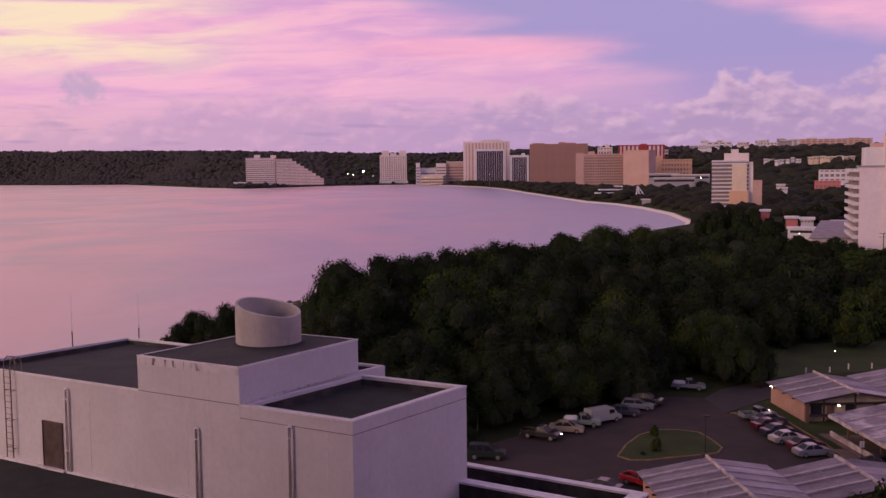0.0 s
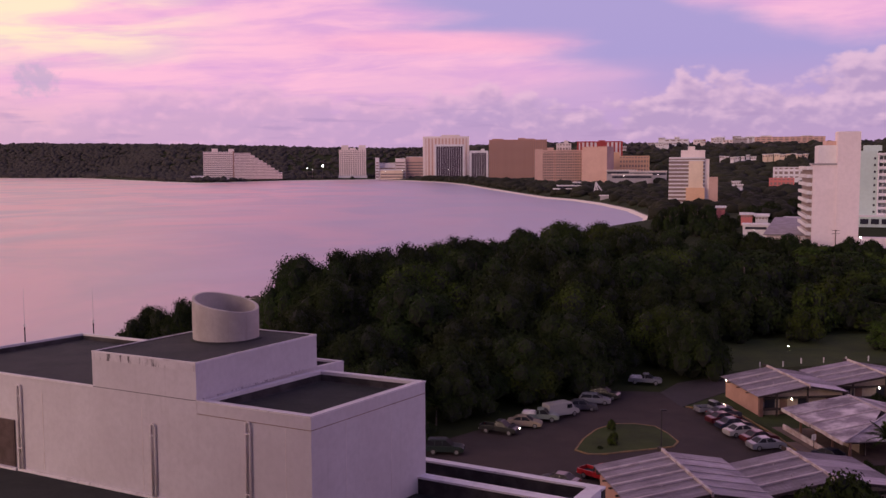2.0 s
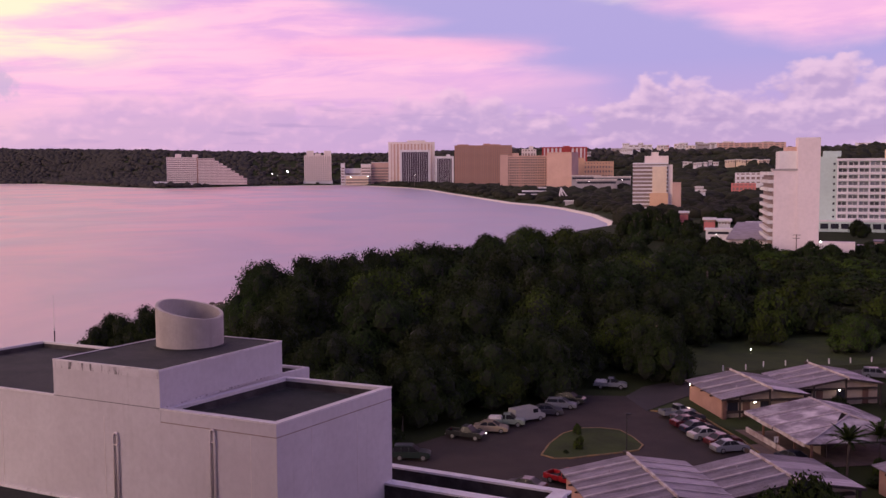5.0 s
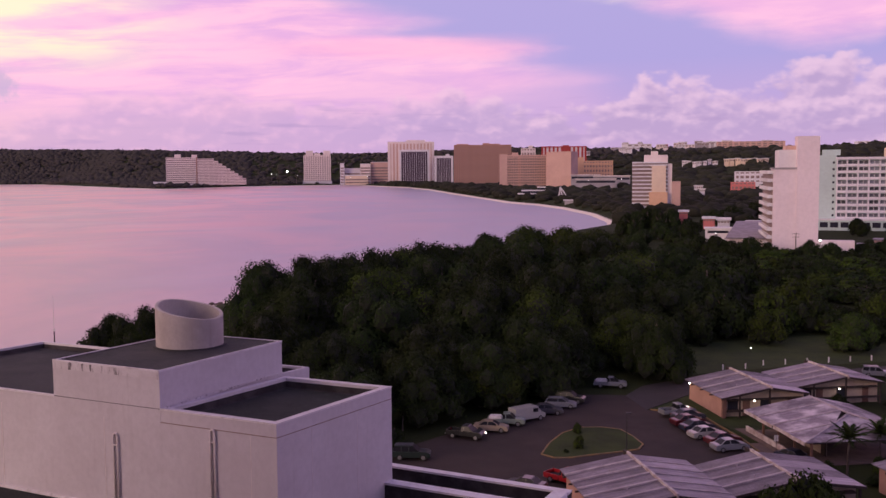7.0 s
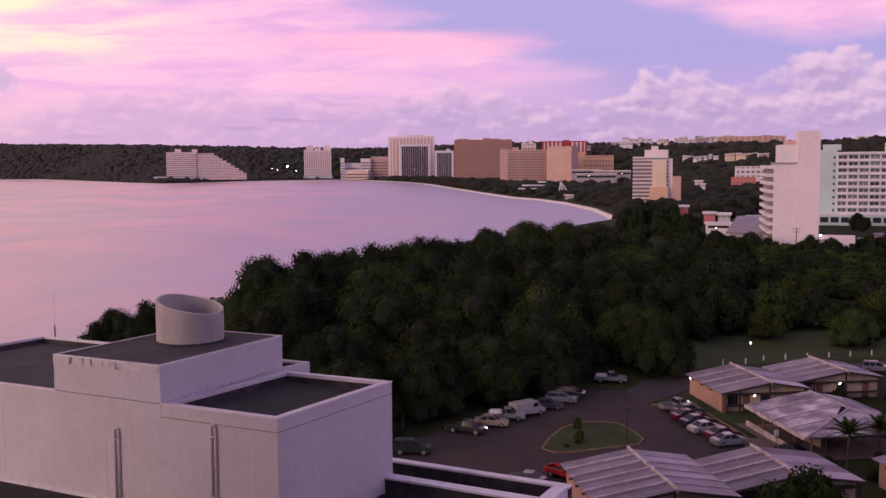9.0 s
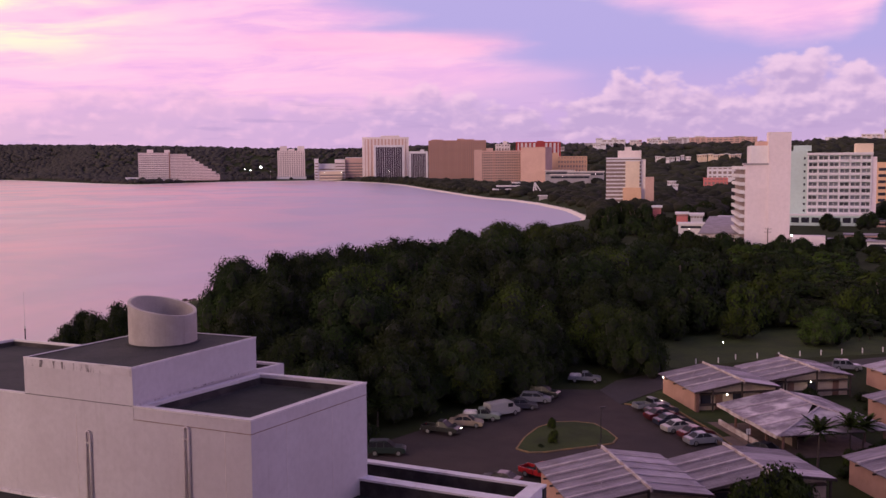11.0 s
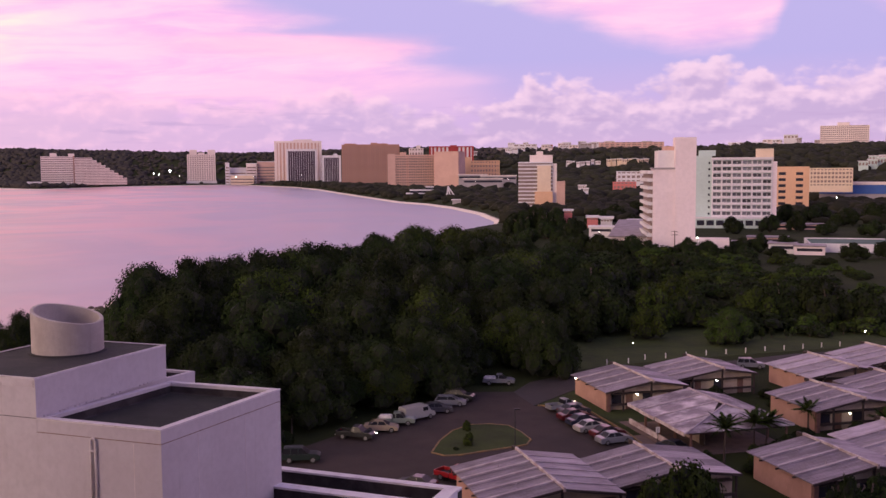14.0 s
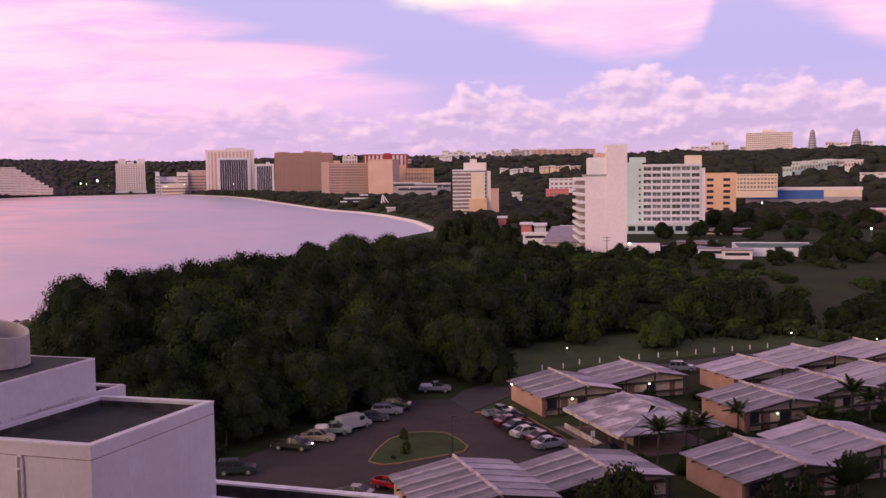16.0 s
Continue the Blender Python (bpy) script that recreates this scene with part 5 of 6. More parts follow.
def build_grounds():
    sheet("car_park", [(-14, 96), (-30, 60), (44, 60), (44.6, 109), (43.9, 125), (39.8, 128.6), (37.4, 130.2), (38.2, 139), (29.5, 140.5), (2, 113.5)], G0 + 0.05, M_LOT, "dusty brown-grey car park surface", "car park")
    sheet("road", [(37.4, 130.2), (45.5, 138.0), (58, 145.5), (72, 149), (92, 151.5), (122, 153.5), (190, 152), (190, 158.5), (120, 160), (93.5, 157.6), (79, 154), (49.3, 150), (41, 145), (36.8, 139)], G0 + 0.06, M_ASPHALT, "grey asphalt road past the bungalows", "road")
    sheet("lawn", [(45.5, 151), (64, 156), (92, 160), (120, 162.5), (200, 160), (215, 178), (150, 190), (118, 189), (86, 186), (60, 180), (46, 166)], G0 + 0.03, M_LAWN, "mown lawn beside the road", "lawn")
    sheet("lawn_verge", [(44.2, 125), (40.2, 129), (38.0, 130.4), (45.0, 137.2), (58, 145), (60, 120), (46.5, 113.0)], G0 + 0.045, M_LAWN, "grass verge round the bungalows", "lawn")
    sheet("path", [(45.0, 100), (50.5, 100), (47.5, 119.4), (45.8, 119.4), (46.4, 112.8), (44.9, 112.6)], G0 + 0.075, M_PATH, "pinkish concrete path before the bungalow", "path")
    ring_kerb("island_kerb", ISLAND, True, "faded yellow kerb round the grass island")
    ring_kerb("car_park_kerb", [(38.0, 130.3), (40.2, 128.7), (44.0, 125.1), (44.9, 114.5), (44.8, 109)], False, "faded yellow kerb along the parking bays")
    isl = tagged(part("grass_island", prism(bmesh.new(), [(25.8 + (x - 25.8) * 0.985, 115 + (y - 115) * 0.985) for x, y in ISLAND], G0 - 0.1, G0 + 0.15), M_LAWN), "oval grass island in the car park", "lawn", kind="structure")
    # bollards along the road
    me = mesh_of("post", cube(-0.09, 0.09, -0.09, 0.09, 0, 0.95, 0.02), M_POST)
    for i in range(13):
        b = thing("bollard", "short white painted roadside post", "post", pose(57.5 + i * 4.0, 157.6 + i * 0.42 - (2.0 if i < 2 else 0), G0), "roadside posts")
        share("post", me, b, Matrix())
    # island lamp
    t = thing("street_lamp", "thin dark car park lamp post with a flat head", "street lamp", pose(29.7, 111.5, G0 + 0.15))
    part("pole", tube(bmesh.new(), [(0, 0, 0), (0, 0, 4.3)], [0.07, 0.05], 8), M_STEEL, t)
    part("lamp_head", cube(-0.1, 0.55, -0.14, 0.14, 4.25, 4.4, 0.03), M_STEEL, t)
    # small lit lamps on the lawn
    for x, y, h in ((68.0, 170.3, 0.7), (55.5, 167.8, 0.9), (117, 172, 0.8), (128, 160.5, 0.8)):
        t = thing("garden_lamp", "small lit garden lamp on a short post", "lamp", pose(x, y, G0))
        part("pole", tube(bmesh.new(), [(0, 0, 0), (0, 0, h)], 0.05, 6), M_STEEL, t)
        bm = bmesh.new()
        bmesh.ops.create_icosphere(bm, subdivisions=2, radius=0.11, matrix=Matrix.Translation((0, 0, h + 0.1)))
        part("bulb", bm, M_LIGHT, t)
    # yellow hydrant by the low roof
    t = thing("hydrant", "yellow fire hydrant beside the car park", "hydrant", pose(24.3, 102.8, G0 + 0.05))
    part("barrel", tube(bmesh.new(), [(0, 0, 0), (0, 0, 0.9), (0, 0, 1.1)], [0.28, 0.26, 0.12], 10), M_KERB, t)
    part("nozzle", tube(bmesh.new(), [(-0.5, 0, 0.7), (0.5, 0, 0.7)], 0.13, 8), M_KERB, t)
    # path sign
    t = thing("sign_post", "small white sign on a thin post", "sign", pose(46.1, 107.4, G0 + 0.07))
    part("pole", tube(bmesh.new(), [(0, 0, 0), (0, 0, 2.3)], 0.04, 6), M_STEEL, t)
    part("panel", cube(-0.25, 0.25, -0.03, 0.02, 1.7, 2.4), M_POST, t)


build_grounds()
build_hill_houses()


# ---- fittings on the hotel wing ----
OUT = Vector((-ALONG.y, ALONG.x, 0)) if Vector((-ALONG.y, ALONG.x, 0)).y < 0 else Vector((ALONG.y, -ALONG.x, 0))


def on_wall(p, d, z):
    """A place along the long wall: p metres from its corner, d metres proud of it."""
    v = A + ALONG * p + OUT * d
    return Vector((v.x, v.y, z))


def along(x, y):
    return (Vector((x, y, 0)) - A).dot(ALONG)


def wall_pipe(p, top, foot):
    t = thing("wall_pipe", "painted double pipe bent over on the white wall", "pipe", group="wall pipes")
    pts = [on_wall(p - 0.10, 0.07, foot)]
    pts.append(on_wall(p - 0.10, 0.07, top - 0.10))
    for i in range(1, 8):
        a = math.pi * i / 8
        pts.append(on_wall(p - 0.10 * math.cos(a), 0.07, top - 0.10 + 0.10 * math.sin(a)))
    pts.append(on_wall(p + 0.10, 0.07, top - 0.10))
    pts.append(on_wall(p + 0.10, 0.07, foot + 0.02))
    part("pipe", tube(bmesh.new(), pts, 0.048, 10), M_PIPE, t, smooth_faces=True)
    z = top - 0.5
    while z > foot + 0.3:
        bm = bmesh.new()
        a, b = on_wall(p - 0.155, 0.006, 0), on_wall(p + 0.155, 0.006, 0)
        prism(bm, [a, b, b + OUT * 0.12, a + OUT * 0.12], z, z + 0.05)
        part("bracket", bm, M_PIPE, t)
        z -= 2.4


def build_fittings():
    for x, y, top in ((-17.47, 44.09, 28.28), (-10.47, 40.01, 27.48), (-6.17, 37.50, 28.17)):
        wall_pipe(along(x, y), top, DECK + 0.1)
    # ladder
    p = along(-20.95, 46.1)
    t = thing("roof_ladder", "rusty steel ladder fixed to the white wall", "ladder")
    for s in (-0.24, 0.24):
        pts = [on_wall(p + s, 0.22, DECK + 0.25), on_wall(p + s, 0.22, 28.9), on_wall(p + s, 0.18, 29.25), on_wall(p + s, 0.0, 29.42), on_wall(p + s, -0.3, 29.35), on_wall(p + s, -0.42, 29.0), on_wall(p + s, -0.42, 28.5)]
        part("rail", tube(bmesh.new(), pts, 0.028, 8), M_RUST, t, smooth_faces=True)
    me = mesh_of("rung", tube(bmesh.new(), [on_wall(p - 0.24, 0.22, 0), on_wall(p + 0.24, 0.22, 0)], 0.016, 6), M_RUST)
    for i in range(14):
        share("rung", me, t, pose(0, 0, DECK + 0.55 + i * 0.3))
    for z in (25.0, 26.4, 27.8):
        for s in (-0.24, 0.24):
            part("bracket", tube(bmesh.new(), [on_wall(p + s, 0.0, z), on_wall(p + s, 0.24, z)], 0.02, 6), M_RUST, t)
    # louvred door
    a, b = along(-19.0, 44.99), along(-17.87, 44.33)
    t = thing("roof_door", "closed brown louvred steel door in the white wall", "door")

    def slab(name, p0, p1, d0, d1, z0, z1, mat):
        q = [on_wall(p0, d0, 0), on_wall(p1, d0, 0), on_wall(p1, d1, 0), on_wall(p0, d1, 0)]
        return part(name, prism(bmesh.new(), q, z0, z1), mat, t)
    slab("frame", a + 0.05, a, 0.005, 0.07, DECK + 0.12, 26.62, M_DOOR)
    slab("frame", b, b - 0.05, 0.005, 0.07, DECK + 0.12, 26.62, M_DOOR)
    slab("frame", a - 0.001, b + 0.001, 0.005, 0.07, 26.56, 26.62, M_DOOR)
    slab("leaf", a - 0.002, b + 0.002, 0.004, 0.03, DECK + 0.12, 26.56, M_DOOR)
    n = 24
    for i in range(n):
        z = DECK + 0.25 + i * (26.45 - DECK - 0.25) / n
        slab("slat", a - 0.06, b + 0.06, 0.031, 0.055, z, z + 0.05, M_DOOR)
    slab("sill", a + 0.15, b - 0.2, 0.004, 0.2, DECK + 0.02, DECK + 0.118, M_COPING)
    # whip aerials on the far parapet
    for x, y, h in ((-21.12, 54.32, 2.75), (-17.72, 55.43, 2.6)):
        t = thing("aerial", "thin whip aerial on the roof parapet", "aerial", pose(x, y, 28.38))
        part("base", tube(bmesh.new(), [(0, 0, 0), (0, 0, 0.9)], 0.035, 8), M_STEEL, t)
        part("insulator", tube(bmesh.new(), [(0, 0, 0.9), (0, 0, 1.05)], 0.06, 8), M_PIPE, t)
        part("whip", tube(bmesh.new(), [(0, 0, 1.05), (0, 0, h + 0.3)], [0.018, 0.008], 6), M_PIPE, t)
    # lower roof with its parapets to the right of the box
    t = thing("lower_roof", "lower flat roof with pale parapets and a dark gutter channel", "roof")
    s1a, s1b = Vector((0.2, 44.42, 0)), Vector((8.15, 39.55, 0))
    d = (s1b - s1a).normalized()
    nr = Vector((d.y, -d.x, 0))

    def strip(name, p, q, w, z0, z1, mat, label=""):
        e = (q - p).normalized()
        k = Vector((e.y, -e.x, 0)) * w / 2
        part(name, prism(bmesh.new(), [p - k, p + k, q + k, q - k], z0, z1), mat, t, label)
    strip("parapet", s1a, s1b, 0.36, 5, 24.52, M_MOULD)
    strip("coping", s1a, s1b, 0.42, 24.52, 24.61, M_COPING)
    s2a = Vector((0.45, 41.75, 0))
    s2b = s2a + d * 9.3
    strip("parapet", s2a, s2b, 0.52, 22.6, 24.52, M_MOULD)
    strip("coping", s2a, s2b, 0.58, 24.52, 24.61, M_COPING)
    strip("end_parapet", s1b - d * 0.35 + nr * 0.2, s1b - d * 0.35 + nr * 7.5, 0.6, 5, 24.625, M_COPING)
    strip("channel", s1a + nr * 1.2, s1b + nr * 1.2 - d * 0.6, 2.0, 22.6, 23.75, M_DECK, "dark wet roof channel")
    strip("lower_deck", s2a + nr * 3.2, s2b + nr * 3.2 - d * 1.2, 5.6, 5, 23.9, M_DECK, "dark felted lower deck")
    strip("outer_ledge", s1b + nr * 3.7 + d * 0.05, s1b + nr * 3.7 + d * 9, 6.5, 5, 23.4, M_WHITE)


build_fittings()


# ---- the bungalows ----
def tin_material(name, a, b, c, lichen):
    """Ribbed sheet roofing with stained and bleached patches."""
    m = bpy.data.materials.new(name)
    m.use_nodes = True
    t = m.node_tree
    n = Nodes(t)
    s = t.nodes["Principled BSDF"]
    co = n.node("ShaderNodeTexCoord").outputs["Object"]
    who = n.node("ShaderNodeObjectInfo").outputs["Random"]
    sx = n.node("ShaderNodeSeparateXYZ", Vector=co)
    long = n.node("ShaderNodeMapping", Vector=co, Scale=(0.28, 2.6, 1)).outputs[0]
    big = n.noise(n.xyz(n.add(sx.outputs[0], n.mul(who, 40.0)), sx.outputs[1], who), 0.35, 5.0, 0.6)
    runs = n.noise(long, 1.0, 6.0, 0.65)
    col = n.mix(n.step(0.35, 0.65, runs), a, b)
    col = n.mix(n.mul(n.step(0.42, 0.66, big), lichen), col, c)
    col = n.node("ShaderNodeHueSaturation", Color=col, Value=n.add(0.75, n.mul(who, 0.75))).outputs[0]
    n.put(s.inputs["Base Color"], col)
    n.put(s.inputs["Roughness"], n.add(0.45, n.mul(runs, 0.25)))
    s.inputs["Metallic"].default_value = 0.15
    rib = n.math("SINE", n.mul(sx.outputs[1], 22.0))
    n.put(s.inputs["Normal"], n.node("ShaderNodeBump", Strength=0.7, Distance=0.04, Height=rib).outputs[0])
    return m


M_SHEET = tin_material("grey_roof_sheet", rgb(0.25, 0.215, 0.245), rgb(0.16, 0.135, 0.155), rgb(0.10, 0.085, 0.09), 0.6)
M_SHEET_PALE = tin_material("bleached_roof_sheet", rgb(0.42, 0.37, 0.41), rgb(0.30, 0.26, 0.29), rgb(0.20, 0.16, 0.17), 0.5)
M_SEAM = material("pale_roof_batten", rgb(0.50, 0.44, 0.46), rgb(0.34, 0.29, 0.30), 0.8, 0.7)
M_FASCIA = material("stained_white_fascia", rgb(0.62, 0.56, 0.54), rgb(0.34, 0.26, 0.24), 0.9, 0.8)
M_TERRA = material("salmon_plaster", rgb(0.50, 0.30, 0.24), rgb(0.43, 0.25, 0.20), 0.5, 0.85, streaks=0.4, dirt=rgb(0.2, 0.12, 0.1))
M_PLASTER = material("cream_plaster", rgb(0.46, 0.37, 0.30), rgb(0.36, 0.28, 0.23), 0.6, 0.85, streaks=0.4, dirt=rgb(0.16, 0.11, 0.1))
M_TIMBER = material("dark_stained_timber", rgb(0.055, 0.04, 0.036), rgb(0.035, 0.026, 0.024), 2.0, 0.75)
M_BRICKPOST = material("brown_corner_pier", rgb(0.20, 0.11, 0.085), rgb(0.14, 0.08, 0.065), 1.5, 0.85)


def slope(t, name, x0, z0, x1, z1, y0, y1, thick, mat, parent=None, label=""):
    """A sloping slab between two level lines."""
    bm = bmesh.new()
    v = [bm.verts.new(p) for p in ((x0, y0, z0), (x1, y0, z1), (x1, y1, z1), (x0, y1, z0), (x0, y0, z0 + thick), (x1, y0, z1 + thick), (x1, y1, z1 + thick), (x0, y1, z0 + thick))]
    for f in ((0, 3, 2, 1), (4, 5, 6, 7), (0, 1, 5, 4), (1, 2, 6, 5), (2, 3, 7, 6), (3, 0, 4, 7)):
        bm.faces.new([v[i] for i in f])
    bmesh.ops.recalc_face_normals(bm, faces=bm.faces[:])
    return part(name, bm, mat, parent or t, label)


def bungalow(x, y, long=11.3, left=7.0, right=5.4, pale=False, bays=5, left_wall=True, lamps=(), eave=2.75, ridge=3.95, low=3.0, turn=4.0, salmon=True, pale_right=False):
    """One bungalow: the near end of its ridge at x, y; its left slope falls to an eave, its right slope to a valley."""
    t = thing("bungalow", "low bungalow with %s ribbed roof and %s wall" % ("bleached" if pale else "stained grey", "salmon" if salmon else "cream"), "bungalow", pose(x, y, G0, 0, 0, turn), "bungalows")
    sheet_mat = M_SHEET_PALE if pale else M_SHEET
    wide = long / bays
    roof = part("roof", cube(-left + 0.6, right - 0.6, 0.5, long - 0.5, 2.3, 2.42), M_TIMBER, t, "sheet metal roof")
    for i in range(bays):
        b0, b1 = i * wide, (i + 1) * wide
        slope(t, "roof_sheet", -left, eave, 0, ridge, b0 + 0.02, b1 - 0.02, 0.10, sheet_mat, roof)
        slope(t, "roof_sheet", 0.0, ridge, right, low, b0 + 0.02, b1 - 0.02, 0.10, M_SHEET_PALE if pale_right or i % 2 == 0 else sheet_mat, roof)
        if pale_right and i:
            slope(t, "batten", 0.1, ridge + 0.105, right, low + 0.105, b0 - 0.07, b0 + 0.07, 0.10, M_SEAM, roof, "pale batten")
        if i:
            slope(t, "batten", -left - 0.06, eave + 0.105, 0, ridge + 0.105, b0 - 0.15, b0 + 0.15, 0.16, M_SEAM, roof, "pale batten")
            part("rafter_end", cube(-left - 0.28, -left + 0.6, b0 - 0.07, b0 + 0.07, eave - 0.16, eave - 0.01), M_TIMBER, t)
    # ridge board and its beam end
    part("ridge_board", cube(-0.09, 0.12, -0.25, long + 0.2, ridge - 0.1, ridge + 0.34), M_FASCIA, t, "stained white ridge board")
    part("ridge_beam", cube(-0.12, 0.15, long + 0.2, long + 1.3, ridge - 0.25, ridge + 0.22), M_TIMBER, t, "dark beam end")
    slope(t, "barge_board", -left, eave - 0.14, 0, ridge - 0.14, -0.1, 0.015, 0.26, M_TIMBER)
    slope(t, "barge_board", 0, ridge - 0.14, right, low - 0.14, -0.1, 0.015, 0.26, M_TIMBER)
    # walls
    if left_wall:
        part("eave_wall", cube(-left + 0.55, -left + 0.75, 0.9, long - 0.6, 0, eave + 0.02), M_TERRA if salmon else M_PLASTER, t, "salmon plaster wall")
        part("corner_pier", cube(-left + 0.45, -left + 0.95, 0.45, 0.9, 0, eave + 0.03), M_BRICKPOST, t)
    zt = lambda q: eave + (ridge - eave) * (q + left) / left if q < 0 else ridge + (low - ridge) * q / right
    bm = bmesh.new()
    xs = [-left + 0.75, 0, right - 0.3]
    v0 = [bm.verts.new((q, 1.3, 0)) for q in xs] + [bm.verts.new((q, 1.3, zt(q) - 0.01)) for q in xs]
    v1 = [bm.verts.new((q, 1.5, 0)) for q in xs] + [bm.verts.new((q, 1.5, zt(q) - 0.01)) for q in xs]
    for v, flip in ((v0, 1), (v1, -1)):
        for i in (0, 1):
            bm.faces.new([v[i], v[i + 1], v[i + 4], v[i + 3]][::flip])
    for i, j in ((0, 3), (5, 2)):
        bm.faces.new((v0[i], v0[j], v1[j], v1[i]))
    bmesh.ops.recalc_face_normals(bm, faces=bm.faces[:])
    part("gable_wall", bm, M_PLASTER, t, "cream plaster gable wall")
    part("back_wall", cube(-left + 0.75, right - 0.3, long - 1.0, long - 0.8, 0, eave), M_PLASTER, t)
    part("side_wall", cube(right - 0.5, right - 0.3, 1.5, long - 1.0, 0, low), M_PLASTER, t)
    # openings in the gable
    for x0, x1, z0, z1 in ((-left + 1.5, -left + 2.9, 1.0, 2.1), (-left + 3.6, -left + 4.6, 0.1, 2.1), (-0.9, 0.5, 1.0, 2.2), (right - 2.6, right - 1.7, 0.1, 2.1)):
        w = part("window" if z0 > 0.5 else "door", cube(x0, x1, 1.22, 1.297, z0, z1), M_GLASS if z0 > 0.5 else M_BRICKPOST, t)
        part("frame", cube(x0 - 0.08, x1 + 0.08, 1.24, 1.296, z1, z1 + 0.08), M_TIMBER, w)
        part("frame", cube(x0 - 0.08, x1 + 0.08, 1.24, 1.296, z0 - 0.08, z0), M_TIMBER, w)
    # dark rail and posts across the porch
    part("porch_rail", cube(-left + 0.95, right - 0.3, 0.35, 0.5, 0.85, 1.15), M_TIMBER, t, "dark timber rail")
    for q in (-left + 2.8, 0.0, right - 0.4):
        part("porch_post", cube(q - 0.1, q + 0.1, 0.3, 0.5, 0, zt(q) - 0.05), M_TIMBER, t)
    # ridge vents
    for k in (0.3, 0.7):
        part("roof_vent", tube(bmesh.new(), [(-left * 0.45, long * k, zt(-left * 0.45)), (-left * 0.45, long * k, zt(-left * 0.45) + 0.4)], 0.07, 8), M_SEAM, t)
    # lit wall lamps
    for lx, ly, lz in lamps:
        bm = bmesh.new()
        bmesh.ops.create_icosphere(bm, subdivisions=2, radius=0.11, matrix=Matrix.Translation((lx, ly, lz)))
        lamp = part("wall_lamp", bm, M_LIGHT, t, "lit round wall lamp")
        part("lamp_bracket", tube(bmesh.new(), [(lx, ly, lz + 0.08), (lx, ly + (0.5 if ly < 1.2 else 0.1), lz + 0.2)], 0.03, 6), M_TIMBER, lamp)
    return t


def pavilion():
    """The open-sided hall with four stepped roof bays and pale hips."""
    t = thing("pavilion", "open-sided pavilion with a mottled grey sheet roof", "pavilion", pose(47.8, 102.9, G0, 0, 0, 4.0))
    bays, long = 4, 15.3
    wide = long / bays
    deck = part("roof", cube(0.8, 13, 0.9, long - 0.6, 2.30, 2.42), M_TIMBER, t, "mottled grey sheet roof")
    rise = lambda y: min(1.0, max(0.0, y / 6.0))
    for i in range(bays):
        b0, b1 = i * wide, (i + 1) * wide
        k = 0.0 if i % 2 else 0.12
        r0, r1 = rise(b0 + 0.05), rise(b1)
        for name, e, ez in (("roof_sheet", -0.2 - k, 2.75), ("roof_sheet", 14.0, 2.9)):
            pts = [(e, b0 + 0.03), (e + (8.4 - e) * r0, b0 + 0.03), (e + (8.4 - e) * r1, b1 - 0.03), (e, b1 - 0.03)]
            zs = [ez, ez + (4.15 - ez) * r0, ez + (4.15 - ez) * r1, ez]
            part(name, prism(bmesh.new(), pts, zs, [z + 0.1 for z in zs]), M_MOTTLED, deck)
        if i:
            slope(t, "batten", -0.25, 2.86, -0.2 + 8.6 * r0, 2.86 + 1.4 * r0, b0 - 0.12, b0 + 0.12, 0.12, M_SEAM, deck, "pale batten")
        part("eave_board", cube(-0.3 - k, -0.22 - k, b0 + 0.05, b1 - 0.05, 2.45, 2.86), M_FASCIA, t)
        part("post", cube(0.5, 0.72, b0 + 0.2, b0 + 0.42, 0, 2.72), M_BRICKPOST, t)
        part("post", cube(13, 13.2, b0 + 0.2, b0 + 0.42, 0, 2.9), M_BRICKPOST, t)
    part("hip_sheet", prism(bmesh.new(), [(-0.2, 0.0), (14.0, 0.0), (8.4, 6.4)], [2.7, 2.7, 4.17], [2.8, 2.8, 4.27]), M_MOTTLED, deck)
    part("hip_cap", tube(bmesh.new(), [(-0.2, 0.0, 2.85), (8.4, 6.0, 4.3)], 0.09, 6), M_SEAM, deck)
    part("hip_cap", tube(bmesh.new(), [(14.0, 0.0, 2.85), (8.4, 6.0, 4.3)], 0.09, 6), M_SEAM, deck)
    part("ridge_board", cube(8.3, 8.5, 5.9, long, 4.2, 4.36), M_SEAM, t)
    part("inner_wall", cube(4.0, 4.2, 3.4, long - 0.5, 0, 3.2), M_PLASTER, t)
    part("low_wall", cube(0.0, 0.25, 1.5, long, 0, 0.75), M_FASCIA, t, "stained low wall")
    part("floor", cube(-0.8, 13.5, 0, long, 0.05, 0.14), M_PATH, t)
    for y in (3.2, 8.4, 11.0):
        part("inner_door", cube(3.9, 4.0, y, y + 1.0, 0.14, 2.2), M_TIMBER, t)


M_MOTTLED = tin_material("mottled_roof_sheet", rgb(0.20, 0.165, 0.19), rgb(0.14, 0.115, 0.13), rgb(0.52, 0.47, 0.49), 0.9)


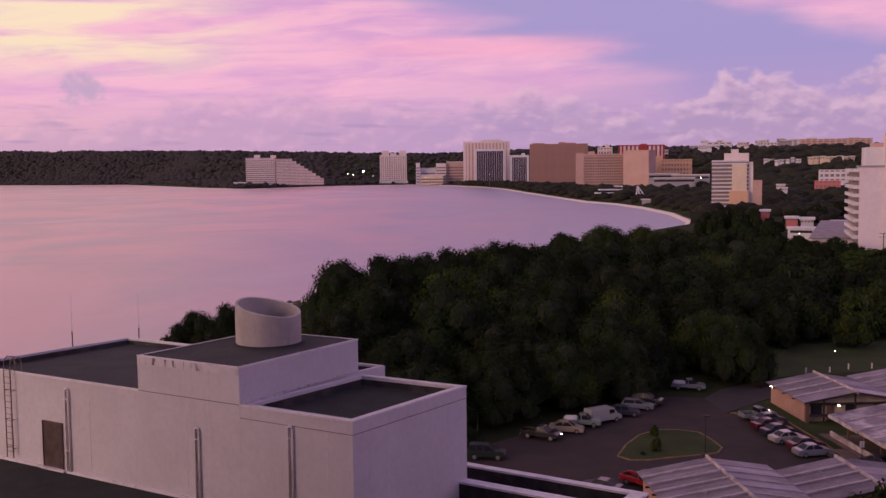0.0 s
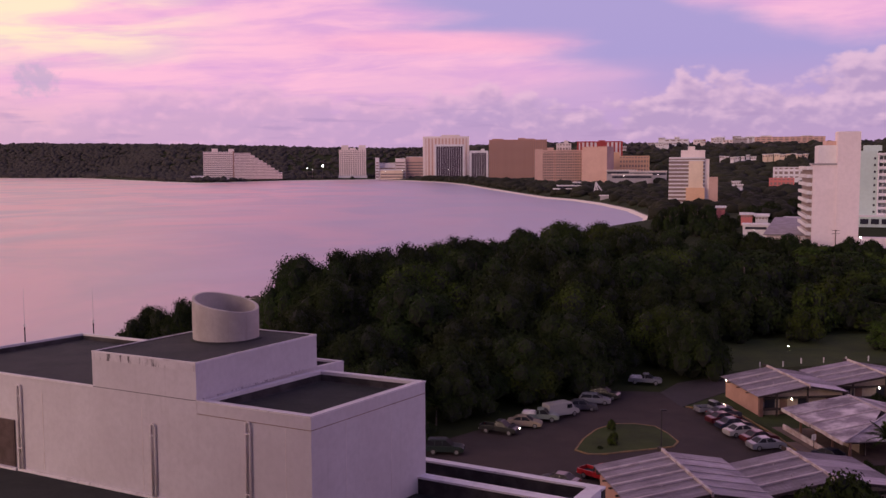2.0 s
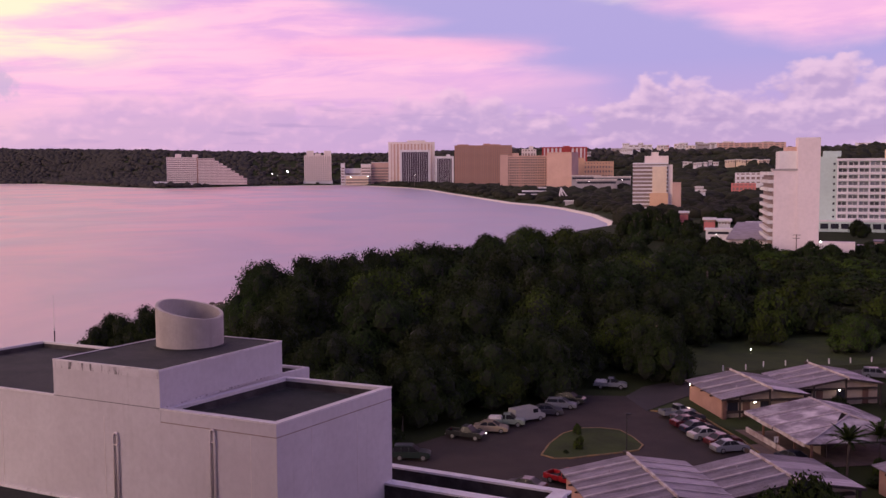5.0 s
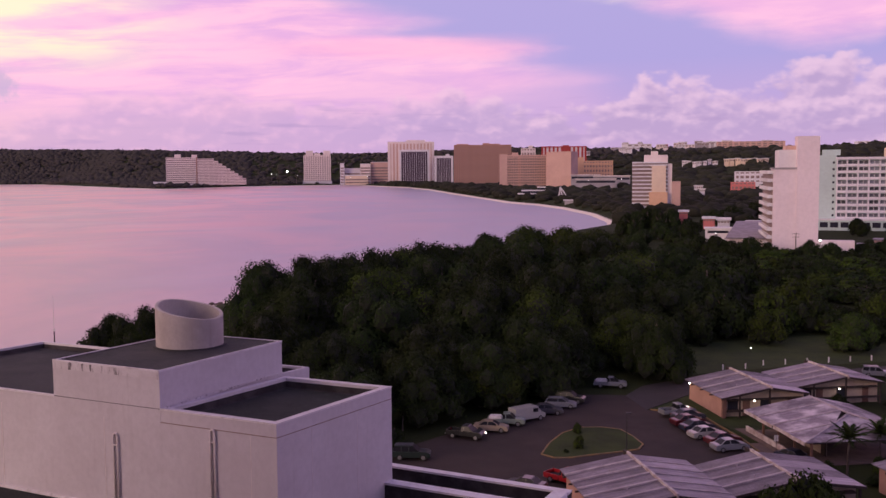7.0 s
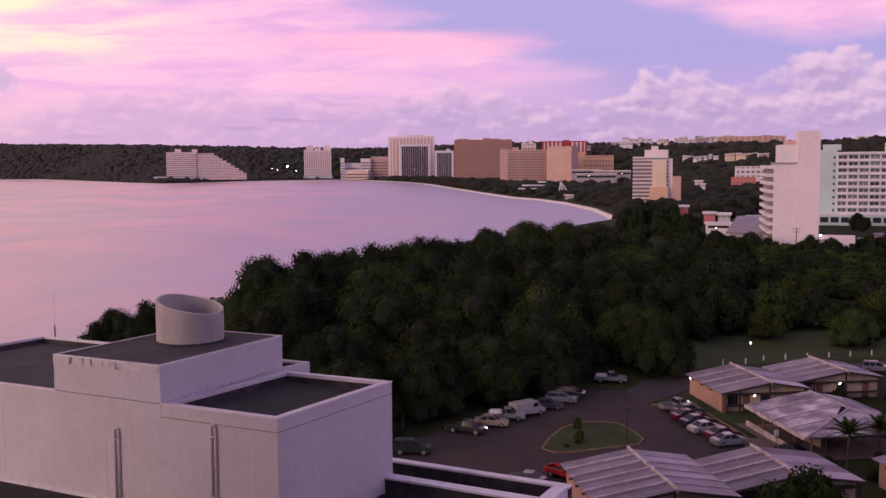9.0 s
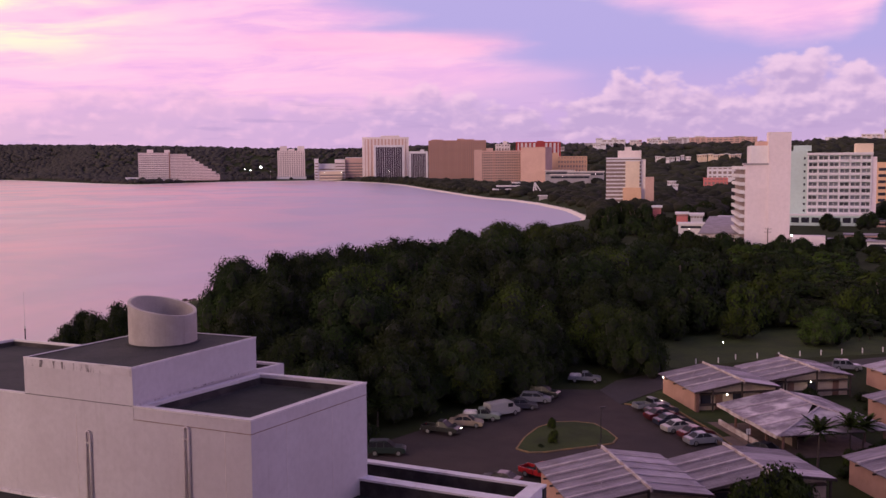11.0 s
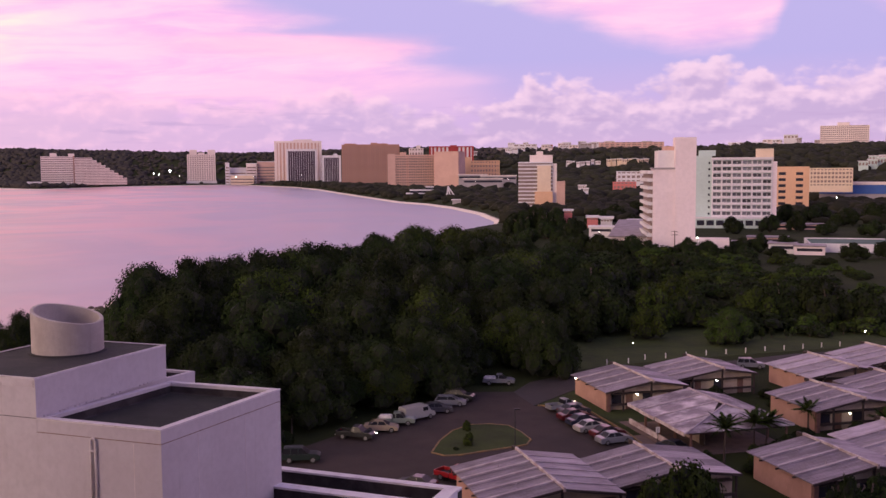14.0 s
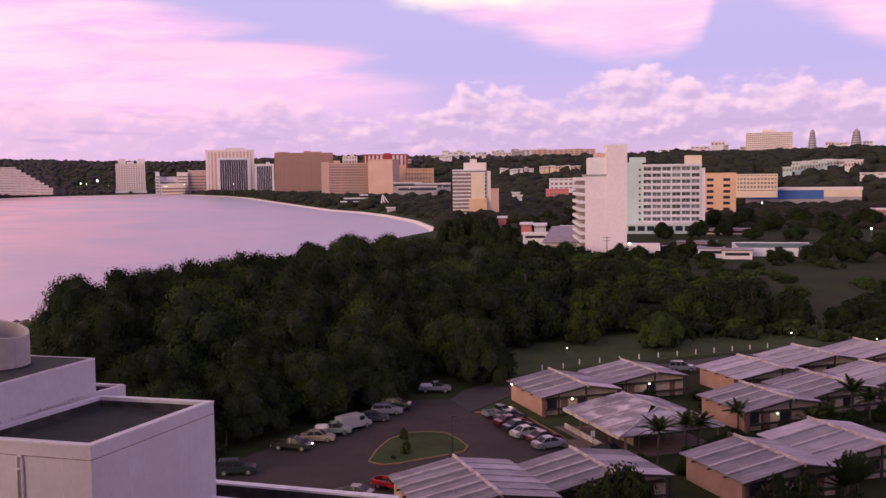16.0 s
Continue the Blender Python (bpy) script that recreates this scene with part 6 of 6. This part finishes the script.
def build_bungalows():
    L = lambda lx, ly, lz=2.45: (lx, ly, lz)
    # row by the pavilion
    bungalow(26.8, 83.4, 13.2, 7.2, 6.2, False, 6, pale_right=True)
    bungalow(39.4, 86.5, 9.8, 6.5, 6.8, False, 4, left_wall=False)
    pavilion()
    bungalow(52.7, 124.6, 12.6, 7.0, 5.6, False, 4, lamps=[L(-6.6, 11.6), L(-6.3, 0.7), L(-2.2, 0.3, 2.3)])
    bungalow(66.0, 130.2, 10.6, 7.6, 5.6, False, 4, left_wall=False, lamps=[L(-1.0, 0.3, 2.3)], salmon=False)
    # middle rows
    bungalow(58.7, 83.8, 11.6, 7.1, 5.2, False, 4, lamps=[L(-6.3, 0.7)])
    bungalow(71.2, 87.6, 12.2, 7.3, 6.0, True, 4, left_wall=False, salmon=False)
    bungalow(74.6, 109.2, 11.2, 7.1, 5.4, False, 4, lamps=[L(-2.0, 0.3, 2.2)])
    bungalow(87.5, 113.8, 11.2, 7.1, 5.4, False, 4, left_wall=False, salmon=False)
    bungalow(100.8, 118.0, 11.2, 7.1, 5.4, True, 4, left_wall=False, salmon=False)
    # far row
    bungalow(85.4, 127.2, 11.6, 7.9, 5.6, True, 4, lamps=[L(-7.2, 10.8)])
    bungalow(99.2, 133.6, 10.9, 7.9, 5.6, True, 4, left_wall=False, lamps=[L(2.0, 0.3, 2.2)], salmon=False)
    bungalow(112.8, 135.5, 10.9, 7.9, 5.6, True, 4, left_wall=False, lamps=[L(-7.0, 0.3, 2.2)], salmon=False)
    bungalow(126.5, 138.0, 10.9, 7.9, 5.6, True, 4, left_wall=False, salmon=False)


build_bungalows()


# ---- vehicles ----
M_TYRE = plain("tyre_rubber", (0.02, 0.02, 0.02, 1), 0.9)
M_RIM = plain("alloy_rim", (0.35, 0.35, 0.37, 1), 0.35, 0.8)
M_CARGLASS = plain("car_glass", (0.012, 0.013, 0.017, 1), 0.3)
M_CARGLASS.node_tree.nodes["Principled BSDF"].inputs["Specular IOR Level"].default_value = 0.15
M_TAIL = plain("red_tail_lamp", (0.35, 0.02, 0.02, 1), 0.3)
M_HEAD = plain("headlamp_glass", (0.6, 0.6, 0.62, 1), 0.15)
PAINT = {}


def paint(name, r, g, b):
    if name not in PAINT:
        PAINT[name] = plain(name + "_car_paint", (r, g, b, 1), 0.32, 0.1, 0.6)
    return PAINT[name]


def hull(profile, half, top_half=None, belt=0.0, bevel=0.05):
    """A body from its side outline (x, z), drawn in above the belt line."""
    bm = bmesh.new()
    sides = []
    for s in (-1, 1):
        ring = []
        for x, z in profile:
            w = half
            if top_half is not None and z > belt:
                w = half + (top_half - half) * min(1.0, (z - belt) / 0.45)
            ring.append(bm.verts.new((x, s * w, z)))
        sides.append(ring)
    n = len(profile)
    bm.faces.new(sides[0])
    bm.faces.new(sides[1][::-1])
    for i in range(n):
        bm.faces.new((sides[0][i], sides[1][i], sides[1][(i + 1) % n], sides[0][(i + 1) % n]))
    bmesh.ops.recalc_face_normals(bm, faces=bm.faces[:])
    if bevel:
        bmesh.ops.bevel(bm, geom=bm.edges[:], offset=bevel, segments=2, affect="EDGES")
    return bm


def wheels(t, xs, half, r=0.33):
    bm = bmesh.new()
    tube(bm, [(0, -0.11, 0), (0, -0.08, 0), (0, 0.08, 0), (0, 0.11, 0)], [r - 0.04, r, r, r - 0.04], 20)
    tyre = mesh_of("wheel", bm, M_TYRE, False)
    rim = mesh_of("rim", tube(bmesh.new(), [(0, -0.118, 0), (0, 0.118, 0)], r * 0.62, 14), M_RIM)
    for x in xs:
        for s in (-1, 1):
            w = share("wheel", tyre, t, pose(x, s * (half - 0.10), r))
            share("rim", rim, w, Matrix())


def lamps(t, front, rear, half, z):
    for s in (-1, 1):
        part("headlight", cube(front - 0.12, front + 0.02, s * (half - 0.28) - 0.17, s * (half - 0.28) + 0.17, z - 0.08, z + 0.06, 0.02), M_HEAD, t)
        part("tail_light", cube(rear - 0.02, rear + 0.1, s * (half - 0.2) - 0.13, s * (half - 0.2) + 0.13, z, z + 0.16, 0.02), M_TAIL, t)


def sedan(colour, mat, x, y, turn, wagon=False):
    t = thing("car", "%s parked %s" % (colour, "estate car" if wagon else "saloon car"), "car", pose(x, y, G0 + 0.05, 0, 0, turn), "parked cars")
    part("body", hull([(-2.2, 0.30), (-2.26, 0.62), (-2.16, 0.90), (-1.45, 0.97), (0.95, 0.95), (1.75, 0.84), (2.16, 0.68), (2.24, 0.45), (2.18, 0.25), (-2.1, 0.24)], 0.86, 0.82, 0.7), mat, t)
    back = -2.02 if wagon else -1.62
    cab = part("glasshouse", hull([(back, 0.93), (back + (0.25 if wagon else 0.72), 1.38), (0.28, 1.40), (1.08, 0.92)], 0.80, 0.60, 0.93, 0.03), M_CARGLASS, t, "dark car windows")
    part("roof_panel", hull([(back + (0.28 if wagon else 0.70), 1.37), (back + (0.38 if wagon else 0.85), 1.44), (0.15, 1.45), (0.32, 1.385)], 0.62, None, 0, 0.02), mat, t)
    for px in (-0.35,):
        for s in (-1, 1):
            part("door_pillar", tube(bmesh.new(), [(px, s * 0.81, 0.94), (px, s * 0.625, 1.40)], 0.04, 6), mat, t)
    for s in (-1, 1):
        part("door_pillar", tube(bmesh.new(), [(1.02, s * 0.80, 0.95), (0.28, s * 0.60, 1.41)], 0.035, 6), mat, t)
        part("door_pillar", tube(bmesh.new(), [(back + 0.05, s * 0.79, 0.95), (back + (0.27 if wagon else 0.72), s * 0.60, 1.39)], 0.045, 6), mat, t)
        part("wing_mirror", cube(0.75, 0.92, s * 0.93 - 0.09, s * 0.93 + 0.09, 0.95, 1.07, 0.02), mat, t)
    wheels(t, (-1.35, 1.38), 0.86)
    lamps(t, 2.12, -2.2, 0.86, 0.64)
    return t


def suv(colour, mat, x, y, turn, z=0.0):
    t = thing("car", "%s parked off-road car" % colour, "car", pose(x, y, G0 + 0.05 + z, 0, 0, turn), "parked cars")
    part("body", hull([(-2.2, 0.38), (-2.25, 0.8), (-2.18, 1.06), (0.85, 1.06), (1.75, 1.0), (2.12, 0.84), (2.2, 0.5), (2.1, 0.34)], 0.90, 0.86, 0.8), mat, t)
    part("glasshouse", hull([(-2.12, 1.04), (-1.98, 1.62), (0.15, 1.64), (0.92, 1.04)], 0.85, 0.68, 1.04, 0.03), M_CARGLASS, t, "dark car windows")
    part("roof_panel", hull([(-2.02, 1.60), (-1.94, 1.69), (0.05, 1.71), (0.22, 1.62)], 0.70, None, 0, 0.02), mat, t)
    for px in (-1.15, -0.3):
        for s in (-1, 1):
            part("door_pillar", tube(bmesh.new(), [(px, s * 0.86, 1.05), (px, s * 0.70, 1.63)], 0.05, 6), mat, t)
    for s in (-1, 1):
        part("roof_rail", tube(bmesh.new(), [(-1.8, s * 0.6, 1.74), (-0.1, s * 0.6, 1.75)], 0.025, 6), M_STEEL, t)
    wheels(t, (-1.35, 1.35), 0.9, 0.37)
    lamps(t, 2.1, -2.18, 0.9, 0.78)
    return t


def pickup(colour, mat, x, y, turn, lit=False, load=False):
    t = thing("pickup_truck", "%s parked pickup truck with an open bed" % colour, "truck", pose(x, y, G0 + 0.05, 0, 0, turn), "parked cars")
    part("body", hull([(-0.5, 0.42), (-0.5, 1.02), (1.0, 1.04), (1.95, 0.98), (2.36, 0.82), (2.42, 0.45), (2.3, 0.38)], 0.88, 0.85, 0.8), mat, t)
    part("glasshouse", hull([(-0.48, 1.0), (-0.38, 1.58), (0.45, 1.60), (1.15, 1.02)], 0.83, 0.66, 1.0, 0.03), M_CARGLASS, t, "dark cab windows")
    part("roof_panel", hull([(-0.44, 1.56), (-0.36, 1.65), (0.36, 1.66), (0.5, 1.58)], 0.68, None, 0, 0.02), mat, t)
    part("bed_floor", cube(-2.45, -0.52, -0.84, 0.84, 0.45, 0.62), M_STEEL, t)
    for s in (-1, 1):
        part("bed_side", cube(-2.45, -0.52, s * 0.84 - 0.05, s * 0.84 + 0.05, 0.45, 1.0, 0.02), mat, t)
        part("door_pillar", tube(bmesh.new(), [(-0.1, s * 0.83, 1.02), (-0.1, s * 0.68, 1.58)], 0.045, 6), mat, t)
    part("tailgate", cube(-2.5, -2.42, -0.84, 0.84, 0.45, 1.0, 0.02), mat, t)
    part("bumper", cube(-2.62, -2.5, -0.8, 0.8, 0.42, 0.58, 0.02), M_RIM, t)
    if load:
        part("bed_cover", cube(-2.3, -0.6, -0.72, 0.72, 0.63, 1.25, 0.12), M_POST, t, "pale load in the bed")
    wheels(t, (-1.55, 1.5), 0.88, 0.36)
    lamps(t, 2.34, -2.46, 0.88, 0.72)
    # a glint on one headlamp, added as a small glowing block
    if lit:
        part("headlight", cube(2.36, 2.43, 0.45, 0.68, 0.66, 0.80, 0.02), M_LIGHT, t, "bright glint on the headlamp, made as a glowing block")
    return t


def van(x, y, turn):
    mat = paint("white", 0.36, 0.36, 0.35)
    t = thing("van", "white parked panel van", "van", pose(x, y, G0 + 0.05, 0, 0, turn), "parked cars")
    part("body", hull([(-2.5, 0.40), (-2.5, 1.95), (1.1, 2.0), (1.75, 1.15), (2.35, 0.95), (2.42, 0.45), (2.3, 0.36)], 0.95, 0.86, 1.0, 0.07), mat, t)
    part("windscreen", hull([(1.16, 1.88), (1.22, 1.92), (1.80, 1.18), (1.72, 1.16)], 0.80, None, 0, 0.01), M_CARGLASS, t)
    for s in (-1, 1):
        part("side_window", cube(0.35, 1.15, s * 0.90 - 0.03, s * 0.90 + 0.03, 1.25, 1.75), M_CARGLASS, t)
    wheels(t, (-1.6, 1.5), 0.95, 0.35)
    lamps(t, 2.36, -2.48, 0.95, 0.75)


def build_cars():
    black, white, maroon, silver = paint("black", 0.012, 0.014, 0.016), paint("white", 0.36, 0.36, 0.35), paint("maroon", 0.08, 0.010, 0.016), paint("silver", 0.22, 0.23, 0.26)
    beige, red, green, navy, grey = paint("beige", 0.34, 0.28, 0.21), paint("bright_red", 0.34, 0.012, 0.018), paint("pale_green", 0.20, 0.25, 0.22), paint("navy", 0.02, 0.025, 0.05), paint("grey", 0.07, 0.07, 0.085)
    # bays by the bungalows
    pickup("silver-grey", silver, 40.8, 127.0, 13)
    sedan("grey", grey, 41.4, 124.6, 13)
    sedan("maroon", maroon, 40.5, 121.9, 13)
    sedan("black", navy, 40.8, 119.1, 13)
    sedan("white", white, 40.8, 115.9, 14)
    sedan("maroon", maroon, 41.9, 113.0, 13)
    sedan("silver", silver, 41.7, 110.2, 10)
    sedan("dark blue", navy, 47.2, 104.9, -62)
    # row under the trees
    suv("dark green", paint("bottle_green", 0.012, 0.024, 0.022), 4.3, 110.4, -8)
    pickup("black", black, 11.4, 118.6, -28, lit=True)
    sedan("beige", beige, 14.8, 121.4, -14)
    pickup("pale green", green, 17.2, 124.2, -12, load=True)
    van(20.2, 126.2, 28)
    sedan("dark grey", grey, 23.4, 129.4, -6)
    sedan("silver-grey", silver, 26.0, 132.9, -14, True)
    suv("black", black, 27.9, 135.6, -26)
    pickup("white and grey", silver, 36.0, 144.6, -16, load=True)
    pickup("bright red", red, 20.2, 99.8, -48)
    sedan("dark grey", grey, 22.6, 99.7, -52)
    suv("silver-blue", silver, 79.6, 147.6, -24)
    sedan("black", black, 15.5, 98.2, 150)


build_cars()


# ---- palms and garden planting ----
def frond_mesh(name, long, droop, leaflets, width, mat, seed):
    """One palm frond along +x: a bent rib with paired leaflets."""
    rng = random.Random(seed)
    bm = bmesh.new()
    pts = [Vector((long * k / 8, 0, long * (0.28 * k / 8 - droop * (k / 8) ** 2))) for k in range(9)]
    tube(bm, pts, [0.04 * (1 - 0.9 * k / 8) for k in range(9)], 4)
    for i in range(leaflets):
        k = 0.12 + 0.88 * i / leaflets
        p = pts[min(7, int(k * 8))].lerp(pts[min(8, int(k * 8) + 1)], k * 8 % 1)
        w = width * math.sin(math.pi * (0.15 + 0.8 * k)) * rng.uniform(0.85, 1.1)
        for s in (-1, 1):
            q = p + Vector((w * 0.55, s * w, -w * rng.uniform(0.25, 0.5)))
            d = Vector((0.07, 0, 0.0))
            bm.faces.new([bm.verts.new(v) for v in (p - d, p + d, q + d * 0.3)])
    return mesh_of(name, bm, mat)


FRONDS = [frond_mesh("frond", 2.6, 0.42, 22, 0.62, M_LEAF, 1), frond_mesh("frond", 2.6, 0.62, 22, 0.55, M_LEAF_B, 2)]
FAN = frond_mesh("frond", 2.4, 0.12, 20, 0.42, M_LEAF, 3)


def palm(x, y, tall, scale=1.0, seed=0, fan=False):
    rng = random.Random(seed)
    t = thing("palm_tree", "green %s palm among the bungalows" % ("fan-shaped" if fan else "feathery"), "palm", pose(x, y, G0, 0, 0, rng.uniform(0, 360) if not fan else 10), "garden palms")
    lean = rng.uniform(-0.3, 0.3)
    part("trunk", tube(bmesh.new(), [(0, 0, 0), (lean * 0.3, 0, tall * 0.5), (lean, 0, tall)], [0.17 * scale, 0.12 * scale, 0.10 * scale], 8), M_BARK, t)
    n = 15 if fan else 19
    for i in range(n):
        if fan:
            share("frond", FAN, t, Matrix.Translation((lean, 0, tall)) @ Matrix.Rotation(radians(-12 - 156 * i / (n - 1)), 4, "Y") @ Matrix.Rotation(rng.uniform(-0.15, 0.15), 4, "Z") @ Matrix.Scale(scale, 4))
        else:
            share("frond", FRONDS[i % 2], t, Matrix.Translation((lean, 0, tall)) @ Matrix.Rotation(i * 2.4, 4, "Z") @ Matrix.Rotation(radians(-62 + 70 * (i / n)), 4, "Y") @ Matrix.Scale(scale * rng.uniform(0.85, 1.1), 4))


def build_planting():
    for i, (x, y, h, s) in enumerate(((50.4, 99.1, 4.2, 0.95), (56.6, 103.9, 3.2, 0.9), (58.5, 104.6, 3.0, 0.85), (67.6, 110.6, 2.4, 0.85), (84.6, 110.9, 4.0, 1.05), (86.5, 109.5, 3.0, 0.9), (75.5, 106.5, 1.8, 0.9), (79, 108, 2.0, 0.9), (144, 348, 4.2, 1.1), (3.6, 122.7, 2.6, 0.8))):
        palm(x, y, h, s, i)
    for i, (x, y, h, s) in enumerate(((61.0, 80.5, 2.6, 1.45), (63.6, 82.0, 2.2, 1.35))):
        palm(x, y, h, s, 20 + i, True)
    label = "leafy green garden bush beside the bungalows"
    for i, (x, y, h, r) in enumerate(((35.2, 76.6, 8.3, 3.6), (37.6, 78.0, 7.6, 3.0), (32.8, 76.2, 7.3, 3.0), (50.0, 75.5, 7.4, 2.4), (53.4, 76.5, 6.6, 2.5), (60.0, 78.0, 3.4, 2.4), (47.5, 97.2, 2.6, 1.3), (54.5, 99.5, 2.2, 1.6), (57.0, 100.5, 2.4, 1.8), (59.5, 102, 2.8, 1.9), (72.0, 106.6, 2.2, 1.7),
                                      (76.5, 107.0, 2.6, 2.0), (79.5, 106.5, 2.8, 2.2), (82.5, 107.5, 3.0, 2.2), (89.5, 109.5, 3.0, 2.3), (92.5, 110.5, 2.6, 2.2), (61.8, 127.5, 2.0, 1.4), (64.0, 128.2, 2.4, 1.5), (71.5, 127.5, 1.8, 1.5), (88.0, 145.5, 2.4, 2.2), (85.0, 146.0, 1.8, 1.6), (24.3, 112.6, 1.7, 0.9), (25.4, 119.0, 1.5, 0.7), (22.4, 111.0, 0.5, 0.4),
                                      (52.5, 96.0, 1.8, 1.4), (64.5, 106.5, 2.0, 1.6), (70, 122.5, 1.8, 1.5), (95.5, 129.5, 1.8, 1.4), (109.5, 131.5, 2.2, 1.7), (2.0, 117.0, 3.2, 2.0), (0.2, 113.5, 3.6, 2.4))):
        tree("garden_bush", label, x, y, h, r, SMALL[2 if i in (0, 1, 2, 6, 7, 21, 22) else i % 2], 500 + i, "garden bushes", G0 + (0.1 if 20 < i < 24 else 0), 0.12, "bush")
    # young saplings in a row on the lawn
    rng = random.Random(12)
    for i in range(16):
        x = 90 + i * 2.6
        tree("sapling", "thin young sapling on the lawn", x, 172.5 + rng.uniform(-1.2, 1.2) + i * 0.25, rng.uniform(2.0, 2.9), rng.uniform(0.5, 0.9), SMALL[i % 3], 600 + i, "saplings on the lawn", G0, 0.5)
    # sea rocks off the grove
    for i, (x, y, r) in enumerate(((-44, 284, 1.4), (-46.5, 285.5, 1.0), (-49, 286, 0.8), (-42, 282.5, 1.0), (-40, 281, 1.2))):
        bm = bmesh.new()
        bmesh.ops.create_icosphere(bm, subdivisions=2, radius=r)
        for v in bm.verts:
            v.co *= 1 + 0.3 * noise.noise(v.co * 1.3 + Vector((i * 7, 0, 0)))
            v.co.z *= 0.6
        ob = part("rock", bm, M_BARK)
        ob.location = (x, y, 0.1)
        tagged(ob, "dark wet rock off the shore", "rock", "shore rocks")


build_planting()
